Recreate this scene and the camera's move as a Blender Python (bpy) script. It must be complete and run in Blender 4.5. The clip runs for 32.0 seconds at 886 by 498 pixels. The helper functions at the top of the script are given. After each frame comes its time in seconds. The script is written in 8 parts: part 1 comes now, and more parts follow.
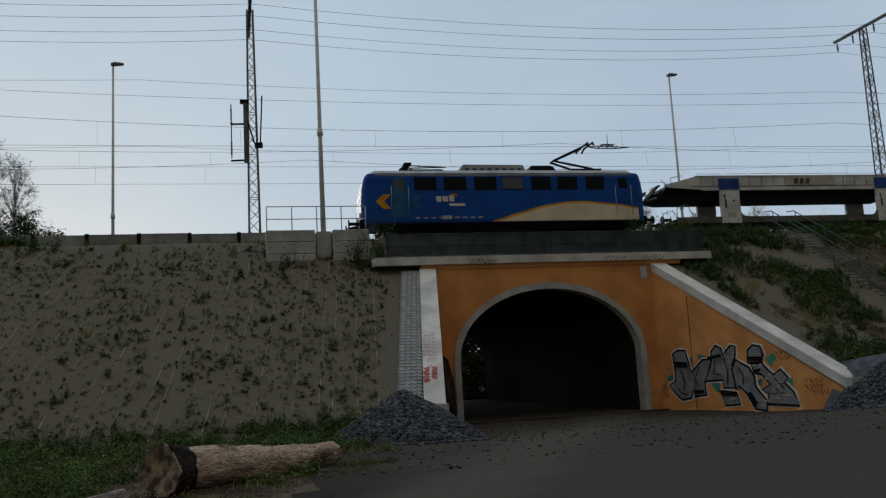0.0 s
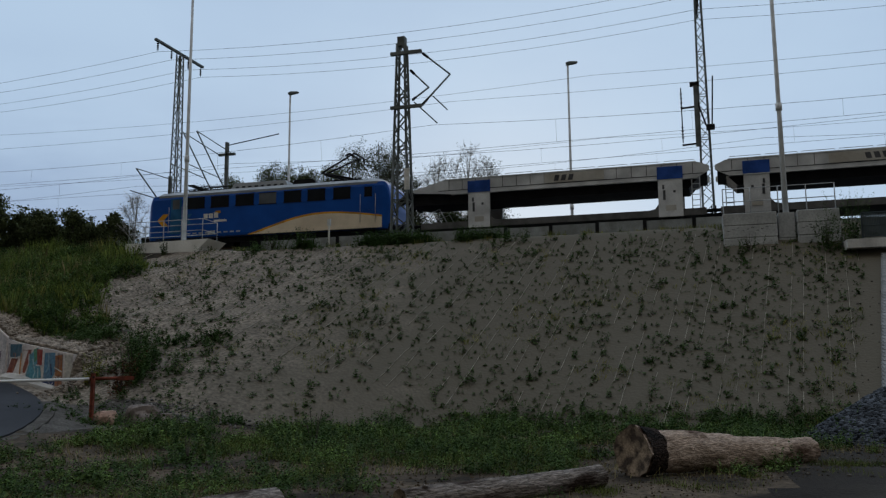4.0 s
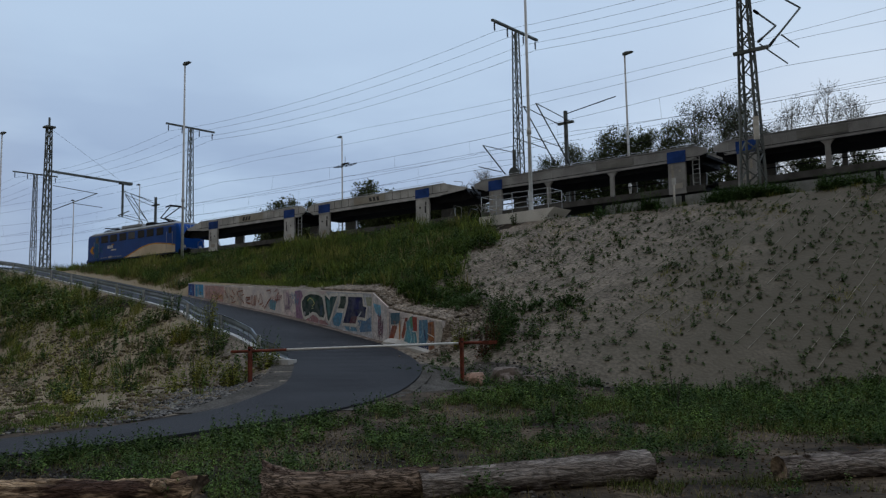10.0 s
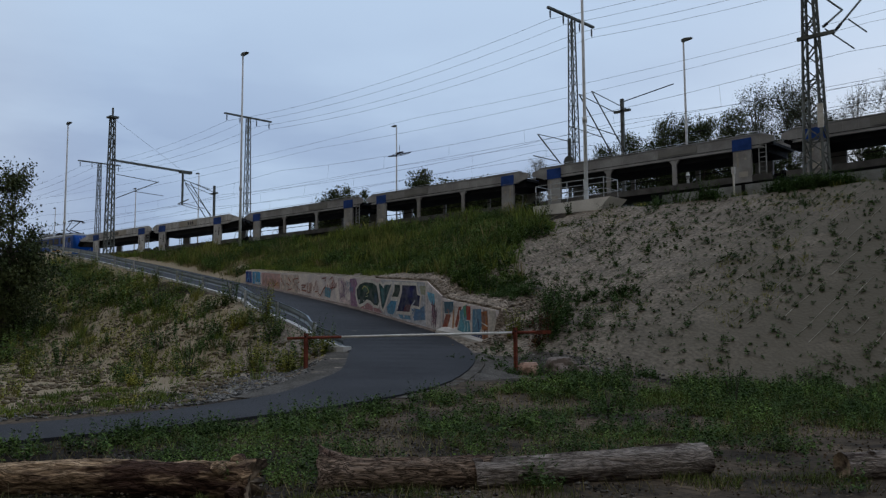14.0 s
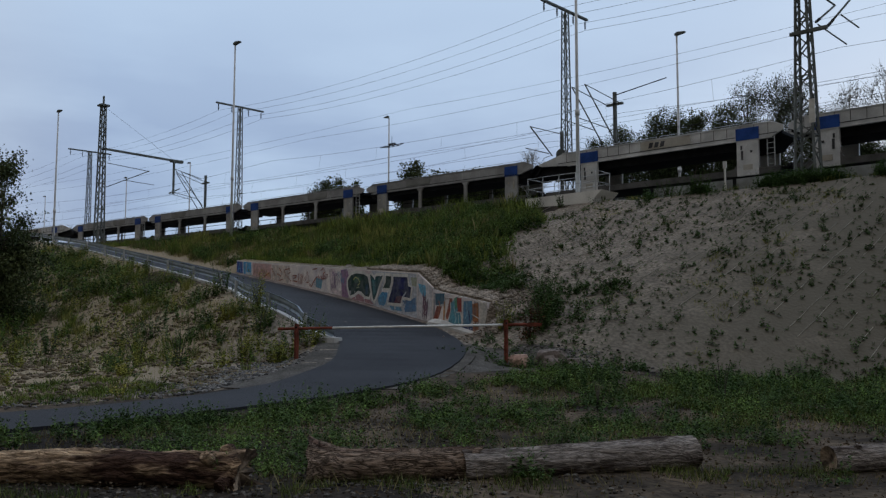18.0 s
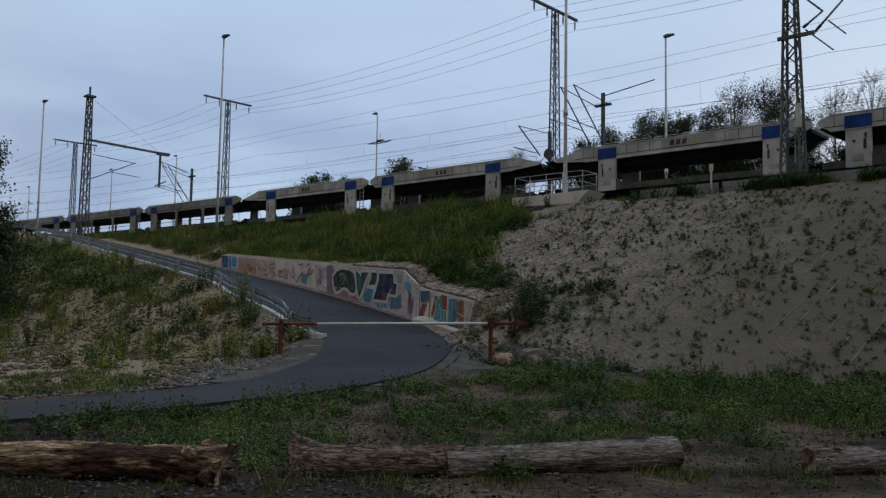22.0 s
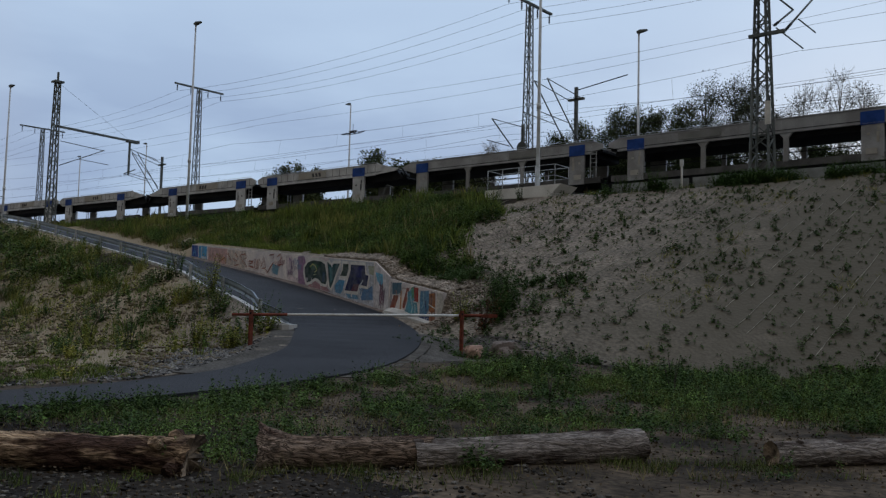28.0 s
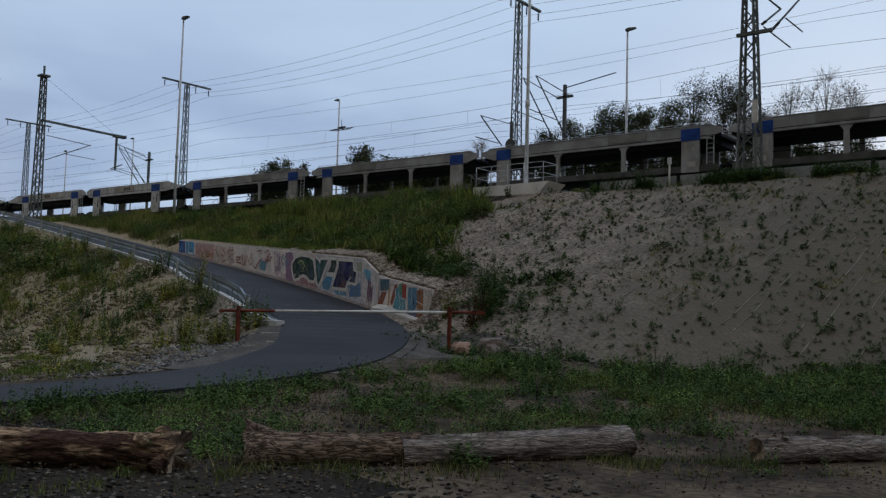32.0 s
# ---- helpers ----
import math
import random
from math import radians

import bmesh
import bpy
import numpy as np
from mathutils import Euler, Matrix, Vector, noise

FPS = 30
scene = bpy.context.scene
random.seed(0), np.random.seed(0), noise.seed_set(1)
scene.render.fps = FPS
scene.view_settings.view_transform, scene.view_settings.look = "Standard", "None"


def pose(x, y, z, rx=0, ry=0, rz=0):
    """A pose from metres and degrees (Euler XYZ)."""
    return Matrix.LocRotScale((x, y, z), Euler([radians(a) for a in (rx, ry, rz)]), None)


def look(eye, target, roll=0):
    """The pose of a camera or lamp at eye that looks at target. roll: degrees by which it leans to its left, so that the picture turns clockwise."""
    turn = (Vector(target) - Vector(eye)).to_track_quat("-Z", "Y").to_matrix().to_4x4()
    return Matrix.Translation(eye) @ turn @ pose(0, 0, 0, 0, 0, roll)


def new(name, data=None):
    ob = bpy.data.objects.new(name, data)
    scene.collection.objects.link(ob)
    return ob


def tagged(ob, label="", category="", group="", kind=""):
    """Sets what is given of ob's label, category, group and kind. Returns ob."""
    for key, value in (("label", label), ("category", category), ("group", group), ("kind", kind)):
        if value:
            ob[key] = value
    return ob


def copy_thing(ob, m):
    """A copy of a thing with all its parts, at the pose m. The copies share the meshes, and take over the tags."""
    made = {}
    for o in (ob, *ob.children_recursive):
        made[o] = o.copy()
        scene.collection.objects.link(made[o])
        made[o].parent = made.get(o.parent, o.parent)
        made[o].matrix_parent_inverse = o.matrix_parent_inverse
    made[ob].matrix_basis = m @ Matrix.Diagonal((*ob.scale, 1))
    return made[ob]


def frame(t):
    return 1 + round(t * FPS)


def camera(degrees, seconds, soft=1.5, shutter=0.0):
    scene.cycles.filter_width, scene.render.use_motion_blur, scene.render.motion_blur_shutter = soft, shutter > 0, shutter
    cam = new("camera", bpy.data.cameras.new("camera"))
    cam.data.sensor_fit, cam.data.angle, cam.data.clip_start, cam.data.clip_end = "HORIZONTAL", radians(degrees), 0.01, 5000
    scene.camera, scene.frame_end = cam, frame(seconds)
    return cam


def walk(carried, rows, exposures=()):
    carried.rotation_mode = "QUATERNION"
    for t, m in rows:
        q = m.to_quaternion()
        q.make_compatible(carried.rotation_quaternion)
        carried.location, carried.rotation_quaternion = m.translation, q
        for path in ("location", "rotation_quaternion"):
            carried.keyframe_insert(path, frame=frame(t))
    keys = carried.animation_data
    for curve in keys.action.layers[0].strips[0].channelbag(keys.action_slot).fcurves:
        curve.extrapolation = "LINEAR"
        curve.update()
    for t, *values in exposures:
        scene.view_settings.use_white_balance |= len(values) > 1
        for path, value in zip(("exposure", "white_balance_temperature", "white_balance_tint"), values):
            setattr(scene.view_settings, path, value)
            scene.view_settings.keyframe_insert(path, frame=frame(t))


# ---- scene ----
cam = camera(55.42, 32.0, soft=1.3)
EYE, ARM = 1.57, 0.363
# seconds, yaw, pitch, roll; the camera turns at arm's length about its holder
ROWS = [
    (0, -13.75, 8.27, 3.15),
    (0.5, -9.93, 8.47, 2.76),
    (1, -5.89, 8.69, 2.33),
    (1.5, -1.73, 8.87, 1.72),
    (2, 1.79, 8.98, 1.32),
    (2.5, 5.63, 8.99, 0.95),
    (3, 9.34, 8.81, 0.64),
    (3.5, 12.76, 8.40, 0.52),
    (4, 16.13, 8.28, 0.45),
    (4.5, 19.37, 8.06, 0.37),
    (6.5, 29.92, 7.33, 0.33),
    (7, 31.68, 7.10, 0.37),
    (7.5, 32.84, 6.94, 0.33),
    (8, 33.95, 6.74, 0.41),
    (8.5, 35.21, 6.56, 0.54),
    (9, 36.47, 6.44, 0.77),
    (9.5, 37.77, 6.33, 0.83),
    (10, 39.34, 6.13, 1.04),
    (10.5, 40.72, 5.92, 1.05),
    (11, 41.79, 5.72, 1.11),
    (11.5, 42.55, 5.51, 1.13),
    (12, 42.98, 5.48, 1.04),
    (12.5, 43.07, 5.53, 0.84),
    (13, 42.97, 5.55, 0.60),
    (13.5, 42.97, 5.51, 0.45),
    (14, 42.91, 5.43, 0.34),
    (14.5, 42.82, 5.34, 0.25),
    (16.5, 42.55, 5.09, -0.07),
    (17, 42.61, 4.99, -0.04),
    (17.5, 42.50, 4.89, 0.03),
    (18, 42.30, 4.87, -0.08),
    (18.5, 42.12, 4.90, -0.26),
    (19, 42.04, 4.90, -0.42),
    (19.5, 42.11, 4.87, -0.57),
    (20, 42.38, 4.91, -0.70),
    (20.5, 42.33, 4.94, -0.87),
    (21, 42.00, 4.94, -0.98),
    (21.5, 41.62, 4.85, -0.98),
    (22, 41.30, 4.72, -0.95),
    (22.5, 41.08, 4.66, -0.98),
    (23, 40.91, 4.56, -1.06),
    (23.5, 40.76, 4.43, -1.18),
    (24, 40.53, 4.31, -1.27),
    (24.5, 40.32, 4.26, -1.32),
    (25, 40.17, 4.24, -1.39),
    (25.5, 40.08, 4.22, -1.41),
    (27.5, 39.56, 4.17, -1.36),
    (28, 39.38, 4.22, -1.42),
    (28.5, 39.32, 4.22, -1.42),
    (29, 39.30, 4.22, -1.36),
    (29.5, 39.27, 4.23, -1.35),
    (30, 39.12, 4.23, -1.39),
    (30.5, 38.94, 4.24, -1.49),
    (31, 38.78, 4.17, -1.56),
    (31.5, 38.66, 4.05, -1.55),
    (32, 38.57, 4.02, -1.59),
]


walk(cam, [(t, pose(-ARM * math.sin(radians(yaw)), ARM * math.cos(radians(yaw)), EYE, 90 + pitch, roll, yaw)) for t, yaw, pitch, roll in ROWS],
     exposures=[(0.0, 0.11, 7000, 7), (1.5, 0.15, 6550, 7), (4.0, 0.19, 6350, 8), (8.0, 0.23, 6350, 9), (14.0, 0.25, 6350, 11), (32.0, 0.25, 6350, 11)])

# ---- world and sun ----
SUN_EL, SUN_ROT = 9.0, -12.0      # low behind the embankment and the clouds
world = bpy.data.worlds.new("world")
scene.world = world
world.use_nodes = True
wn, wl = world.node_tree.nodes, world.node_tree.links
wn.clear()
w_out, w_bg = wn.new("ShaderNodeOutputWorld"), wn.new("ShaderNodeBackground")
w_sky = wn.new("ShaderNodeTexSky")
w_sky.sky_type, w_sky.sun_disc = "NISHITA", False
w_sky.sun_elevation, w_sky.sun_rotation = radians(SUN_EL), radians(SUN_ROT)
w_sky.air_density, w_sky.dust_density, w_sky.ozone_density = 1.0, 1.0, 2.0
w_co = wn.new("ShaderNodeTexCoord")
w_map = wn.new("ShaderNodeMapping")
w_map.inputs["Scale"].default_value = (1.1, 1.1, 2.6)
w_map.inputs["Location"].default_value = (0.35, 0.1, 0.4)
w_n = wn.new("ShaderNodeTexNoise")
w_n.inputs["Scale"].default_value, w_n.inputs["Detail"].default_value, w_n.inputs["Roughness"].default_value = 1.5, 5.0, 0.48
w_ramp = wn.new("ShaderNodeValToRGB")     # cloud: grey-blue bases to pale veils
w_ramp.color_ramp.elements[0].position, w_ramp.color_ramp.elements[0].color = 0.3, (0.525, 0.67, 0.89, 1)
w_ramp.color_ramp.elements[1].position, w_ramp.color_ramp.elements[1].color = 0.52, (0.6, 0.76, 0.97, 1)
w_dir = wn.new("ShaderNodeVectorMath")
w_dir.operation = "DOT_PRODUCT"
w_dir.inputs[1].default_value = (-0.15, 0.91, 0.36)
w_fall = wn.new("ShaderNodeMapRange")      # the sky fades away from the sunset
w_fall.inputs["From Min"].default_value, w_fall.inputs["From Max"].default_value = -0.6, 0.46
w_fall.inputs["To Min"].default_value, w_fall.inputs["To Max"].default_value = 1.2, 8.5
w_mul = wn.new("ShaderNodeVectorMath")
w_mul.operation = "SCALE"
w_mix = wn.new("ShaderNodeMixRGB")
w_mix.inputs[0].default_value = 0.9
wl.new(w_co.outputs["Generated"], w_map.inputs["Vector"])
wl.new(w_map.outputs["Vector"], w_n.inputs["Vector"])
wl.new(w_n.outputs["Fac"], w_ramp.inputs["Fac"])
wl.new(w_co.outputs["Generated"], w_dir.inputs[0])
wl.new(w_dir.outputs["Value"], w_fall.inputs["Value"])
w_back = wn.new("ShaderNodeMixRGB")       # greyer cloud behind the viewer
w_back.inputs[1].default_value = (0.88, 0.815, 0.74, 1)
w_share = wn.new("ShaderNodeMapRange")
w_share.inputs["From Min"].default_value, w_share.inputs["From Max"].default_value = -0.2, 0.6
wl.new(w_dir.outputs["Value"], w_share.inputs["Value"])
wl.new(w_share.outputs["Result"], w_back.inputs[0])
w_side = wn.new("ShaderNodeVectorMath")   # a low bank of blue-grey cloud in the west
w_side.operation = "DOT_PRODUCT"
w_side.inputs[1].default_value = (-0.84, 0.52, 0.15)
w_bank = wn.new("ShaderNodeMapRange")
w_bank.interpolation_type = "SMOOTHSTEP"
w_bank.inputs["From Min"].default_value, w_bank.inputs["From Max"].default_value = 0.55, 0.97
w_low = wn.new("ShaderNodeMapRange")
w_low.interpolation_type = "SMOOTHSTEP"
w_low.inputs["From Min"].default_value, w_low.inputs["From Max"].default_value = 0.4, 0.12
w_both = wn.new("ShaderNodeMath")
w_both.operation = "MULTIPLY"
w_map2 = wn.new("ShaderNodeMapping")
w_map2.inputs["Scale"].default_value = (2.0, 2.0, 8.0)
w_n2 = wn.new("ShaderNodeTexNoise")
w_n2.inputs["Scale"].default_value, w_n2.inputs["Detail"].default_value, w_n2.inputs["Roughness"].default_value = 1.6, 5.0, 0.5
w_edge = wn.new("ShaderNodeMapRange")
w_edge.inputs["From Min"].default_value, w_edge.inputs["From Max"].default_value = 0.3, 0.62
w_fac = wn.new("ShaderNodeMath")
w_fac.operation = "MULTIPLY"
w_dark = wn.new("ShaderNodeMixRGB")
w_dark.inputs[2].default_value = (0.36, 0.47, 0.69, 1)
wl.new(w_co.outputs["Generated"], w_side.inputs[0])
wl.new(w_side.outputs["Value"], w_bank.inputs["Value"])
wl.new(w_co.outputs["Generated"], w_map2.inputs["Vector"])
wl.new(w_map2.outputs["Vector"], w_n2.inputs["Vector"])
wl.new(w_n2.outputs["Fac"], w_edge.inputs["Value"])
wl.new(w_bank.outputs["Result"], w_both.inputs[0])
wl.new(w_low.outputs["Result"], w_both.inputs[1])
wl.new(w_both.outputs["Value"], w_fac.inputs[0])
wl.new(w_edge.outputs["Result"], w_fac.inputs[1])
wl.new(w_fac.outputs["Value"], w_dark.inputs[0])
wl.new(w_ramp.outputs["Color"], w_dark.inputs[1])
wl.new(w_dark.outputs["Color"], w_back.inputs[2])
wl.new(w_back.outputs["Color"], w_mul.inputs[0])
w_sep = wn.new("ShaderNodeSeparateXYZ")     # an overcast sky is brightest overhead
w_zen = wn.new("ShaderNodeMapRange")
w_zen.inputs["From Min"].default_value, w_zen.inputs["From Max"].default_value = 0.42, 1.0
w_zen.inputs["To Min"].default_value, w_zen.inputs["To Max"].default_value = 1.0, 1.72
w_gain = wn.new("ShaderNodeMath")
w_gain.operation = "MULTIPLY"
wl.new(w_co.outputs["Generated"], w_sep.inputs["Vector"])
wl.new(w_sep.outputs["Z"], w_zen.inputs["Value"])
wl.new(w_sep.outputs["Z"], w_low.inputs["Value"])
wl.new(w_fall.outputs["Result"], w_gain.inputs[0])
wl.new(w_zen.outputs["Result"], w_gain.inputs[1])
wl.new(w_gain.outputs["Value"], w_mul.inputs["Scale"])
wl.new(w_sky.outputs["Color"], w_mix.inputs[1])
wl.new(w_mul.outputs["Vector"], w_mix.inputs[2])
wl.new(w_mix.outputs["Color"], w_bg.inputs["Color"])
wl.new(w_bg.outputs["Background"], w_out.inputs["Surface"])
w_bg.inputs["Strength"].default_value = 0.085
sun = new("sun", bpy.data.lights.new("sun", "SUN"))
sun.data.energy, sun.data.angle, sun.data.color = 0.5, radians(30), (1.0, 0.93, 0.85)
sun.matrix_world = look((0, 0, 0), (-math.sin(radians(-SUN_ROT)) * -1, -math.cos(radians(SUN_ROT)), -math.tan(radians(SUN_EL))))


# ---- materials ----
def mat(name, color, rough=0.8, metal=0.0, scale=3.0, vary=0.25, tint=None, bump=0.2, fine=40.0, spread=0.0, spec=0.1, island=0.0, stretch=(1, 1, 1), leaf=0.0):
    """Two scales of noise over a base colour, a second tint in patches, fine relief."""
    m = bpy.data.materials.new(name)
    m.use_nodes = True
    n, l = m.node_tree.nodes, m.node_tree.links
    b = n["Principled BSDF"]
    b.inputs["Roughness"].default_value, b.inputs["Metallic"].default_value = rough, metal
    b.inputs["Specular IOR Level"].default_value = spec
    co, mp = n.new("ShaderNodeTexCoord"), n.new("ShaderNodeMapping")
    mp.inputs["Scale"].default_value = stretch
    l.new(co.outputs["Object"], mp.inputs["Vector"])
    big, small = n.new("ShaderNodeTexNoise"), n.new("ShaderNodeTexNoise")
    big.inputs["Scale"].default_value, big.inputs["Detail"].default_value = scale, 5
    small.inputs["Scale"].default_value, small.inputs["Detail"].default_value = fine, 3
    l.new(mp.outputs["Vector"], big.inputs["Vector"])
    l.new(mp.outputs["Vector"], small.inputs["Vector"])
    t = tint or tuple(c * 0.6 for c in color)
    ramp = n.new("ShaderNodeValToRGB")
    ramp.color_ramp.elements[0].position, ramp.color_ramp.elements[0].color = 0.38, (*t, 1)
    ramp.color_ramp.elements[1].position, ramp.color_ramp.elements[1].color = 0.62, (*color, 1)
    l.new(big.outputs["Fac"], ramp.inputs["Fac"])
    hsv = n.new("ShaderNodeHueSaturation")
    rng = n.new("ShaderNodeMapRange")
    rng.inputs["To Min"].default_value, rng.inputs["To Max"].default_value = 1 - vary, 1 + vary
    rng.inputs["From Min"].default_value, rng.inputs["From Max"].default_value = 0.3, 0.7
    l.new(small.outputs["Fac"], rng.inputs["Value"])
    value = rng.outputs["Result"]
    if spread or island:
        src = n.new("ShaderNodeObjectInfo").outputs["Random"] if spread else n.new("ShaderNodeNewGeometry").outputs["Random Per Island"]
        r2 = n.new("ShaderNodeMapRange")
        k = spread or island
        r2.inputs["To Min"].default_value, r2.inputs["To Max"].default_value = 1 - k, 1 + k
        l.new(src, r2.inputs["Value"])
        mul = n.new("ShaderNodeMath")
        mul.operation = "MULTIPLY"
        l.new(value, mul.inputs[0])
        l.new(r2.outputs["Result"], mul.inputs[1])
        value = mul.outputs["Value"]
    l.new(value, hsv.inputs["Value"])
    l.new(ramp.outputs["Color"], hsv.inputs["Color"])
    l.new(hsv.outputs["Color"], b.inputs["Base Color"])
    if leaf:
        tr, mx = n.new("ShaderNodeBsdfTranslucent"), n.new("ShaderNodeMixShader")
        mx.inputs[0].default_value = leaf
        l.new(hsv.outputs["Color"], tr.inputs["Color"])
        l.new(b.outputs["BSDF"], mx.inputs[1])
        l.new(tr.outputs["BSDF"], mx.inputs[2])
        l.new(mx.outputs["Shader"], n["Material Output"].inputs["Surface"])
    if bump:
        bp = n.new("ShaderNodeBump")
        bp.inputs["Strength"].default_value, bp.inputs["Distance"].default_value = bump, 0.03
        l.new(small.outputs["Fac"], bp.inputs["Height"])
        l.new(bp.outputs["Normal"], b.inputs["Normal"])
    return m


SAND = mat("sandy_soil", (0.232, 0.194, 0.152), 0.95, scale=0.9, vary=0.65, tint=(0.16, 0.134, 0.107), bump=0.9, fine=9.0)
DIRT = mat("dirt_road", (0.03, 0.0235, 0.018), 0.95, scale=0.35, vary=0.5, tint=(0.0135, 0.0105, 0.0085), bump=0.8, fine=14.0)
MEADOW = mat("meadow_soil", (0.022, 0.017, 0.012), 0.95, scale=0.7, vary=0.6, tint=(0.1, 0.074, 0.05), bump=0.5, fine=10.0)
ASPHALT = mat("asphalt", (0.03, 0.03, 0.034), 0.72, scale=0.45, vary=0.22, tint=(0.02, 0.02, 0.0235), bump=0.3, fine=60.0, spec=0.12)
CONCRETE = mat("concrete", (0.47, 0.475, 0.47), 0.85, scale=1.2, vary=0.16, tint=(0.35, 0.355, 0.35), bump=0.2, fine=12.0)
COPING = mat("pale_coping_concrete", (0.62, 0.61, 0.58), 0.85, scale=1.0, vary=0.1, tint=(0.44, 0.43, 0.41), bump=0.2, fine=14.0)
# coping concrete made paler, since the slab's front catches little light
SLAB = mat("pale_slab_concrete", (0.8, 0.79, 0.76), 0.85, scale=1.0, vary=0.08, tint=(0.66, 0.65, 0.62), bump=0.15, fine=14.0)
ORANGE = mat("orange_wall_paint", (0.7, 0.33, 0.12), 0.85, scale=0.8, vary=0.1, tint=(0.54, 0.24, 0.088), bump=0.15, fine=18.0)
# vault masonry near black: the tunnel's inner shade is put into its colour
TUNNEL = mat("dark_tunnel_masonry", (0.022, 0.021, 0.02), 0.9, scale=0.8, vary=0.3, bump=0.4, fine=8.0)
GALV = mat("bright_galvanised_beam", (0.27, 0.32, 0.36), 0.5, 0.25, scale=1.5, vary=0.14, tint=(0.2, 0.24, 0.28), bump=0.03)
STEEL = mat("galvanised_steel", (0.5, 0.52, 0.53), 0.6, 0.2, scale=2.0, vary=0.12, bump=0.05)
POLE = mat("pale_lamp_pole", (0.66, 0.67, 0.67), 0.6, 0.0, scale=2.0, vary=0.1, tint=(0.52, 0.53, 0.53), bump=0.03)
MASTSTEEL = mat("weathered_mast_steel", (0.17, 0.185, 0.178), 0.7, 0.1, scale=1.5, vary=0.2, bump=0.1)
DARKSTEEL = mat("dark_steel", (0.017, 0.017, 0.019), 0.6, 0.3, scale=2.0, vary=0.2, bump=0.1)
RUST = mat("rusty_red_steel", (0.2, 0.055, 0.034), 0.8, 0.1, scale=4.0, vary=0.25, tint=(0.11, 0.036, 0.024), bump=0.2)
WHITE = mat("white_paint", (0.75, 0.74, 0.7), 0.6, scale=3.0, vary=0.08, tint=(0.6, 0.58, 0.54), bump=0.05)
LOCOBLUE = mat("blue_loco_paint", (0.009, 0.08, 0.36), 0.32, scale=0.8, vary=0.1, tint=(0.007, 0.064, 0.29), bump=0.0, spec=0.14)
CREAM = mat("cream_paint", (0.78, 0.66, 0.49), 0.45, scale=0.8, vary=0.08, tint=(0.66, 0.55, 0.4), bump=0.0)
GOLD = mat("yellow_orange_paint", (0.75, 0.36, 0.03), 0.45, scale=1.0, vary=0.06, bump=0.0)
TEAL = mat("blue_grey_paint", (0.03, 0.14, 0.3), 0.45, scale=1.0, vary=0.06, bump=0.0)
ROOFGREY = mat("grey_loco_roof", (0.4, 0.42, 0.44), 0.6, 0.1, scale=0.8, vary=0.12, tint=(0.29, 0.31, 0.33), bump=0.05)
WAGON = mat("beige_wagon_paint", (0.68, 0.685, 0.68), 0.7, scale=0.9, vary=0.16, tint=(0.47, 0.475, 0.475), bump=0.1, spread=0.06)
WAGONDARK = mat("grimy_wagon_paint", (0.41, 0.415, 0.42), 0.75, scale=0.9, vary=0.2, tint=(0.28, 0.28, 0.282), bump=0.1, spread=0.08)
WAGONBLUE = mat("blue_wagon_paint", (0.03, 0.085, 0.33), 0.6, scale=1.2, vary=0.1, bump=0.05)
BALLAST = mat("track_ballast", (0.066, 0.066, 0.064), 0.95, scale=1.5, vary=0.4, bump=1.0, fine=22.0)
SILLBROWN = mat("rusty_brown_underframe", (0.135, 0.132, 0.128), 0.85, scale=1.5, vary=0.25, bump=0.1, spread=0.1)


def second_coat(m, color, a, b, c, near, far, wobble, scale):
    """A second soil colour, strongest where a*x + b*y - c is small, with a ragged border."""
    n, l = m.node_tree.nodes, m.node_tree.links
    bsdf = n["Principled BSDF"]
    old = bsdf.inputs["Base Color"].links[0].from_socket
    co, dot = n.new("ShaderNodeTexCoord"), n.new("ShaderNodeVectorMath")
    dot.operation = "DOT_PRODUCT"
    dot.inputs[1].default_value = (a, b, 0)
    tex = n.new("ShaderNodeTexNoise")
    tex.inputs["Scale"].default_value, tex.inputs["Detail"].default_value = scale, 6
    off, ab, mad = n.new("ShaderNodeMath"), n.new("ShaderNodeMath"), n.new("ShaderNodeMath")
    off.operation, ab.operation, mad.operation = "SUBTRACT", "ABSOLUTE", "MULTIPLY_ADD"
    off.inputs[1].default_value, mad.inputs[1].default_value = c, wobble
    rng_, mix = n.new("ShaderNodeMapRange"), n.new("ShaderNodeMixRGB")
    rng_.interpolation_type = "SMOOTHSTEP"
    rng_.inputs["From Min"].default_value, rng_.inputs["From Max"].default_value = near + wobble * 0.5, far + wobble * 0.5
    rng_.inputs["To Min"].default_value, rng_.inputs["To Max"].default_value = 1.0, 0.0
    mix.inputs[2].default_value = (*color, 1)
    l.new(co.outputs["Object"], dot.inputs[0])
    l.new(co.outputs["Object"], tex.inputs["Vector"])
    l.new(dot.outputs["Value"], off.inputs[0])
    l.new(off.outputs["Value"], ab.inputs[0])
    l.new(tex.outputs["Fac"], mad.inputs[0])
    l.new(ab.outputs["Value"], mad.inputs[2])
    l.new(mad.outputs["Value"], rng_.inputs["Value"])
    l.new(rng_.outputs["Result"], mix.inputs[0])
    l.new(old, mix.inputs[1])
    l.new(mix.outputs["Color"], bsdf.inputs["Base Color"])


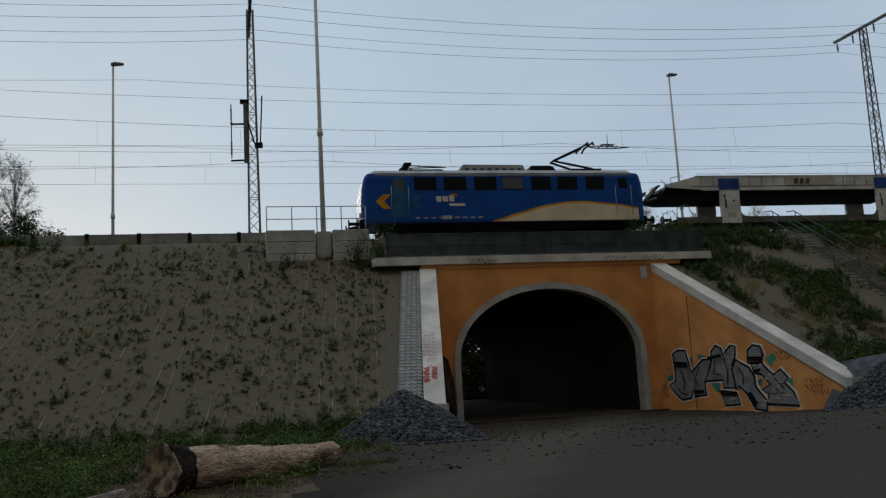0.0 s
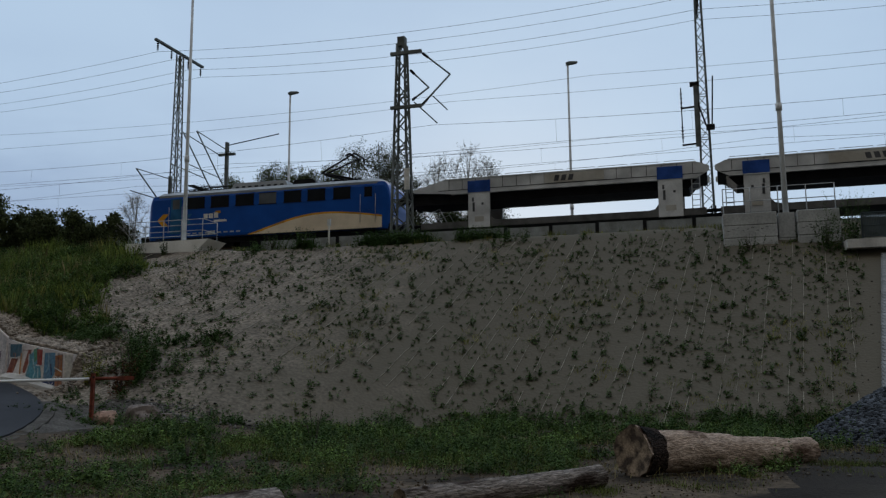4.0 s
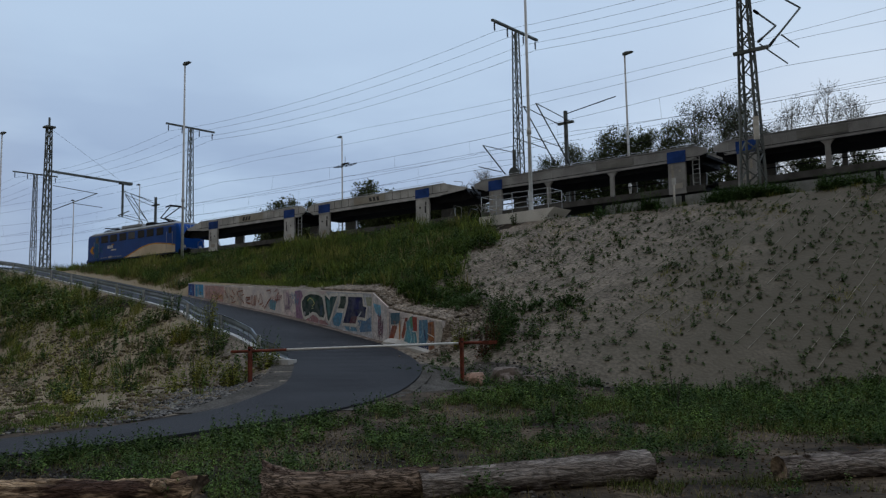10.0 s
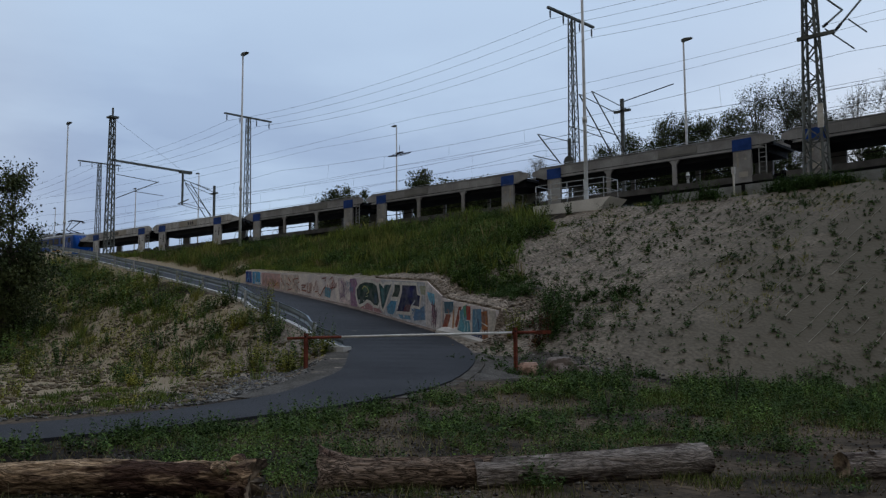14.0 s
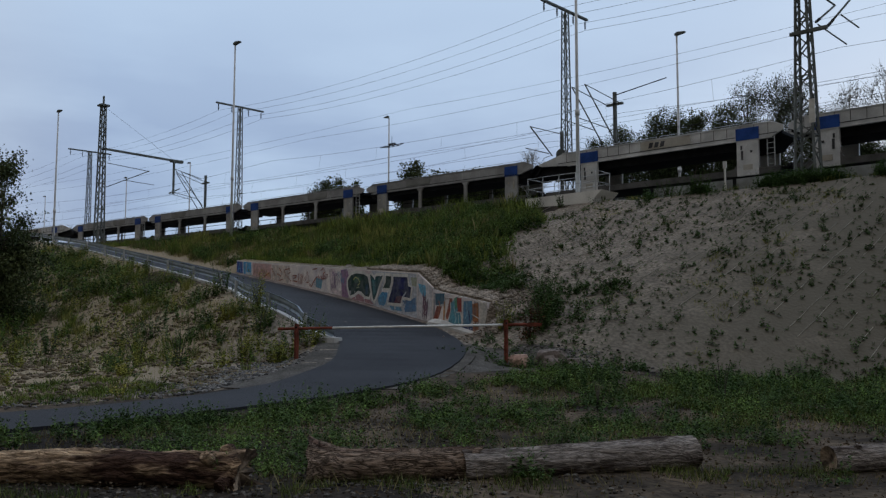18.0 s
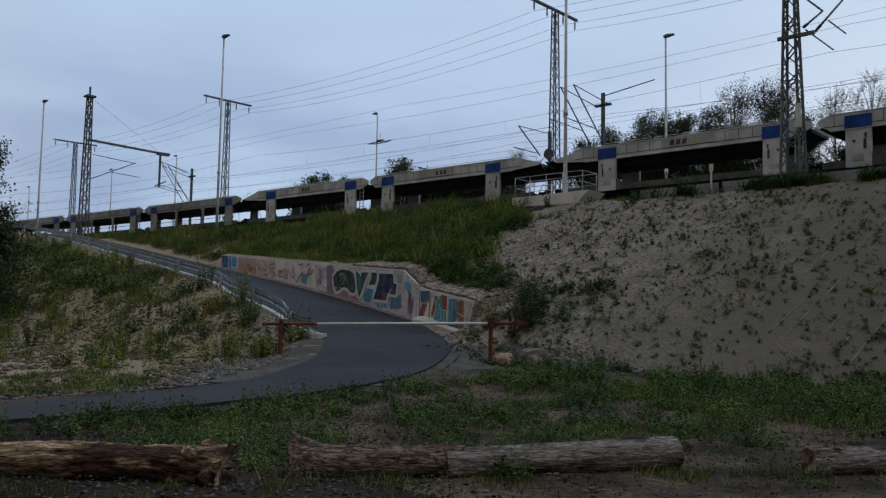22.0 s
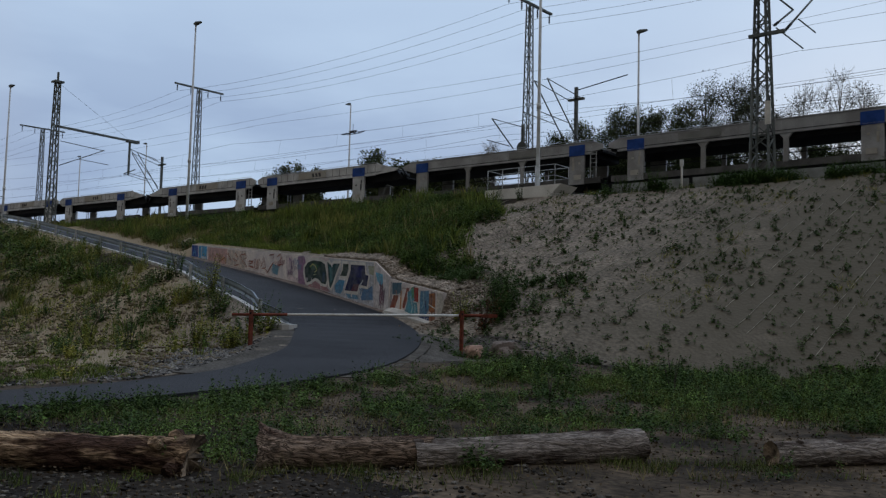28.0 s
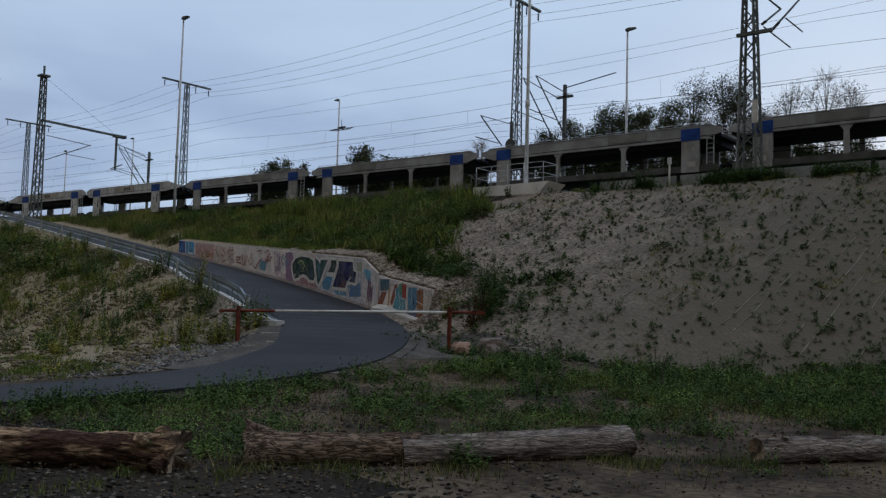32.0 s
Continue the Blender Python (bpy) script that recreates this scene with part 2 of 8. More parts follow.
second_coat(SAND, (0.114, 0.1, 0.076), 1, 0, 10.0, 17.0, 30.0, 14.0, 0.5)     # darker soil colour towards the underpass
second_coat(SAND, (0.262, 0.208, 0.136), -0.7, -0.7, 22.0, 14.0, 18.5, 5.0, 0.6)     # yellower sand on the bank beside the ramp
second_coat(DIRT, (0.045, 0.04, 0.033), 1, 0, 14.0, 9.0, 14.0, 3.0, 0.5)     # paler trodden earth before the underpass
second_coat(DIRT, (0.062, 0.055, 0.045), -0.8683, 0.4960, 3.1004, 0.35, 1.5, 1.6, 0.9)     # the worn, paler wheel track


def log_mat(name, pale, dark, stretch, cells, share, patch=1.6, deep=0.22):
    """Bark: long cells with dark cracks between them, and patches of a second tone."""
    m = bpy.data.materials.new(name)
    m.use_nodes = True
    n, l = m.node_tree.nodes, m.node_tree.links
    b = n["Principled BSDF"]
    b.inputs["Roughness"].default_value, b.inputs["Specular IOR Level"].default_value = 0.92, 0.08
    co, mp = n.new("ShaderNodeTexCoord"), n.new("ShaderNodeMapping")
    mp.inputs["Scale"].default_value = (stretch, 1, 1)
    warp, add = n.new("ShaderNodeTexNoise"), n.new("ShaderNodeVectorMath")
    warp.inputs["Scale"].default_value, warp.inputs["Detail"].default_value = 9.0, 4
    add.operation = "MULTIPLY_ADD"
    add.inputs[1].default_value = (0.05, 0.34, 0.34)
    vor = n.new("ShaderNodeTexVoronoi")
    vor.feature = "DISTANCE_TO_EDGE"
    vor.inputs["Scale"].default_value = cells
    crack = n.new("ShaderNodeMapRange")
    crack.inputs["From Min"].default_value, crack.inputs["From Max"].default_value = 0.0, 0.16
    crack.inputs["To Min"].default_value, crack.inputs["To Max"].default_value = deep, 1.0
    big, ramp = n.new("ShaderNodeTexNoise"), n.new("ShaderNodeValToRGB")
    big.inputs["Scale"].default_value, big.inputs["Detail"].default_value, big.inputs["Roughness"].default_value = patch, 8, 0.62
    ramp.color_ramp.elements[0].position, ramp.color_ramp.elements[0].color = share - 0.05, (*dark, 1)
    ramp.color_ramp.elements[1].position, ramp.color_ramp.elements[1].color = share + 0.05, (*pale, 1)
    fine, mul, mul2 = n.new("ShaderNodeTexNoise"), n.new("ShaderNodeMath"), n.new("ShaderNodeVectorMath")
    fine.inputs["Scale"].default_value, fine.inputs["Detail"].default_value = 42.0, 5
    fr = n.new("ShaderNodeMapRange")
    fr.inputs["From Min"].default_value, fr.inputs["From Max"].default_value = 0.3, 0.7
    fr.inputs["To Min"].default_value, fr.inputs["To Max"].default_value = 0.55, 1.4
    mul.operation, mul2.operation = "MULTIPLY", "SCALE"
    bp = n.new("ShaderNodeBump")
    bp.inputs["Strength"].default_value, bp.inputs["Distance"].default_value = 1.0, 0.02
    l.new(co.outputs["Object"], mp.inputs["Vector"])
    l.new(mp.outputs["Vector"], warp.inputs["Vector"])
    l.new(warp.outputs["Color"], add.inputs[0])
    l.new(mp.outputs["Vector"], add.inputs[2])
    l.new(add.outputs["Vector"], vor.inputs["Vector"])
    l.new(mp.outputs["Vector"], big.inputs["Vector"])
    l.new(mp.outputs["Vector"], fine.inputs["Vector"])
    l.new(vor.outputs["Distance"], crack.inputs["Value"])
    l.new(big.outputs["Fac"], ramp.inputs["Fac"])
    l.new(fine.outputs["Fac"], fr.inputs["Value"])
    l.new(fr.outputs["Result"], mul.inputs[0])
    l.new(crack.outputs["Result"], mul.inputs[1])
    l.new(ramp.outputs["Color"], mul2.inputs[0])
    l.new(mul.outputs["Value"], mul2.inputs["Scale"])
    l.new(mul2.outputs["Vector"], b.inputs["Base Color"])
    l.new(mul.outputs["Value"], bp.inputs["Height"])
    l.new(bp.outputs["Normal"], b.inputs["Normal"])
    return m


BARK = log_mat("furrowed_log_bark", (0.29, 0.21, 0.155), (0.12, 0.074, 0.054), 0.16, 24.0, 0.48, 2.4, 0.22)
PEELED = log_mat("peeling_log", (0.5, 0.35, 0.22), (0.085, 0.05, 0.037), 0.24, 12.0, 0.5, 2.6, 0.45)
GREYLOG = log_mat("grey_weathered_log", (0.3, 0.258, 0.226), (0.05, 0.034, 0.027), 0.2, 17.0, 0.5, 3.2, 0.55)
BARELOG = log_mat("bare_log_wood", (0.44, 0.335, 0.26), (0.1, 0.06, 0.043), 0.3, 5.0, 0.47, 1.8, 0.75)
GLASS = mat("dark_window_glass", (0.008, 0.01, 0.014), 0.15, scale=1.0, vary=0.1, bump=0.0, spec=0.15)

VERGE = mat("gravel_verge", (0.1, 0.091, 0.079), 0.95, scale=1.6, vary=0.5, tint=(0.066, 0.059, 0.051), bump=0.7, fine=18.0)
INK = mat("black_spray_paint", (0.012, 0.012, 0.014), 0.6, scale=2.0, vary=0.15, bump=0.0)
SILVER = mat("silver_spray_paint", (0.3, 0.31, 0.33), 0.45, 0.3, scale=2.2, vary=0.1, tint=(0.2, 0.21, 0.23), bump=0.0)
TEALPAINT = mat("teal_spray_paint", (0.05, 0.26, 0.22), 0.6, scale=2.0, vary=0.1, bump=0.0)
PINK = mat("pink_spray_paint", (0.5, 0.1, 0.22), 0.6, scale=2.0, vary=0.1, bump=0.0)
REDPAINT = mat("red_spray_paint", (0.5, 0.05, 0.04), 0.6, scale=2.0, vary=0.1, bump=0.0)
CHAR = mat("charred_wood", (0.06, 0.042, 0.03), 0.9, scale=3.0, vary=0.5, tint=(0.012, 0.01, 0.009), bump=0.6, fine=9.0, stretch=(1, 1, 0.3))
RAILSTEEL = mat("dark_green_railing", (0.062, 0.08, 0.085), 0.6, 0.2, scale=2.0, vary=0.15, bump=0.0)
SETT = mat("grey_sett_stone", (0.34, 0.345, 0.345), 0.9, scale=4.0, vary=0.15, bump=0.3, fine=25.0, spread=0.14)
BOARD = mat("grey_edging_boards", (0.3, 0.32, 0.325), 0.9, scale=1.5, vary=0.2, tint=(0.2, 0.21, 0.205), bump=0.2, spread=0.15)
RUSTRAIL = mat("rail_steel", (0.12, 0.085, 0.065), 0.55, 0.6, scale=2.0, vary=0.2, bump=0.0)
WIRE = mat("wire_copper_oxide", (0.035, 0.037, 0.04), 0.6, 0.3, scale=1.0, vary=0.1, bump=0.0)

GREENRAIL = mat("green_handrail_paint", (0.06, 0.1, 0.1), 0.6, 0.1, scale=2.0, vary=0.15, bump=0.0)
MURALWALL = mat("painted_pale_wall", (0.82, 0.75, 0.7), 0.85, scale=1.6, vary=0.14, tint=(0.64, 0.59, 0.59), bump=0.15, fine=14.0)
REDROCK = mat("reddish_rock", (0.5, 0.33, 0.26), 0.9, scale=3.0, vary=0.2, bump=0.5, fine=12.0)
GREYROCK = mat("grey_rock", (0.24, 0.2, 0.18), 0.9, scale=3.0, vary=0.2, bump=0.5, fine=12.0)
GRAVEL = mat("blue_grey_gravel", (0.068, 0.075, 0.086), 0.9, scale=3.0, vary=0.2, bump=0.3, fine=30.0, island=0.8)
GRAVELPALE = mat("pale_gravel", (0.15, 0.142, 0.132), 0.9, scale=3.0, vary=0.2, bump=0.3, fine=30.0, island=0.85)
CUTWOOD = mat("cut_wood", (0.3, 0.225, 0.155), 0.9, scale=6.0, vary=0.3, tint=(0.06, 0.045, 0.035), bump=0.5, fine=30.0)
SEAM = mat("pale_mat_seam", (0.36, 0.33, 0.27), 0.9, scale=2.0, vary=0.2, bump=0.0)
MEADOWLEAF = mat("meadow_leaves", (0.12, 0.185, 0.046), 0.75, scale=0.9, vary=0.2, tint=(0.04, 0.07, 0.02), bump=0.0, island=0.85, leaf=0.12)
MEADOWGRASS = mat("meadow_grass", (0.14, 0.165, 0.042), 0.8, scale=0.6, vary=0.2, tint=(0.05, 0.075, 0.022), bump=0.0, island=0.7, leaf=0.12)
HERB = mat("herb_leaves", (0.27, 0.26, 0.05), 0.75, scale=0.9, vary=0.2, tint=(0.075, 0.105, 0.024), bump=0.0, island=0.75, leaf=0.12)
WEED = mat("weed_leaves", (0.072, 0.118, 0.037), 0.75, scale=0.5, vary=0.2, tint=(0.045, 0.085, 0.022), bump=0.0, island=0.55, leaf=0.12)
GRASS = mat("green_grass", (0.165, 0.2, 0.04), 0.8, scale=0.6, vary=0.2, tint=(0.07, 0.115, 0.026), bump=0.0, island=0.7, leaf=0.12)
TALLGRASS = mat("tall_bank_grass", (0.27, 0.255, 0.075), 0.8, scale=0.5, vary=0.2, tint=(0.11, 0.135, 0.036), bump=0.0, island=0.55, leaf=0.12)
DRYGRASS = mat("dry_grass", (0.3, 0.25, 0.115), 0.85, scale=0.5, vary=0.2, tint=(0.13, 0.12, 0.055), bump=0.0, island=0.35, leaf=0.12)
LEAF = mat("tree_leaves", (0.085, 0.1, 0.04), 0.7, scale=0.35, vary=0.2, tint=(0.036, 0.052, 0.022), bump=0.0, island=0.6, leaf=0.12)
BIRCHLEAF = mat("sparse_birch_leaves", (0.12, 0.125, 0.08), 0.7, scale=0.4, vary=0.2, bump=0.0, island=0.6, leaf=0.12)
THINLEAF = mat("grey_green_leaves", (0.085, 0.1, 0.058), 0.7, scale=0.4, vary=0.2, tint=(0.05, 0.062, 0.036), bump=0.0, island=0.6, leaf=0.12)
TRUNK = mat("grey_tree_bark", (0.1, 0.088, 0.075), 0.9, scale=2.0, vary=0.3, bump=0.5, fine=12.0)
BIRCH = mat("birch_bark", (0.62, 0.61, 0.59), 0.85, scale=3.0, vary=0.2, tint=(0.25, 0.24, 0.22), bump=0.3, fine=10.0, stretch=(1, 1, 2.5))
RUSTLEAF = mat("reddish_weed", (0.13, 0.06, 0.03), 0.8, scale=0.5, vary=0.2, bump=0.0, island=0.55, leaf=0.12)

CLOD = mat("sandy_clods", (0.16, 0.127, 0.086), 0.95, scale=3.0, vary=0.2, bump=0.4, fine=20.0, island=0.35)
RUBBLE = mat("tan_rubble", (0.3, 0.25, 0.2), 0.9, scale=3.0, vary=0.2, bump=0.3, fine=30.0, island=0.4)
LITTER = mat("dry_leaf_litter", (0.12, 0.09, 0.058), 0.9, scale=1.0, vary=0.2, bump=0.0, island=0.5)

DARKBARK = log_mat("dark_bark", (0.05, 0.035, 0.028), (0.02, 0.016, 0.014), 0.4, 14.0, 0.5)

TRACKSTONE = mat("track_pebble", (0.095, 0.085, 0.073), 0.9, scale=3.0, vary=0.2, bump=0.3, fine=30.0, island=0.85)
PANEL = mat("pale_wagon_panel", (0.5, 0.48, 0.43), 0.7, scale=1.0, vary=0.1, tint=(0.38, 0.35, 0.3), bump=0.05)
PANELDARK = mat("grey_wagon_panel", (0.27, 0.27, 0.26), 0.7, scale=1.0, vary=0.1, tint=(0.2, 0.2, 0.19), bump=0.05)
PILLARGREY = mat("grey_pillar_paint", (0.42, 0.425, 0.43), 0.75, scale=1.2, vary=0.15, tint=(0.29, 0.285, 0.275), bump=0.1, spread=0.08)
EMBLEM = mat("dark_emblem_paint", (0.1, 0.1, 0.105), 0.7, scale=1.0, vary=0.1, bump=0.0)
GREYGLASS = mat("pale_window", (0.13, 0.14, 0.15), 0.3, scale=1.0, vary=0.1, bump=0.0)


# ---- builders ----
def quadbox(bm, lo, hi):
    x0, y0, z0 = lo
    x1, y1, z1 = hi
    v = [bm.verts.new(p) for p in ((x0, y0, z0), (x1, y0, z0), (x1, y1, z0), (x0, y1, z0), (x0, y0, z1), (x1, y0, z1), (x1, y1, z1), (x0, y1, z1))]
    for f in ((3, 2, 1, 0), (4, 5, 6, 7), (0, 1, 5, 4), (1, 2, 6, 5), (2, 3, 7, 6), (3, 0, 4, 7)):
        bm.faces.new([v[i] for i in f])


def prism(bm, poly, lo, hi, axis="y"):
    """A polygon drawn in the plane across an axis, drawn out from lo to hi along it. y: (x, z) points; x: (y, z); z: (x, y)."""
    put = {"y": lambda p, a: (p[0], a, p[1]), "x": lambda p, a: (a, p[0], p[1]), "z": lambda p, a: (p[0], p[1], a)}[axis]
    a = [bm.verts.new(put(p, lo)) for p in poly]
    b = [bm.verts.new(put(p, hi)) for p in poly]
    bm.faces.new(a)
    bm.faces.new(b[::-1])
    for i in range(len(poly)):
        j = (i + 1) % len(poly)
        bm.faces.new((a[j], a[i], b[i], b[j]))


def bar(bm, p, q, w, h=None):
    """A square bar from p to q."""
    p, q = Vector(p), Vector(q)
    d = (q - p).normalized()
    side = d.cross(Vector((0, 0, 1)))
    side = side.normalized() if side.length > 0.01 else Vector((1, 0, 0))
    up = side.cross(d)
    h = h or w
    ring = [side * (a * w / 2) + up * (b * h / 2) for a, b in ((-1, -1), (1, -1), (1, 1), (-1, 1))]
    v = [bm.verts.new(p + r) for r in ring] + [bm.verts.new(q + r) for r in ring]
    for f in ((3, 2, 1, 0), (4, 5, 6, 7), (0, 1, 5, 4), (1, 2, 6, 5), (2, 3, 7, 6), (3, 0, 4, 7)):
        bm.faces.new([v[i] for i in f])


def tube(bm, pts, r, n=6, r_end=None, closed=True):
    """A round tube along points; r_end: the radius at the last one."""
    pts = [Vector(p) for p in pts]
    rings = []
    for i, p in enumerate(pts):
        d = (pts[min(i + 1, len(pts) - 1)] - pts[max(i - 1, 0)]).normalized()
        side = d.cross(Vector((0, 0, 1)))
        side = side.normalized() if side.length > 0.02 else Vector((1, 0, 0))
        up = side.cross(d)
        rr = r if r_end is None else r + (r_end - r) * i / (len(pts) - 1)
        rings.append([bm.verts.new(p + (side * math.cos(a) + up * math.sin(a)) * rr) for a in (2 * math.pi * k / n for k in range(n))])
    for a, b in zip(rings, rings[1:]):
        for k in range(n):
            f = bm.faces.new((a[k], a[(k + 1) % n], b[(k + 1) % n], b[k]))
            f.smooth = n > 5
    if closed:
        bm.faces.new(rings[0][::-1])
        bm.faces.new(rings[-1])


def link(name, bm, material, normals=True):
    if normals:
        bmesh.ops.recalc_face_normals(bm, faces=bm.faces)
    me = bpy.data.meshes.new(name)
    bm.to_mesh(me)
    bm.free()
    for m in material if isinstance(material, (list, tuple)) else (material,):
        me.materials.append(m)
    return new(name, me)


def part(name, bm, material, parent, label=""):
    ob = link(name, bm, material)
    ob.parent = parent
    return tagged(ob, label) if label else ob


def base(name, m, label, category, group="", kind=""):
    ob = new(name)
    ob.empty_display_size = 0.2
    ob.matrix_world = m
    return tagged(ob, label, category, group, kind)


def made(fn, *args, **kw):
    bm = bmesh.new()
    fn(bm, *args, **kw)
    return bm


# ---- the plan ----
def rail_z(x):
    """The height of the rails, which climb gently to the west."""
    return 8.4 - 0.0063 * x + 0.00002 * x * x


PORTAL = 33.5
GATE = (8.1, 17.75)


def track_y(x):
    return 44.5 - 0.0363 * x - 0.000394 * x * x


def crest_y(x):
    return 36.5 - x * x / 2000 * (1 if x < 0 else 0.3)


# centre line of the asphalt way: x, y, z; it climbs past the mural
WAY = [(-14.2, -30, 0.0), (-14.2, -10, 0.0), (-14.2, 3, 0.0), (-14.1, 8, 0.02), (-14.65, 11.5, 0.1), (-15.9, 14.7, 0.3), (-17.7, 17.6, 0.66), (-20.2, 19.9, 1.05),
       (-23.2, 21.4, 1.57), (-29.3, 22.9, 2.55), (-42.0, 26.0, 4.25), (-63.0, 29.3, 7.1), (-78.0, 31.0, 8.3), (-120.0, 33.0, 8.6)]


def smooth_line(pts, step=1.0):
    """A Catmull-Rom line through points."""
    out = []
    p = [Vector(a) for a in pts]
    for i in range(len(p) - 1):
        a, b, c, d = p[max(i - 1, 0)], p[i], p[i + 1], p[min(i + 2, len(p) - 1)]
        n = max(2, int((c - b).length / step))
        for k in range(n):
            t = k / n
            out.append(0.5 * (2 * b + (c - a) * t + (2 * a - 5 * b + 4 * c - d) * t * t + (3 * b - a - 3 * c + d) * t ** 3))
    out.append(p[-1])
    return out


way = smooth_line(WAY, 0.7)
WAYX = np.array([(p.x, p.y, p.z) for p in way])
WAYT = np.gradient(WAYX[:, :2], axis=0)
WAYT /= np.linalg.norm(WAYT, axis=1)[:, None]
HALF = 1.9
WAY_XS, WAY_YS = np.sort(-WAYX[:, 0]), WAYX[np.argsort(-WAYX[:, 0]), 1]


def way_half(p):
    """Half the width of the asphalt; it widens into the curve."""
    t = min(max((p[1] - 9) / 6, 0), 1)
    return 1.2 + 0.7 * t * t * (3 - 2 * t)


def bulge(x):
    """How far the ramp's valley side swings out above the bend."""
    return 0.9 * ease(-19.2, -21.4, x) * (1 - ease(-27.0, -32.5, x))


def way_inner(p):
    """The same towards the inside of the bend, which is cut closer."""
    return way_half(p) - 0.34 * float(ease(10, 12.5, p[1]) * (1 - ease(15.5, 18.5, p[1]))) + float(bulge(p[0]))


def ease(a, b, v):
    t = np.clip((v - a) / (b - a), 0, 1)
    return t * t * (3 - 2 * t)


def height(x, y):
    """The ground's height at arrays x, y."""
    x, y = np.asarray(x, float), np.asarray(y, float)
    g = 0.3 * ease(-7, -14, x) * ease(8, 16, y) - 0.55 * ease(16, 30, y) * ease(1, 7, x) * (1 - ease(19, 24, x))
    cy = 36.5 - x * x / 2000 * np.where(x < 0, 1, 0.3)
    toe = 24.5 - 5.6 * ease(-4, -16, x)
    bank = np.minimum(7.42 - (cy - y) * 7.42 / (cy - toe), 7.42)
    back = np.minimum(7.42 - (y - 62) * 0.6, 7.42)
    exit_cut = (np.abs(x - 12.9) < 7) & (y > 57)
    ramp_in = ease(-17.4, -18.6, x)
    near = np.full(x.shape, 1e9)
    zi, side = np.zeros(x.shape), np.zeros(x.shape)
    for (px, py, pz), (tx, ty) in zip(WAYX, WAYT):
        d2 = (x - px) ** 2 + (y - py) ** 2
        m = d2 < near
        near = np.where(m, d2, near)
        zi = np.where(m, pz, zi)
        side = np.where(m, tx * (y - py) - ty * (x - px), side)
    d = np.sqrt(near) * np.where(side > 0, -1, 1)   # positive: the uphill side
    wall = np.interp(-x, (18.0, 20.8, 21.1, 23.0, 29.0, 41.7, 44.0), (1.2, 1.1, 1.5, 1.8, 1.15, 0.62, 0.0))
    wall_y = np.interp(-x, (18.6, 20.9, 22.9, 29.0, 41.7), (22.7, 23.03, 23.7, 25.05, 28.15))
    by_wall = (x < -18.4) & (x > -41.9)
    step = np.where(by_wall, y - wall_y - 0.62, d - HALF - 0.35)
    up = np.where(step > 0, zi + wall + np.maximum(step, 0) * 0.34, zi - 0.03)
    up = np.where((x > -28.6) & (step > 0), np.minimum(up, bank + 0.3 + 2.6 * (1 - ease(26, 33.5, y))), up)
    z = np.maximum(np.maximum(bank, g), np.where(ramp_in > 0, np.minimum(up, 7.42) * ramp_in - (1 - ramp_in) * 5, -9))
    low = np.maximum(g, zi - 0.02 - np.maximum(-d - HALF - 0.7 - bulge(x + 1.4), 0) * 0.42)
    z = np.where((d <= 0) & (x < -8), np.maximum(np.minimum(low, 9), g), z)
    apron = zi - 0.03 - np.maximum(d - HALF - 0.3, 0) * 0.26
    z = np.where((d > 0) & (x > -18.4) & (x < -8) & (y > 11), np.maximum(z, apron), z)
    z = np.where((np.abs(d) < HALF + 0.3 + bulge(x + 1.4) * (d < 0)) | by_wall & (d > 0) & (step <= 0), zi - 0.03, z)
    z = np.where(y > 60, np.maximum(np.minimum(z, back), 0.0), z)
    z = np.where((y > 37.6) & (y < 60), np.maximum(z, 7.42 + (rail_z(np.clip(x, -140, 60)) - 0.15 - 7.42) * ease(-6.0, -3.6, y - track_y(np.clip(x, -140, 60)))), z)
    z = np.where(exit_cut, -0.5, z)
    # earth heaped up to the lamp footing
    mound = 7.38 - np.maximum(35.5 - y, 0) * 0.5 - np.maximum(np.abs(x + 24.4) - 2.4, 0) * 0.75 - np.maximum(y - 37.2, 0) * 0.5
    z = np.where((y > 28) & (y < 39) & (np.abs(x + 24.4) < 5), np.maximum(z, mound), z)
    # the cutting before the portal
    left, right = wing_left(y), wing_right(y)
    pit = (x > left) & (x < right) & (y < PORTAL + 0.2)
    z = np.where(pit, np.minimum(z, g), z)
    roof = (x > GATE[0] - 0.8) & (x < GATE[1] + 0.8) & (y >= PORTAL + 0.2) & (y < 57)
    z = np.where(roof, np.maximum(z, 6.0), z)
    return z


def wing_left(y):
    return GATE[0] - 0.35 - 0.24 * (PORTAL - np.minimum(y, PORTAL))


def wing_right(y):
    return GATE[1] + 0.3 + 0.24 * (PORTAL - np.minimum(y, PORTAL))


def ground_z(x, y):
    return float(height(np.array([x]), np.array([y]))[0])


# ---- ground ----
def spaced(*runs):
    out = []
    for a, b, s in runs:
        out += list(np.arange(a, b, s))
    return np.array(out + [runs[-1][1]])


gx = spaced((-2500, -400, 300), (-400, -120, 20), (-120, -50, 1.5), (-50, 26, 0.42), (26, 60, 1.0), (60, 200, 14), (200, 2500, 300))
gy = spaced((-2500, -200, 300), (-200, -20, 20), (-20, 3, 2.0), (3, 38, 0.42), (38, 64, 1.5), (64, 90, 3), (90, 300, 20), (300, 2500, 300))
GX, GY = np.meshgrid(gx, gy)
GZ = height(GX.ravel(), GY.ravel()).reshape(GX.shape)
rough = np.array([noise.noise((x * 0.3, y * 0.3, 0)) * 0.05 + noise.noise((x * 1.15, y * 1.15, 5)) * 0.035 for x, y in zip(GX.ravel(), GY.ravel())]).reshape(GX.shape)
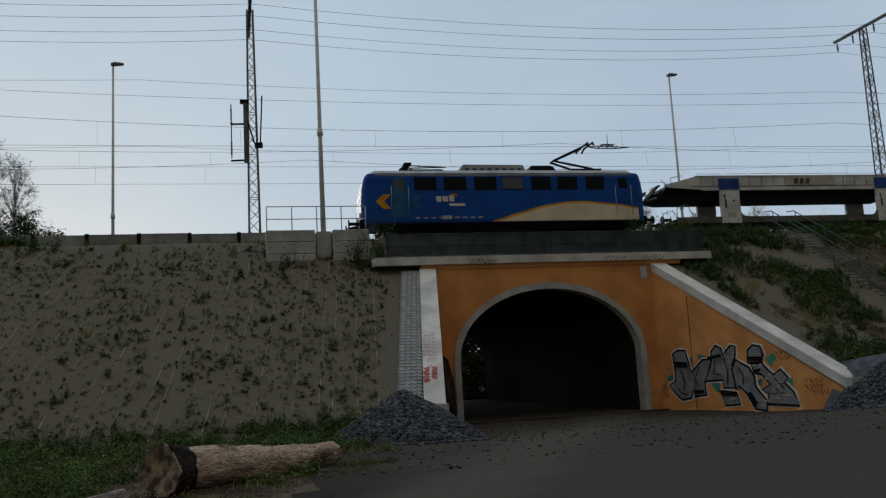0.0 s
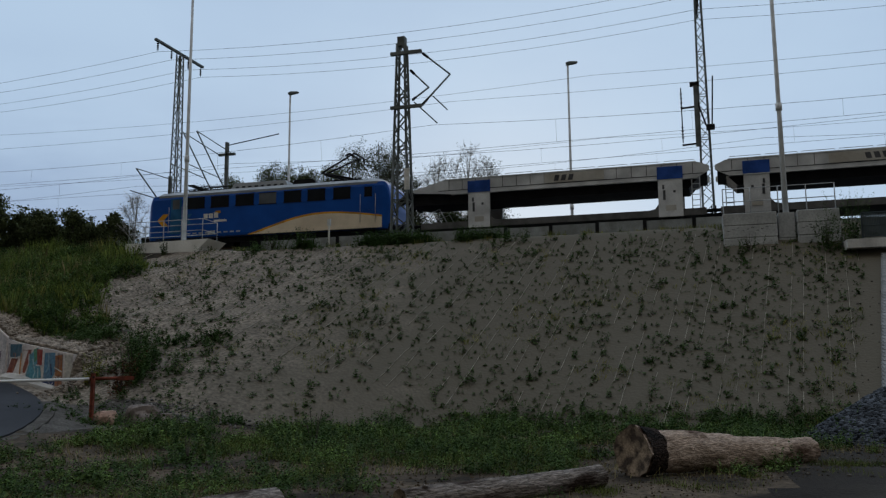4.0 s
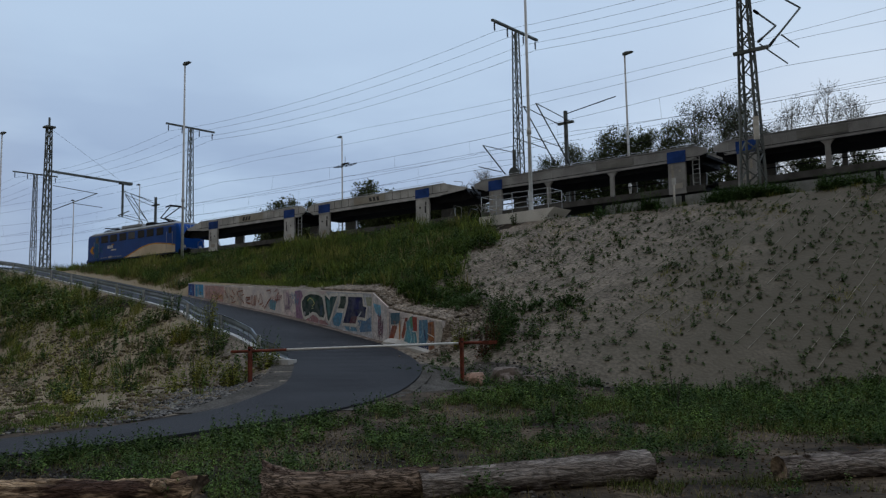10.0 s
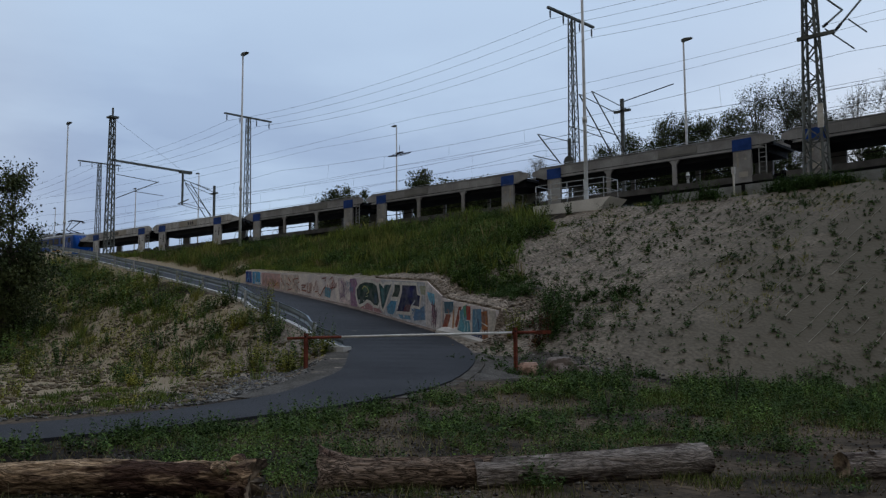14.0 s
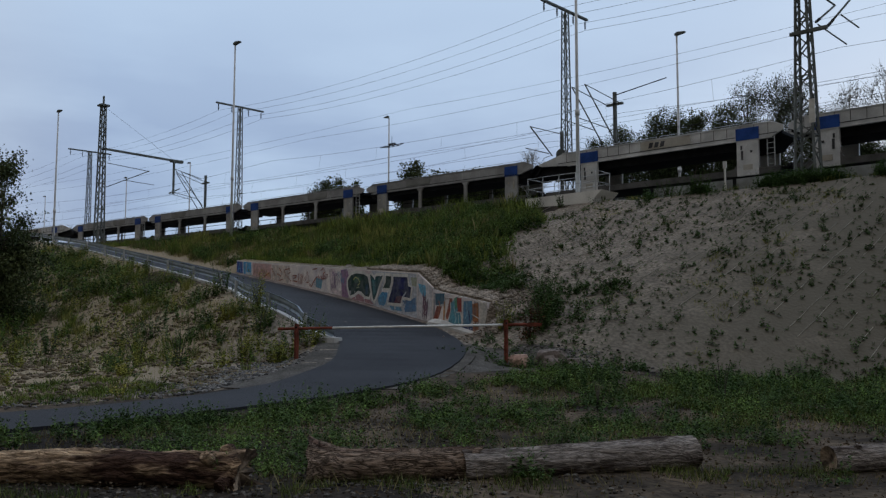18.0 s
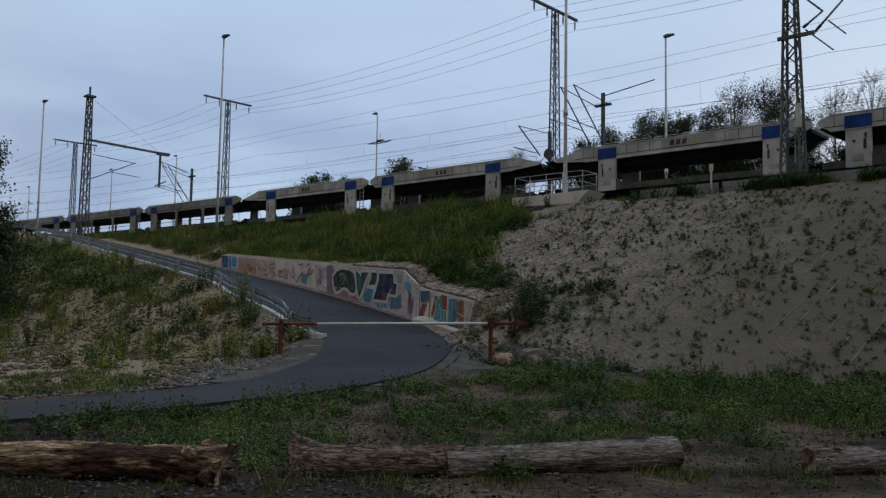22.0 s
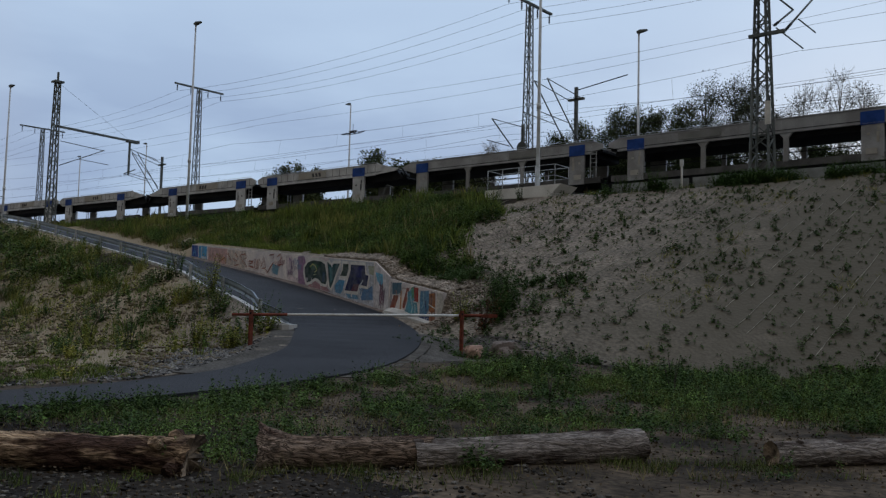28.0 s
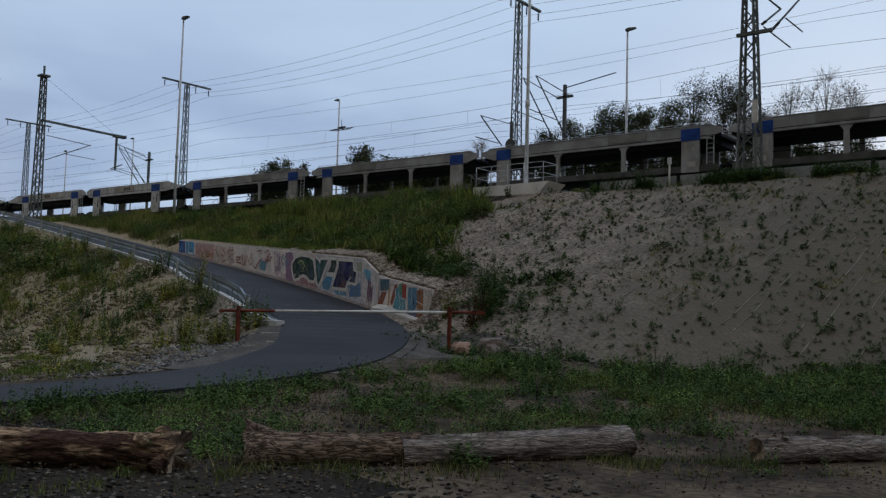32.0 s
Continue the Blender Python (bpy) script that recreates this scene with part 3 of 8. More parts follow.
on_way = np.min((GX.ravel()[:, None] - WAYX[None, ::2, 0]) ** 2 + (GY.ravel()[:, None] - WAYX[None, ::2, 1]) ** 2, axis=1).reshape(GX.shape) < (HALF + 1.3) ** 2
GZ += np.where(on_way | (GY > 38), 0, rough)
bm = bmesh.new()
vs = [bm.verts.new((x, y, z)) for x, y, z in zip(GX.ravel(), GY.ravel(), GZ.ravel())]
w = len(gx)
for j in range(len(gy) - 1):
    for i in range(w - 1):
        q = (j * w + i, j * w + i + 1, (j + 1) * w + i + 1, (j + 1) * w + i)
        zs = [GZ.ravel()[k] for k in q]
        xc, yc = (gx[i] + gx[i + 1]) / 2, (gy[j] + gy[j + 1]) / 2
        if max(zs) - min(zs) > 1.3 and GATE[0] - 4 < xc < GATE[1] + 4 and (20 < yc < 35 or 54 < yc < 61):
            continue
        f = bm.faces.new([vs[k] for k in q])
        f.smooth = True
        hi = sum(zs) / 4
        toe = 24.5 - 5.6 * float(ease(-4, -16, xc))
        wob = noise.noise((xc * 0.5, yc * 0.5, 3)) * 0.9
        g0 = 0
        if yc < toe + wob and hi < 1.4:
            g0 = 2
        if hi < 0.3 and (xc > 0.6 + (yc - 12) * 0.16 + wob or yc < 6.3 - 0.30 * xc * (1 if xc < 0 else 0.2) - 2.2 + wob * 0.5 and xc > -14.5):
            g0 = 1
        if -42 + wob * 3 < xc < -24.5 - wob * 2 and yc > 21 + wob and hi > 0.8:
            g0 = 2
        if xc < -15 and yc < 22 and (hi > 0.15 or xc < -16.6 + wob):
            g0 = 0 if noise.noise((xc * 0.22, yc * 0.22, 8)) > -0.35 or xc > -34 else 2
        if -18.5 < xc < -14.0 + wob and yc > 16.2 + wob and hi < 0.8:
            g0 = 4
        if xc > 21:
            g0 = 0 if noise.noise((xc * 0.3, yc * 0.3, 9)) > -0.2 else 2
        if yc > 38.6 or GATE[0] - 1 < xc < GATE[1] + 2 and yc > 33.6:
            g0 = 3
        f.material_index = g0
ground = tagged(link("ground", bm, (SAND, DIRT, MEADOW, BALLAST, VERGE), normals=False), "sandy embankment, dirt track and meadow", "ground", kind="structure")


# ---- asphalt way ----
def ribbon(bm, line, a, b, lift, thick):
    """A strip between the offsets a and b (to the right) from a line."""
    prev = None
    for i, p in enumerate(line):
        t = (line[min(i + 1, len(line) - 1)] - line[max(i - 1, 0)])
        t.z = 0
        t.normalize()
        r = Vector((t.y, -t.x, 0))
        ring = [bm.verts.new(p + r * o + Vector((0, 0, h))) for o, h in ((a(p), lift - thick), (b(p), lift - thick), (b(p), lift), (a(p), lift))]
        if prev:
            for k in range(4):
                bm.faces.new((prev[k], prev[(k + 1) % 4], ring[(k + 1) % 4], ring[k]))
        else:
            bm.faces.new(ring)
        prev = ring
    bm.faces.new(prev[::-1])


bm = bmesh.new()
ribbon(bm, way, lambda p: -way_inner(p), way_half, 0.03, 0.25)
tagged(link("road", bm, ASPHALT), "smooth dark asphalt cycle ramp climbing past the mural", "road", kind="structure")


bm = bmesh.new()
ribbon(bm, [p for p in way if p.y > 11.0 and p.x > -22], lambda p: -way_half(p) - 0.7, lambda p: -way_inner(p) + 0.02, 0.0, 0.2)
ribbon(bm, [p for p in way if p.y > 12 and p.x > -19.5], lambda p: way_half(p) - 0.02, lambda p: way_half(p) + 0.3, -0.01, 0.2)
tagged(link("verge", bm, VERGE), "grey compacted gravel verge beside the asphalt", "verge", kind="structure")


# ---- tunnel portal ----
ARCH_X, ARCH_W, SPRING, RISE, FOOT = 12.93, 3.98, 1.95, 2.82, -0.62


def arch_line(grow=0.0, n=28):
    pts = [(ARCH_X - ARCH_W - grow, FOOT)]
    pts += [(ARCH_X - (ARCH_W + grow) * math.cos(math.pi * k / n), SPRING + (RISE + grow) * math.sin(math.pi * k / n)) for k in range(n + 1)]
    return pts + [(ARCH_X + ARCH_W + grow, FOOT)]


portal = base("tunnel_portal", pose(0, 0, 0), "orange painted railway underpass portal with grey arch trim", "tunnel", kind="structure")


def faced(bm, inner, outer, y0, y1):
    """A slab between an inner and an outer outline."""
    a, b, c, d = [[bm.verts.new((x, y, z)) for x, z in line] for y in (y0, y1) for line in (inner, outer)]
    for i in range(len(inner) - 1):
        bm.faces.new((a[i], a[i + 1], b[i + 1], b[i]))
        bm.faces.new((d[i], d[i + 1], c[i + 1], c[i]))
        bm.faces.new((c[i], c[i + 1], a[i + 1], a[i]))
        bm.faces.new((b[i], b[i + 1], d[i + 1], d[i]))


inner = arch_line(0.26)
outer = []
for x, z in inner:
    u = (x - inner[1][0]) / (inner[-2][0] - inner[1][0])
    outer.append((GATE[0] + (GATE[1] - GATE[0]) * min(max(u, 0), 1), 5.75 if z > SPRING else z))
outer[1], outer[-2] = (GATE[0], 5.75), (GATE[1], 5.75)
part("portal_wall", made(faced, inner, outer, PORTAL, PORTAL + 0.6), ORANGE, portal)
part("arch_trim", made(faced, arch_line(0.0), arch_line(0.26), PORTAL - 0.05, PORTAL + 0.5), CONCRETE, portal, "grey concrete arch trim")
part("parapet_cap", made(quadbox, (GATE[0] - 2.5, PORTAL - 0.15, 5.88), (GATE[1] + 2.9, PORTAL + 0.6, 6.2)), COPING, portal, "pale concrete parapet beam")
part("cap_moulding", made(quadbox, (GATE[0] - 0.55, PORTAL - 0.04, 5.7), (GATE[1] + 1.4, PORTAL + 0.5, 5.878)), ORANGE, portal)
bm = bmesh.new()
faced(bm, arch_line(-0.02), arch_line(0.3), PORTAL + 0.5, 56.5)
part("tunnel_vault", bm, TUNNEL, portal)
part("sign_plate", made(quadbox, (17.22, PORTAL - 0.05, 5.08), (17.5, PORTAL - 0.002, 5.6)), CONCRETE, portal, "small grey plate below the parapet")
tagged(link("tunnel_floor", made(quadbox, (ARCH_X - 5, PORTAL - 0.4, -0.9), (ARCH_X + 5, 64, -0.5)), DIRT), "dark dirt floor of the underpass", "floor", kind="structure")


def skewed(bm, a, b):
    """A solid between two quads."""
    va, vb = [bm.verts.new(p) for p in a], [bm.verts.new(p) for p in b]
    bm.faces.new(va)
    bm.faces.new(vb[::-1])
    for i in range(len(a)):
        j = (i + 1) % len(a)
        bm.faces.new((va[j], va[i], vb[i], vb[j]))


HI_A, HI_B = 5.45, 0.3


def wing(name, x0, sx, end_y, label):
    """A wing wall that falls from the portal towards its end, with a coping."""
    ob = base(name, pose(x0, PORTAL, 0), label, "retaining wall", kind="structure")
    run = PORTAL - end_y
    dx = sx * 0.24 * run
    t = 0.5 * sx
    a = [(-0.075 * sx, 0.3, -1.0), (t, 0.3, -1.0), (t, 0.3, HI_A + 0.1), (-0.075 * sx, 0.3, HI_A + 0.1)]
    part("wing_wall", made(skewed, a, [(x + 0.075 * sx * (abs(x) < 0.1) + dx, -run, z if z < 0 else HI_B) for x, y, z in a]), ORANGE, ob)
    a = [(-0.05 * sx, 0.1, HI_A), (0.62 * sx, 0.1, HI_A), (0.62 * sx, 0.1, HI_A + 0.36), (-0.05 * sx, 0.1, HI_A + 0.36)]
    part("coping", made(skewed, a, [(x + dx, -run - 0.2, z - (HI_A - HI_B)) for x, y, z in a]), COPING, ob, "pale sloping concrete coping")
    part("end_block", made(quadbox, (dx - 0.06 * abs(1), -run - 0.5, -1.0) if sx > 0 else (dx - 0.62, -run - 0.5, -1.0), (dx + 0.62, -run - 0.18, HI_B + 0.34) if sx > 0 else (dx + 0.06, -run - 0.18, HI_B + 0.34)), CONCRETE, ob, "grey concrete end block")
    return ob


west = wing("wing_wall_west", GATE[0], -1, 25.2, "orange wing wall with pale sloping coping and pink tags")
east = wing("wing_wall_east", GATE[1], 1, 24.9, "orange wing wall with silver and black graffiti")


def stone_strip():
    """Rows of small setts beside the western coping."""
    strip = base("stone_strip", pose(GATE[0], PORTAL, 0), "strip of grey stone setts beside the coping", "paving", kind="structure")
    run, rows, cols = 8.0, 46, 4
    share = None
    for i in range(rows):
        for k in range(cols):
            if share is None:
                bm = bmesh.new()
                quadbox(bm, (-0.091, -0.084, -0.05), (0.091, 0.084, 0.03))
                ob = part("sett", bm, SETT, strip)
                share = ob.data
            else:
                ob = new("sett", share)
                ob.parent = strip
            f = (i + 0.5) / rows * run
            ob.location = (-0.72 - 0.19 * k - 0.24 * f, -f, HI_A + 0.2 - (HI_A - HI_B) * f / 8.3)
            ob.rotation_euler = (math.atan2(HI_A - HI_B, 8.3), 0, 0.23)


def flat_shape(pts, put, lift):
    """A thin painted patch; put turns (u, h) and a lift off the wall into a place."""
    bm = bmesh.new()
    bm.faces.new([bm.verts.new(put(u, h, lift)) for u, h in pts])
    return bm


def outlined(name, pts, put, paint, edge, parent, grow=0.09, lift=0.008):
    cx, cy = sum(p[0] for p in pts) / len(pts), sum(p[1] for p in pts) / len(pts)
    big = []
    n = len(pts)
    for i, (u, h) in enumerate(pts):
        a, b = pts[i - 1], pts[(i + 1) % n]
        tx, ty = b[0] - a[0], b[1] - a[1]
        k = math.hypot(tx, ty) or 1
        nx, ny = ty / k, -tx / k
        if nx * (u - cx) + ny * (h - cy) < 0:
            nx, ny = -nx, -ny
        big.append((u + nx * grow, h + ny * grow))
    part(name + "_outline", flat_shape(big, put, lift), edge, parent)
    part(name, flat_shape(pts, put, lift + 0.005), paint, parent)


def stroke(name, pts, width, put, lift, paint, parent, closed=False, label=""):
    """A painted line of even width through points."""
    bm = bmesh.new()
    n = len(pts)
    rows_ = []
    for i, (u, h) in enumerate(pts):
        a = pts[i - 1] if i or closed else pts[0]
        b = pts[(i + 1) % n] if i < n - 1 or closed else pts[-1]
        tx, ty = b[0] - a[0], b[1] - a[1]
        k = (math.hypot(tx, ty) or 1) / (width / 2)
        rows_.append((bm.verts.new(put(u - ty / k, h + tx / k, lift)), bm.verts.new(put(u + ty / k, h - tx / k, lift))))
    for i in range(n if closed else n - 1):
        j = (i + 1) % n
        bm.faces.new((rows_[i][0], rows_[i][1], rows_[j][1], rows_[j][0]))
    return part(name, bm, paint, parent, label)


def scrawl(u0, u1, h0, h1, n, seed):
    """A looping handwritten line between two ends."""
    rs = random.Random(seed)
    out = []
    for i in range(n):
        t = i / (n - 1)
        out.append((u0 + (u1 - u0) * t + rs.uniform(-0.06, 0.06), (h0 if i % 2 else h1) + rs.uniform(-0.25, 0.25) * (h1 - h0)))
    return out


def on_east(u, h, lift):
    return (0.24 * u - lift, -u, h)


for k, (x, w_) in enumerate(((9.55, 1.1), (15.6, 0.9), (17.3, 1.0))):
    stroke("graffiti_tag", scrawl(x, x + w_, 5.9, 6.08, 13, 40 + k), 0.035, lambda u, h, lift: (u, PORTAL - 0.15 - lift, h), 0.006, INK, portal, False, "black scrawled tag")


LETTERS = [
    [(0.82, 1.77), (1.09, 1.9), (1.57, 1.88), (1.65, 1.51), (1.82, 1.0), (2.45, 1.47), (2.9, 1.46), (2.84, 1.01), (2.48, 0.58), (2.51, 0.06), (1.85, 0.0), (1.83, 0.28), (1.68, -0.06), (1.15, -0.13), (0.75, 0.17), (0.46, 0.45), (0.87, 0.68), (0.88, 1.14)],
    [(2.94, 1.75), (3.22, 2.0), (3.49, 1.87), (3.56, 1.58), (3.66, 1.72), (3.97, 1.96), (4.2, 1.91), (4.15, 1.55), (3.97, 1.2), (4.08, 0.34), (3.43, 0.34), (3.42, 0.64), (2.54, 0.61), (2.74, 1.02), (2.95, 1.46)],
    [(3.27, 0.24), (4.06, 0.16), (4.21, -0.28), (3.46, -0.34)],
    [(4.18, 1.41), (4.52, 1.22), (4.77, 1.1), (4.99, 0.75), (4.99, 0.4), (5.47, -0.15), (5.42, -0.49), (4.91, -0.46), (4.55, 0.12), (4.23, 0.41), (4.07, 0.27), (3.95, 1.06)],
    [(4.88, 1.24), (5.4, 1.22), (5.85, 0.8), (6.2, 0.99), (6.49, 0.68), (6.3, 0.52), (6.66, 0.18), (6.86, -0.31), (5.45, -0.25), (5.59, 0.12), (5.27, 0.26), (5.68, 0.46), (5.34, 0.81), (5.01, 0.89)],
    [(4.81, 1.74), (5.06, 1.92), (5.4, 1.85), (5.49, 1.56), (5.4, 1.26), (4.75, 1.28)],
]
for pts in ([(1.66, 1.63), (1.93, 1.58), (1.78, 1.27)], [(2.2, 1.72), (2.65, 1.62), (2.26, 1.31)], [(5.55, 1.4), (5.9, 1.58), (6.05, 1.4), (5.75, 1.09)], [(2.75, 0.58), (3.25, 0.55), (3.2, 0.14), (2.97, 0.24)], [(5.0, 0.6), (5.32, 0.67), (5.24, 0.34)], [(6.27, 0.66), (6.65, 0.67), (6.6, 0.35)], [(0.3, 0.72), (0.72, 0.98), (0.75, 0.6)]):
    part("graffiti_patch", flat_shape(pts, on_east, 0.005), TEALPAINT, east, "teal graffiti patch")
for k, pts in enumerate(LETTERS):
    stroke("graffiti_halo", pts, 0.2, on_east, 0.008, MURALWALL, east, True)
for k, pts in enumerate(LETTERS):
    part("graffiti_letter", flat_shape(pts, on_east, 0.012 + 0.008 * k), SILVER, east)
    stroke("graffiti_outline", pts, 0.085, on_east, 0.016 + 0.008 * k, INK, east, True)
for pts in ([(4.76, 1.51), (5.48, 1.48), (5.44, 1.3), (4.77, 1.34)], [(0.87, 1.46), (1.66, 1.41), (1.68, 1.18), (0.9, 1.22)], [(3.27, 0.24), (4.06, 0.16), (4.1, 0.02), (3.31, 0.06)], [(1.9, 0.28), (2.46, 0.27), (2.47, 0.14), (1.9, 0.12)], [(2.76, 1.56), (3.5, 1.66), (3.5, 1.54), (2.8, 1.44)], [(4.55, 0.12), (4.78, 0.2), (5.05, -0.2), (4.9, -0.42)], [(5.05, 1.0), (5.34, 1.05), (5.3, 0.95), (5.06, 0.9)]):
    part("graffiti_shade", flat_shape(pts, on_east, 0.068), INK, east)
for pts in ([(1.25, 1.1), (1.45, 0.5), (1.3, 0.3)], [(2.3, 1.2), (2.05, 0.75), (2.1, 0.4)], [(3.15, 1.4), (3.05, 0.9), (3.4, 0.85)], [(3.62, 1.5), (3.75, 1.0), (3.7, 0.45)], [(4.3, 1.1), (4.5, 0.8), (4.45, 0.5)], [(5.9, 0.7), (6.1, 0.45), (6.3, 0.3)], [(1.05, 0.35), (1.2, 0.15), (1.5, 0.1)]):
    stroke("graffiti_line", pts, 0.045, on_east, 0.066, INK, east)
rnd = random.Random(15)
for k in range(46):      # pale dashes like mortar inside the silver letters
    u, h = rnd.choice(((3.85, 1.6), (3.85, 1.2), (5.1, 1.7), (5.15, 1.1), (5.2, -0.2), (5.5, 0.7), (5.9, 0.2), (6.1, 0.05), (5.7, 0.0), (6.3, 0.0), (6.0, 0.4), (3.75, -0.1)))
    u, h = u + rnd.uniform(-0.15, 0.15), h + rnd.uniform(-0.14, 0.14)
    part("graffiti_dash", flat_shape([(u, h), (u + 0.17, h), (u + 0.17, h + 0.022), (u, h + 0.022)], on_east, 0.064), EMBLEM if k % 2 else MURALWALL, east)
for k, (u, h) in enumerate(((6.05, 1.5), (6.1, 1.32), (7.05, 0.5), (7.1, 0.3), (7.3, 0.12))):
    stroke("graffiti_tag", scrawl(u, u + (0.55 if k < 2 else 0.75), h, h + 0.14, 13, 60 + k), 0.03, on_east, 0.006, INK, east, False, "small black scrawl")
for k, h in enumerate((0.45, 0.25, 0.02)):
    stroke("graffiti_tag", scrawl(0.03, 0.36, h - 0.1, h + 0.12, 7, 70 + k), 0.035, on_east, 0.006, INK, east, False, "small black scrawl")
part("wall_joint", made(skewed, [(0.45, -1.9, -0.9), (0.455, -1.92, -0.9), (0.455, -1.92, 4.1), (0.45, -1.9, 4.1)], [(0.44, -1.9, -0.9), (0.445, -1.93, -0.9), (0.445, -1.93, 4.1), (0.44, -1.9, 4.1)]), INK, east)

def on_west(u, h, lift):
    """On top of the western coping: u down the slope, h across it."""
    return (-0.05 - h - 0.24 * u, -u, HI_A + 0.365 + lift - (HI_A - HI_B) * u / 8.5)


rs = random.Random(81)
for h, u0, n in ((0.14, 4.75, 9), (0.3, 4.9, 10), (0.46, 4.7, 8)):
    for k in range(n):
        u = u0 + 0.19 * k
        loop = [(u + rs.uniform(-0.02, 0.02), h - 0.07), (u + rs.uniform(0.0, 0.06), h + rs.uniform(-0.02, 0.03)), (u + rs.uniform(-0.02, 0.04), h + 0.07), (u + 0.08, h + rs.uniform(-0.05, 0.06)), (u + rs.uniform(0.06, 0.13), h - rs.uniform(0.0, 0.07))]
        stroke("graffiti_tag", loop[:rs.choice((3, 4, 5))], 0.02, on_west, 0.006, PINK, west, False, "pink handwritten tag")
for h, n in ((0.16, 4), (0.42, 5)):
    for k in range(n):
        u = 6.75 + 0.16 * k
        stroke("graffiti_tag", [(u, h - 0.1), (u + rs.uniform(-0.02, 0.05), h + 0.1), (u + 0.1, h + rs.uniform(-0.02, 0.1)), (u + rs.uniform(0.03, 0.12), h - 0.08)], 0.045, on_west, 0.006, REDPAINT, west, False, "red handwritten tag")
# charred board leaning at the foot
bm = bmesh.new()
prism(bm, [(8.02, -0.5), (8.62, -0.5), (8.55, 1.2), (8.35, 2.0), (8.12, 2.25), (8.0, 1.4)], PORTAL - 0.35, PORTAL - 0.24)
tagged(link("charred_board", bm, CHAR), "charred dark board leaning at the portal", "board")

# railing on the parapet
railing = base("parapet_railing", pose(0, 0, 0), "dark steel railing with mesh infill on the parapet", "railing")
x0, x1 = GATE[0] - 1.9, GATE[1] + 2.7
for i in range(9):
    x = x0 + (x1 - x0) * i / 8
    part("post", made(quadbox, (x - 0.03, PORTAL + 0.2, 6.2), (x + 0.03, PORTAL + 0.26, 7.22)), RAILSTEEL, railing)
for z in (7.2, 6.72, 6.32):
    part("rail", made(tube, [(x0, PORTAL + 0.23, z), (x1, PORTAL + 0.23, z)], 0.024, 6), RAILSTEEL, railing)
bm = bmesh.new()
for i in range(int((x1 - x0) / 0.055)):
    quadbox(bm, (x0 + i * 0.055, PORTAL + 0.225, 6.3), (x0 + i * 0.055 + 0.048, PORTAL + 0.24, 7.2))
tagged(part("mesh_infill", bm, RAILSTEEL, railing), kind="stuff")

# ---- crest: blocks, boards, slab ----
def block_wall():
    for x0, x1 in ((1.44, 3.42), (4.15, 5.66)):
        ob = base("block_stack", pose(x0, 34.75, 6.15), "three courses of grey concrete blocks with faint tags", "block wall", "concrete block stacks")
        for k in range(3):
            bm = bmesh.new()
            quadbox(bm, (0.01 * (k % 2), 0, k * 0.495), (x1 - x0, 0.8, k * 0.495 + 0.48))
            bmesh.ops.bevel(bm, geom=bm.edges[:], offset=0.02, segments=1, affect="EDGES")
            part("block", bm, CONCRETE, ob)
        for i in range(9):
            u = 0.15 + i * (x1 - x0 - 0.4) / 9
            part("graffiti_tag", made(quadbox, (u, -0.004, 0.75 + 0.06 * (i % 3)), (u + 0.1, -0.001, 0.77 + 0.06 * (i % 3))), INK, ob, "faint black scrawl")
    pillar = base("block_stack", pose(3.5, 35.05, 6.1), "recessed concrete pillar between the blocks", "block wall", "concrete block stacks")
    part("block", made(quadbox, (0, 0, 0), (0.6, 0.6, 0.5)), CONCRETE, pillar)
    part("block", made(quadbox, (0, 0, 0.52), (0.6, 0.6, 1.5)), CONCRETE, pillar)
    # light railing on top
    ob = base("crest_railing", pose(0, 35.3, 7.63), "galvanised tube railing on the concrete blocks", "railing")
    for i in range(5):
        x = 1.5 + i * 1.03
        part("post", made(tube, [(x, 0, 0), (x, 0, 1.08)], 0.022, 6), STEEL, ob)
    for z in (0.55, 1.08):
        part("rail", made(tube, [(1.5, 0, z), (5.62, 0, z)], 0.02, 6), STEEL, ob)


block_wall()
fence = base("crest_boards", pose(0, 0, 0), "low grey concrete board edging between dark posts", "edging")
for i in range(11):
    x = -20.4 + i * 2.08
    if x > 0.6:
        break
    y = crest_y(x) + 1.5
    part("board", made(quadbox, (x + 0.08, y, 7.3), (x + 2.0, y + 0.08, 8.08 + 0.02 * (i % 3))), BOARD, fence)
    part("post", made(quadbox, (x - 0.08, y - 0.05, 7.3), (x + 0.08, y + 0.12, 8.13)), DARKSTEEL, fence)
slab = base("lamp_footing", pose(-26.42, 35.4, 7.1), "pale concrete lamp footing with tube railing", "footing")
part("slab", made(prism, [(0, 0.1), (4.0, 0.1), (4.15, 0.45), (4.6, 0.84), (0, 0.8)], 0.0, 1.6), SLAB, slab)
for x, y in ((0.1, 0.1), (1.05, 0.1), (2.05, 0.1), (3.05, 0.1), (4.2, 0.1), (0.1, 1.4), (4.2, 1.4)):
    part("post", made(tube, [(x, y, 0.7), (x, y, 1.85)], 0.02, 6), STEEL, slab)
for z in (1.3, 1.85):
    for a, b in (((0.1, 0.1), (4.2, 0.1)), ((0.1, 0.1), (0.1, 1.4)), ((4.2, 0.1), (4.2, 1.4)), ((0.1, 1.4), (4.2, 1.4))):
        part("rail", made(tube, [(*a, z), (*b, z)], 0.017, 6), STEEL, slab)
marker = base("marker_post", pose(-16.62, 37.7, 7.35), "white marker post with a small cap plate", "post")
part("post", made(quadbox, (-0.035, -0.035, 0), (0.035, 0.035, 1.3)), WHITE, marker)
part("plate", made(quadbox, (-0.08, -0.05, 1.3), (0.08, 0.05, 1.62)), POLE, marker)

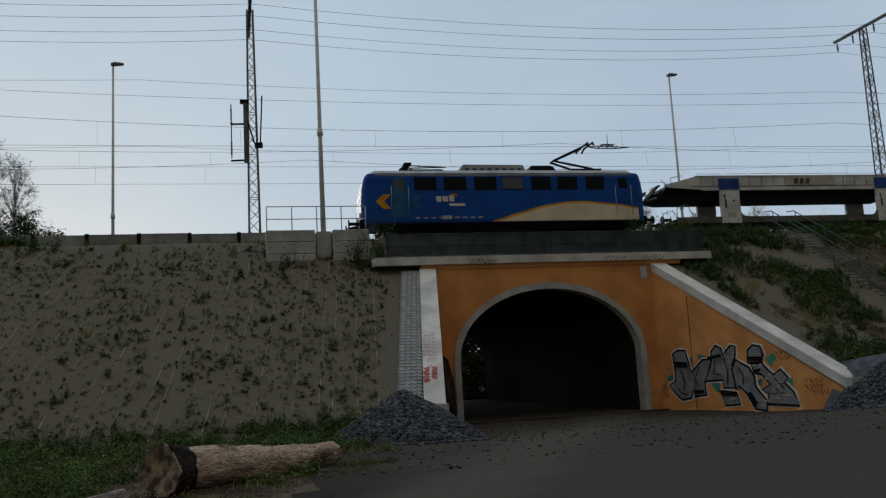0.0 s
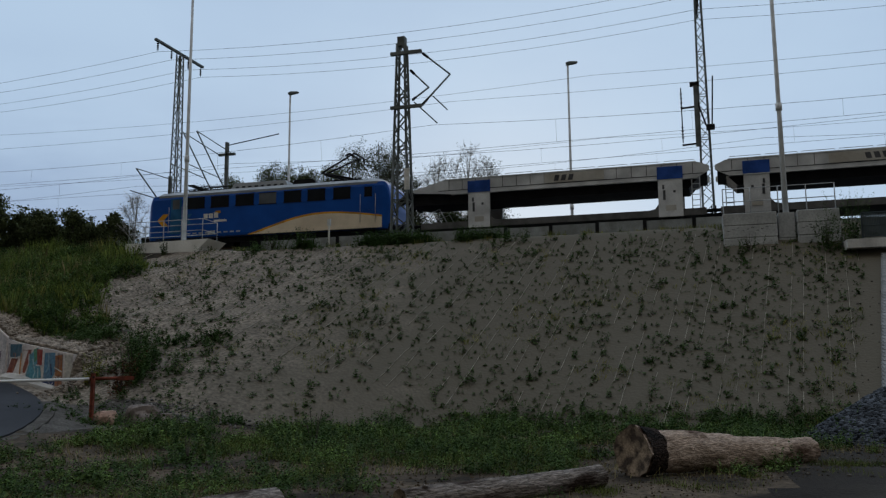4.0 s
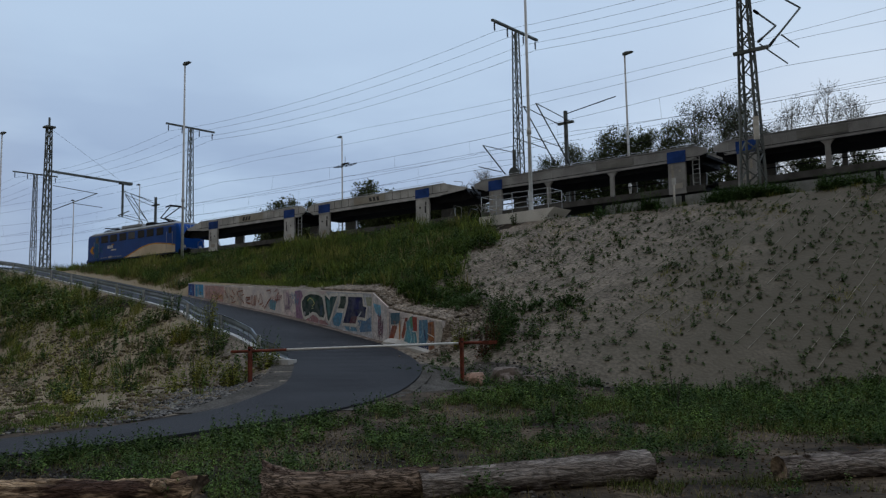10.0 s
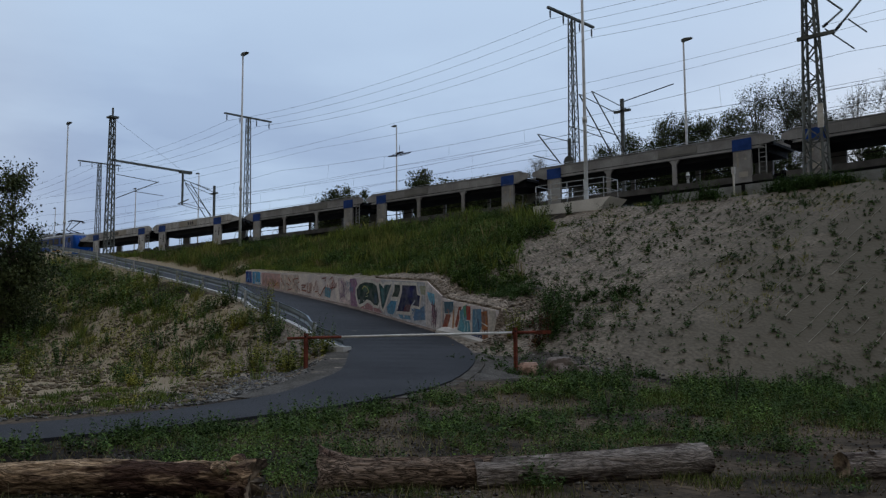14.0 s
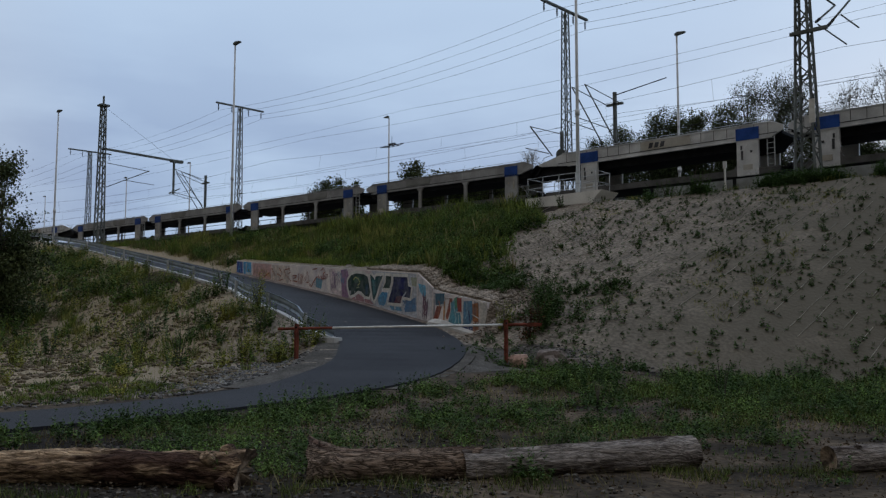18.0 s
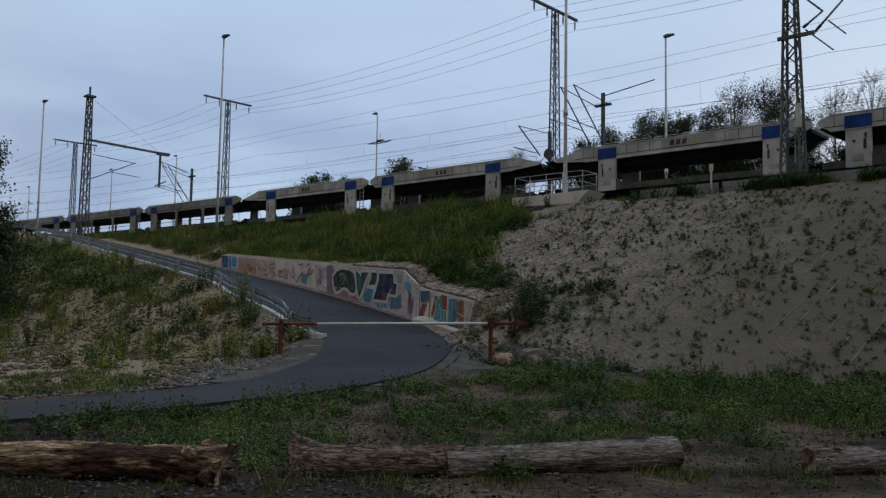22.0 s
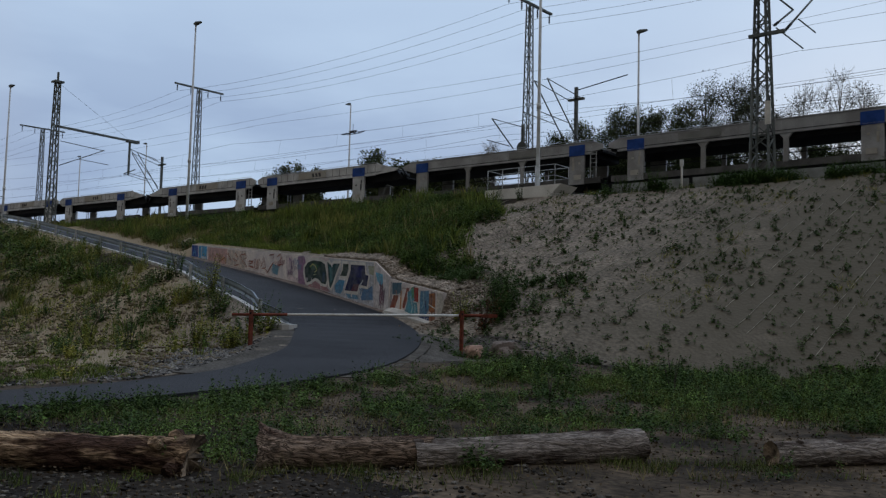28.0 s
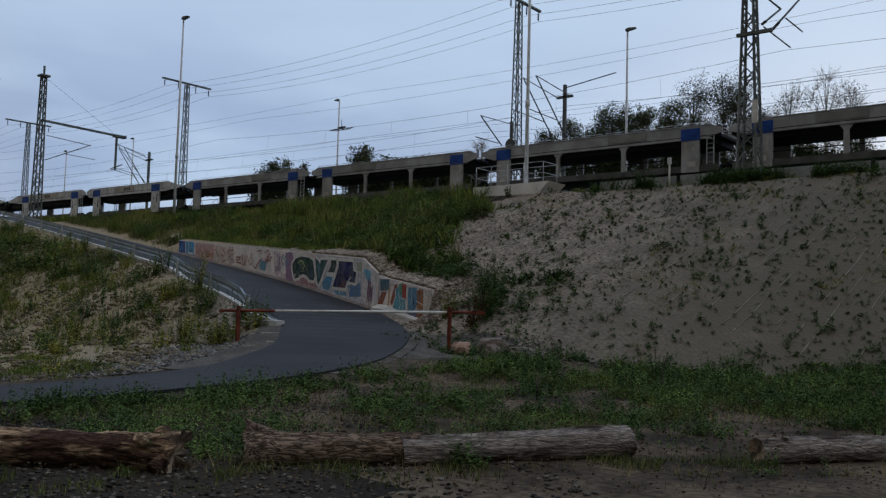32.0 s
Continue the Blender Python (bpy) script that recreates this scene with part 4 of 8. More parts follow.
# ---- tracks ----
def rails_line(off):
    return [Vector((x, track_y(x) + off, 0)) for x in np.arange(-140, 90, 4.0)]


for off in (0.0, 4.6):
    bm = bmesh.new()
    prev = None
    for p in rails_line(off):
        ring = [bm.verts.new((p.x, p.y + dy, z)) for dy, z in ((-3.1, 7.2), (-1.75, rail_z(p.x) - 0.22), (1.75, rail_z(p.x) - 0.22), (3.1, 7.2))]
        if prev:
            for k in range(3):
                bm.faces.new((prev[k], prev[k + 1], ring[k + 1], ring[k]))
        prev = ring
    tagged(link("track_bed", bm, BALLAST), "grey ballast track bed", "track bed", kind="structure")
    bm = bmesh.new()
    for x in np.arange(-110, 62, 0.65):
        y = track_y(x) + off
        quadbox(bm, (x - 0.12, y - 1.3, rail_z(x) - 0.3), (x + 0.12, y + 1.3, rail_z(x) - 0.165))
    tagged(link("sleepers", bm, SILLBROWN), "grimy brown sleepers", "sleepers", kind="stuff")
    for s in (-0.75, 0.75):
        bm = bmesh.new()
        line = [p + Vector((0, s, rail_z(p.x) - 0.085)) for p in rails_line(off)]
        for a, b in zip(line, line[1:]):
            bar(bm, a, b, 0.07, 0.16)
        tagged(link("rail", bm, RUSTRAIL), "steel running rail", "rail", "running rails", kind="structure")


# ---- lamps, masts and wires ----
def lamp_post(x, y, z, h, head=1):
    ob = base("lamp_post", pose(x, y, z), "tall galvanised lamp post with a flat lantern", "lamp post", "lamp posts along the line")
    part("pole", made(tube, [(0, 0, 0), (0, 0, h * 0.3), (0, 0, h)], 0.115, 10, 0.06), POLE, ob)
    part("collar", made(tube, [(0, 0, h * 0.3), (0, 0, h * 0.3 + 0.3)], 0.125, 10), POLE, ob)
    bm = bmesh.new()
    prism(bm, [(-0.1, h - 0.02), (0.55 * head, h + 0.06), (0.62 * head, h + 0.14), (0.1 * head, h + 0.2), (-0.12, h + 0.12)], -0.13, 0.13)
    part("lantern", bm, MASTSTEEL, ob, "grey flat lantern")
    part("foot", made(quadbox, (-0.2, -0.2, -0.3), (0.2, 0.2, 0.12)), CONCRETE, ob)


for x, y, h in ((3.82, 35.3, 14.4), (-23.94, 36.6, 14.2), (-53.0, 35.2, 14.6), (-78.6, 33.2, 13.4)):
    lamp_post(x, y, 7.8 if x == -23.94 else 7.45, h + (0.3 if x == -23.94 else 0))
for x, y, top in ((29.4, 50.4, 20.9), (-6.6, 51.8, 20.9), (-25.9, 51.8, 20.9), (-57.0, 55.0, 20.9), (-92.0, 55.0, 20.9), (-108.0, 55.0, 20.9), (-134.0, 55.0, 20.9)):
    lamp_post(x, y, 7.42, top - 7.42 - 0.15, 1 if x > -50 else -1)


def lattice(ob, h, w0, w1, bays, leg=0.09, brace=0.05):
    """Four legs and crossed braces of a lattice mast that narrows from w0 to w1."""
    def corner(k, z):
        w = (w0 + (w1 - w0) * z / h) / 2
        return Vector(((-w, -w, z), (w, -w, z), (w, w, z), (-w, w, z))[k])
    for k in range(4):
        part("leg", made(bar, corner(k, 0), corner(k, h), leg), MASTSTEEL, ob)
    for k in range(4):
        z, i = 0.0, 0
        step = h / bays
        while i < bays:
            a, b = (k, (k + 1) % 4) if i % 2 else ((k + 1) % 4, k)
            part("brace", made(bar, corner(a, z), corner(b, z + step), brace), MASTSTEEL, ob)
            if i % 4 == 0:
                part("strut", made(bar, corner(a, z), corner(b, z), brace), MASTSTEEL, ob)
            z += step
            i += 1


def insulator(parent, p, q, name="insulator"):
    bm = bmesh.new()
    p, q = Vector(p), Vector(q)
    tube(bm, [p, q], 0.03, 6)
    for i in range(4):
        c = p.lerp(q, 0.2 + 0.2 * i)
        d = (q - p).normalized() * 0.03
        tube(bm, [c - d, c + d], 0.075, 8)
    return part(name, bm, DARKSTEEL, parent)


ARMS = ((-2.8, 0.0), (-1.1, 0.0), (1.1, 0.0), (2.8, 0.0))
T_MASTS = ((46.5, 51.3), (1.5, 53.5), (-35.9, 53.4), (-79.8, 53.8), (-117.0, 54.0))
T_TOP = 25.4
for x, y in T_MASTS:
    ob = base("transmission_mast", pose(x, y, 7.42), "grey lattice mast with a crossarm and hanging insulators", "mast", "power line masts")
    h = T_TOP - 7.42
    lattice(ob, h, 0.74, 0.36, 26, 0.085, 0.04)
    part("crossarm", made(skewed, [(-0.1, -3.1, h - 0.05), (0.1, -3.1, h - 0.05), (0.1, -3.1, h + 0.12), (-0.1, -3.1, h + 0.12)], [(-0.1, 3.1, h + 0.03), (0.1, 3.1, h + 0.03), (0.1, 3.1, h + 0.2), (-0.1, 3.1, h + 0.2)]), MASTSTEEL, ob)
    for dy, _ in ARMS:
        insulator(ob, (0, dy, h - 0.05), (0, dy, h - 0.75))
    if x == 1.5:
        part("top_spike", made(bar, (0, 0, h), (-0.1, 0, h + 1.3), 0.1), MASTSTEEL, ob)
        gear = part("switch_column", made(quadbox, (-0.55, -0.55, 7.75), (-0.3, -0.3, 11.6)), MASTSTEEL, ob, "grey switch gear column")
        part("cap_plate", made(quadbox, (-0.75, -0.6, 11.6), (-0.2, -0.2, 11.8)), DARKSTEEL, gear)
        for z in (7.85, 10.2):
            part("gear_arm", made(bar, (-1.35, -0.45, z), (-0.3, -0.45, z + 0.05), 0.1), DARKSTEEL, gear)
        insulator(gear, (-1.3, -0.45, 8.1), (-1.3, -0.45, 9.2))
        insulator(gear, (-1.3, -0.45, 10.0), (-1.3, -0.45, 11.4))
        part("gear_rod", made(tube, [(-1.3, -0.45, 8.0), (-1.3, -0.45, 11.5)], 0.035, 6), DARKSTEEL, gear)
        part("gear_rod", made(tube, [(-0.35, -0.45, 10.6), (0.1, -0.5, 9.0), (0.3, -0.5, 8.9)], 0.06, 6), DARKSTEEL, gear)
        part("gear_rod", made(tube, [(0.45, -0.45, 8.9), (0.62, -0.45, 12.1)], 0.05, 6), DARKSTEEL, gear)
        part("gear_box", made(quadbox, (0.1, -0.65, 8.7), (0.6, -0.35, 9.0)), DARKSTEEL, gear)


def wire(name, pts, r, sag=0.0, label="thin dark overhead wire"):
    """A wire through supports, hanging between them."""
    line = []
    for a, b in zip(pts, pts[1:]):
        a, b = Vector(a), Vector(b)
        n = 10
        for k in range(n):
            t = k / n
            p = a.lerp(b, t)
            p.z -= 4 * sag * t * (1 - t) * min(1.0, (b - a).length / 45)
            line.append(p)
    line.append(Vector(pts[-1]))
    return tagged(link(name, made(tube, line, r * 0.75, 4), WIRE), label, "wire", "overhead wires")


far_l, far_r = (-165.0, 54.0), (95.0, 50.0)
for dy, _ in ARMS:
    wire("power_line", [(x, y + dy, T_TOP - 0.8) for x, y in (far_r, *T_MASTS, far_l)], 0.016, 1.0)


def contact(off, zc, zm, xs, sag):
    low = [(x, track_y(x) + off + (0.25 if i % 2 else -0.25), rail_z(x) + zc) for i, x in enumerate(xs)]
    high = [(x, track_y(x) + off, rail_z(x) + zm) for x in xs]
    wire("contact_wire", low, 0.012, 0.05)
    wire("messenger_wire", high, 0.013, sag)
    bm = bmesh.new()
    for a, b, c, d in zip(low, low[1:], high, high[1:]):
        for k in range(1, 7):
            t = k / 7
            p, q = Vector(a).lerp(Vector(b), t), Vector(c).lerp(Vector(d), t)
            q.z -= 4 * sag * t * (1 - t)
            tube(bm, [p, q], 0.006, 3)
    tagged(link("droppers", bm, WIRE), "thin droppers between the wires", "wire", kind="stuff")


contact(0.0, 5.45, 7.0, (95, 69, 36, -13.5, -62, -110, -150), 0.75)
contact(4.6, 5.45, 7.0, (95, 60, 20, -29, -78, -125, -150), 0.75)
contact(9.2, 5.5, 7.1, (95, 50, 5, -40, -90, -150), 0.75)
wire("feeder_wire", [(x, track_y(x) - 3.6 + 7.5, rail_z(x) + 9.6) for x in (95, 40, -13.5, -62, -120)], 0.012, 0.5)
wire("feeder_wire", [(x, track_y(x) + 5.5, rail_z(x) + 10.9) for x in (95, 40, -5, -50, -120)], 0.012, 0.5)
wire("feeder_wire", [(x, track_y(x) + 13, rail_z(x) + 9.0) for x in (95, 40, -5, -60, -120)], 0.012, 0.5)


def wire_gear(x, y, z):
    """A switch piece set into an overhead wire: two runners, spreaders and a short hanger."""
    ob = base("section_insulator", pose(x, y, z), "dark section insulator set into the overhead wire", "insulator", "section insulators")
    for dy in (-0.18, 0.18):
        part("runner", made(tube, [(-1.3, 0, 0), (-0.6, dy, -0.05), (0.6, dy, -0.05), (1.3, 0, 0)], 0.03, 5), DARKSTEEL, ob)
    for dx in (-0.5, 0.0, 0.5):
        part("spreader", made(bar, (dx, -0.22, 0.0), (dx, 0.22, 0.0), 0.05), DARKSTEEL, ob)
    part("hanger", made(tube, [(0, 0, 0), (0, 0, 0.7)], 0.02, 5), DARKSTEEL, ob)
    insulator(ob, (-0.45, 0, 0.12), (0.45, 0, 0.12))


wire_gear(-46.4, 45.1, 15.06)
wire_gear(21.0, 43.4, 13.72)


# the large mast before the near track
x, y = -13.75, 40.3
ob = base("catenary_mast", pose(x, y, 7.42), "grey lattice catenary mast with brackets over the track", "mast", "catenary masts")
h = 11.1
lattice(ob, h, 0.94, 0.4, 16, 0.1, 0.055)
part("head_plate", made(quadbox, (-0.2, -0.2, h - 0.1), (0.2, 0.2, h + 0.4)), MASTSTEEL, ob)
for z in (10.4, 7.5):
    part("crossarm", made(quadbox, (-0.48, -0.5, z), (1.2, -0.34, z + 0.16)), MASTSTEEL, ob)
for top, tip, foot in (((1.17, -0.3, 10.44), (1.96, 2.3, 10.09), (1.07, -0.1, 7.66)), ((0.44, 0.0, 9.69), (0.93, 1.7, 9.26), (0.57, 0.0, 8.06))):
    mid = tuple(p + (q - p) * 0.25 for p, q in zip(top, tip))
    insulator(ob, top, mid)
    insulator(ob, foot, tuple(p + (q - p) * 0.22 for p, q in zip(foot, tip)))
    part("top_strut", made(tube, [mid, tip], 0.045, 6), MASTSTEEL, ob)
    part("raked_strut", made(tube, [foot, tip], 0.05, 6), MASTSTEEL, ob)
for p, q in (((1.32, 1.2, 8.57), (1.62, 2.9, 8.32)), ((0.56, 0.3, 8.04), (1.15, 2.5, 7.5))):
    part("steady_arm", made(tube, [p, q], 0.035, 6), MASTSTEEL, ob)
part("sign_plate", made(quadbox, (0.35, -0.7, 3.2), (0.62, -0.66, 4.3)), WHITE, ob, "small white number plate")

# slim masts behind the train
for x, y, h in ((-29.0, 48.9, 9.4), (-78.0, 48.5, 9.4)):
    ob = base("catenary_mast", pose(x, y, 7.42), "slim steel catenary mast with double brackets", "mast", "catenary masts")
    part("column", made(quadbox, (-0.1, -0.1, 0), (0.1, 0.1, h)), MASTSTEEL, ob)
    part("crossbar", made(quadbox, (-0.6, -0.1, h - 0.9), (0.6, 0.1, h - 0.75)), MASTSTEEL, ob)
    part("crossbar", made(quadbox, (-0.6, -0.1, h - 4.3), (0.6, 0.1, h - 4.15)), MASTSTEEL, ob)
    for sx in (-0.5, 0.5):
        part("raked_strut", made(tube, [(sx, -0.1, h - 4.2), (sx - 1.3, -2.4, h + 0.2)], 0.045, 6), MASTSTEEL, ob)
        part("top_strut", made(tube, [(sx, -0.1, h - 0.85), (sx - 1.3, -2.4, h + 0.2)], 0.03, 6), MASTSTEEL, ob)
        part("steady_arm", made(tube, [(sx - 0.5, -0.9, h - 2.6), (sx - 1.7, -3.0, h - 2.0)], 0.03, 6), MASTSTEEL, ob)
    if x == -29.0:
        part("boom", made(tube, [(0.1, 0, h - 0.2), (3.4, 0.75, h + 0.5)], 0.035, 6), DARKSTEEL, ob)

# a further slim mast beyond the transmission mast
ob = base("catenary_mast", pose(-34.69, 51.00, 7.3), "slim steel catenary mast with a raked bracket", "mast", "catenary masts")
part("column", made(quadbox, (-0.1, -0.1, 0), (0.1, 0.1, 8.08)), MASTSTEEL, ob)
part("raked_strut", made(tube, [(-0.72, -0.2, 6.34), (-1.08, -2.4, 8.19)], 0.05, 6), MASTSTEEL, ob)
part("top_strut", made(tube, [(0, 0, 7.88), (-1.08, -2.4, 8.19)], 0.03, 6), MASTSTEEL, ob)
part("steady_arm", made(tube, [(-0.72, -0.6, 6.44), (-1.35, -2.6, 6.63)], 0.035, 6), MASTSTEEL, ob)
part("counterweight_wheel", made(tube, [(0.1, -0.35, 6.34), (0.1, -0.2, 6.34)], 0.4, 14), MASTSTEEL, ob)

# the mast with the long boom at the far bend
x, y = -75.5, 36.0
ob = base("catenary_mast", pose(x, y, 7.0), "tall lattice mast with a long boom over the tracks", "mast", "catenary masts")
lattice(ob, 14.4, 0.72, 0.36, 24, 0.1, 0.055)
part("head_plate", made(quadbox, (-0.42, -0.42, 14.4), (0.42, 0.42, 14.56)), MASTSTEEL, ob)
part("spike", made(quadbox, (-0.07, -0.07, 14.56), (0.07, 0.07, 15.4)), MASTSTEEL, ob)
part("boom", made(bar, (0, 0, 10.45), (0.1, 8.0, 10.3), 0.16, 0.2), MASTSTEEL, ob)
part("boom_head", made(quadbox, (-0.15, 7.0, 10.15), (0.35, 8.2, 10.4)), MASTSTEEL, ob)
part("drop_post", made(bar, (0.1, 7.3, 10.2), (0.1, 7.3, 7.0), 0.16), MASTSTEEL, ob)
part("drop_foot", made(bar, (0.1, 6.9, 7.05), (0.1, 8.0, 7.6), 0.1), MASTSTEEL, ob)
part("stay", made(tube, [(0.3, 0, 14.3), (0.1, 7.0, 10.5)], 0.012, 4), MASTSTEEL, ob)
part("bracket", made(tube, [(0.3, 0.4, 9.1), (0.9, 4.3, 8.75)], 0.035, 6), MASTSTEEL, ob)
part("bracket", made(tube, [(0.3, 0.4, 6.85), (0.9, 4.3, 8.8)], 0.045, 6), MASTSTEEL, ob)
part("steady_arm", made(tube, [(0.6, 2.0, 7.65), (0.9, 4.8, 7.5)], 0.03, 6), MASTSTEEL, ob)
part("bracket", made(tube, [(0.1, 7.4, 9.5), (0.1, 10.4, 8.9)], 0.03, 6), MASTSTEEL, ob)
part("bracket", made(tube, [(0.1, 7.4, 9.5), (0.1, 10.6, 6.2)], 0.03, 6), MASTSTEEL, ob)

# light fence beyond the tracks
ob = base("far_fence", pose(0, 0, 0), "pale tube fence beyond the tracks", "fence")
for i in range(27):
    x = -106 + i * 3.0
    part("post", made(quadbox, (x - 0.03, 56.47 - 0.4, 7.3), (x + 0.03, 56.53 - 0.4, 8.75)), STEEL, ob)
for z in (8.72, 8.3, 7.85):
    part("rail", made(tube, [(-106, 56.1, z), (-28, 56.1, z)], 0.025, 5), STEEL, ob)

# ---- stairs on the eastern bank ----
ob = base("bank_stairs", pose(27.2, 0, -0.12), "grey steel stairs with green handrails up the bank", "stairs")
n = 34
for i in range(n):
    y = 37.0 - i * 0.3
    z = 7.75 - i * 0.184
    part("step", made(quadbox, (-0.6, y - 0.3, z - 0.3), (0.6, y, z)), MASTSTEEL, ob, "grey steel step")
for sx in (-0.65, 0.65):
    part("stringer", made(skewed, [(sx - 0.03, 37.0, 7.5), (sx + 0.03, 37.0, 7.5), (sx + 0.03, 37.0, 7.85), (sx - 0.03, 37.0, 7.85)], [(sx - 0.03, 26.8, 1.2), (sx + 0.03, 26.8, 1.2), (sx + 0.03, 26.8, 1.55), (sx - 0.03, 26.8, 1.55)]), GREENRAIL, ob)
    for dz in (0.55, 1.05):
        part("handrail", made(tube, [(sx, 37.6, 7.8 + dz), (sx, 37.0, 7.75 + dz), (sx, 26.8, 1.5 + dz)], 0.024, 6), GREENRAIL, ob)
    for k in range(6):
        y = 36.9 - k * 2.0
        z = 7.7 - (37 - y) * 0.614
        part("post", made(tube, [(sx, y, z), (sx, y, z + 1.08)], 0.024, 6), GREENRAIL, ob)


# ---- mural wall beside the ramp ----
MURAL = ((-18.6, 22.7), (-20.9, 23.03), (-22.9, 23.7), (-29.0, 25.05), (-41.7, 28.15))
M_CUM = [0.0]
for a, b in zip(MURAL, MURAL[1:]):
    M_CUM.append(M_CUM[-1] + math.dist(a, b))
M_BASE = (1.0, 1.3, 1.57, 2.59, 4.28)


def on_mural(u, h, lift):
    """A place on the mural: u metres from its lower end, h above its foot."""
    i = max(k for k in range(4) if u >= M_CUM[k] or k == 0)
    s = (u - M_CUM[i]) / (M_CUM[i + 1] - M_CUM[i])
    (ax, ay), (bx, by) = MURAL[i], MURAL[i + 1]
    d = Vector((bx - ax, by - ay)).normalized()
    return (ax + (bx - ax) * s - d.y * lift, ay + (by - ay) * s + d.x * lift, M_BASE[i] + (M_BASE[i + 1] - M_BASE[i]) * s + h)


mural = base("mural_wall", pose(0, 0, 0), "pale concrete wall covered with bright graffiti beside the ramp", "wall", kind="structure")


def mural_piece(u0, u1, h0, h1, name="wall_section"):
    a = [on_mural(u0, -0.7, 0), on_mural(u0, -0.7, -0.35), on_mural(u0, h0, -0.35), on_mural(u0, h0, 0)]
    b = [on_mural(u1, -0.7, 0), on_mural(u1, -0.7, -0.35), on_mural(u1, h1, -0.35), on_mural(u1, h1, 0)]
    part(name, made(skewed, a, b), MURALWALL, mural)


top_u, top_h = (0.0, 3.16, 3.2, 4.43, 10.68, 23.9), (1.2, 1.33, 1.4, 1.85, 1.33, 0.74)
cuts = [0.0, 1.1, 2.32, 3.16]
for a, b in zip(cuts, cuts[1:]):
    mural_piece(a, b, float(np.interp(a, top_u, top_h)), float(np.interp(b, top_u, top_h)))
cuts = [3.2, 4.43, 6.5, 8.6, 10.68, 13.3, 15.9, 18.5, 21.1, 23.74]
for a, b in zip(cuts, cuts[1:]):
    mural_piece(a, b, float(np.interp(a, top_u, top_h)), float(np.interp(b - 0.001, top_u, top_h)))

PAINTS = {}


def paint(r, g, b):
    key = (r, g, b)
    if key not in PAINTS:
        PAINTS[key] = mat("spray_paint", (r, g, b), 0.65, scale=3.2, vary=0.25, tint=(r * 0.6 + 0.08, g * 0.6 + 0.085, b * 0.6 + 0.09), bump=0.08, fine=11.0)
    return PAINTS[key]


PATCHES = [
    ([(10.63, 1.25), (10.1, 1.34), (10.0, 0.9), (9.95, 0.4), (10.1, 0.1), (10.52, 0.06)], (0.3, 0.2, 0.34)),
    ([(9.79, 0.06), (9.9, 0.4), (8.92, 0.5), (8.06, 0.36), (7.9, 0.06)], (0.4, 0.22, 0.24)),
    ([(11.8, 1.2), (7.9, 1.52), (7.91, 0.1), (10.58, 0.08), (11.63, 0.16)], (0.68, 0.57, 0.57)),
    ([(7.9, 1.52), (4.5, 1.8), (4.43, 0.08), (7.9, 0.1)], (0.58, 0.6, 0.65)),
    ([(4.4, 1.8), (3.25, 1.38), (3.25, 0.06), (4.4, 0.08)], (0.66, 0.62, 0.62)),
    ([(4.29, 1.5), (3.7, 1.46), (3.53, 1.42), (3.6, 1.3), (3.66, 1.15), (3.95, 1.22), (4.21, 1.15)], (0.2, 0.5, 0.68)),
    ([(4.1, 1.66), (3.6, 1.5), (3.5, 1.44), (4.0, 1.54)], (0.42, 0.2, 0.24)),
    ([(4.9, 1.2), (4.5, 1.25), (4.55, 0.7), (4.9, 0.7)], (0.4, 0.32, 0.46)),
    ([(0.36, 1.16), (0.03, 1.16), (0.03, 0.02), (0.35, 0.02)], (0.6, 0.56, 0.5)),
    ([(23.7, 0.7), (22.79, 0.74), (22.72, 0.05), (23.7, 0.05)], (0.02, 0.07, 0.34)),
    ([(22.7, 0.74), (21.48, 0.8), (21.41, 0.05), (22.63, 0.05)], (0.1, 0.38, 0.66)),
    ([(21.26, 0.78), (18.59, 0.9), (18.65, 0.06), (21.2, 0.06)], (0.62, 0.4, 0.37)),
    ([(18.5, 0.88), (16.2, 1.0), (16.3, 0.06), (18.55, 0.06)], (0.68, 0.58, 0.5)),
    ([(13.2, 0.68), (12.48, 0.66), (12.6, 0.2), (13.1, 0.24)], (0.18, 0.36, 0.46)),
]
for k, (pts, c) in enumerate(PATCHES):
    part("graffiti_patch", flat_shape(pts, on_mural, 0.006 + 0.0015 * (k % 5)), paint(*c), mural)
BIG = [
    ([(9.99, 0.62), (9.99, 0.89), (9.7, 1.17), (9.21, 1.33), (8.54, 1.37), (8.16, 1.28), (8.02, 0.94), (7.93, 0.6), (8.06, 0.35), (8.44, 0.34), (8.72, 0.47), (9.01, 0.48), (9.34, 0.29), (9.68, 0.18), (9.83, 0.28)], (0.028, 0.06, 0.052)),
    ([(8.07, 1.36), (7.89, 1.4), (7.66, 1.3), (7.48, 1.42), (6.9, 1.5), (6.94, 1.38), (7.21, 0.97), (7.43, 0.55), (7.65, 0.24), (7.83, 0.38), (7.93, 0.72)], (0.03, 0.085, 0.09)),
    ([(6.77, 1.51), (6.3, 1.54), (6.25, 1.27), (6.42, 0.93), (6.99, 0.88), (6.81, 1.2)], (0.022, 0.05, 0.035)),
    ([(6.17, 1.55), (5.09, 1.66), (5.01, 1.29), (4.77, 1.25), (4.89, 0.75), (5.46, 0.74), (5.58, 0.44), (6.59, 0.34), (6.38, 0.89), (6.21, 1.27)], (0.02, 0.025, 0.085)),
]
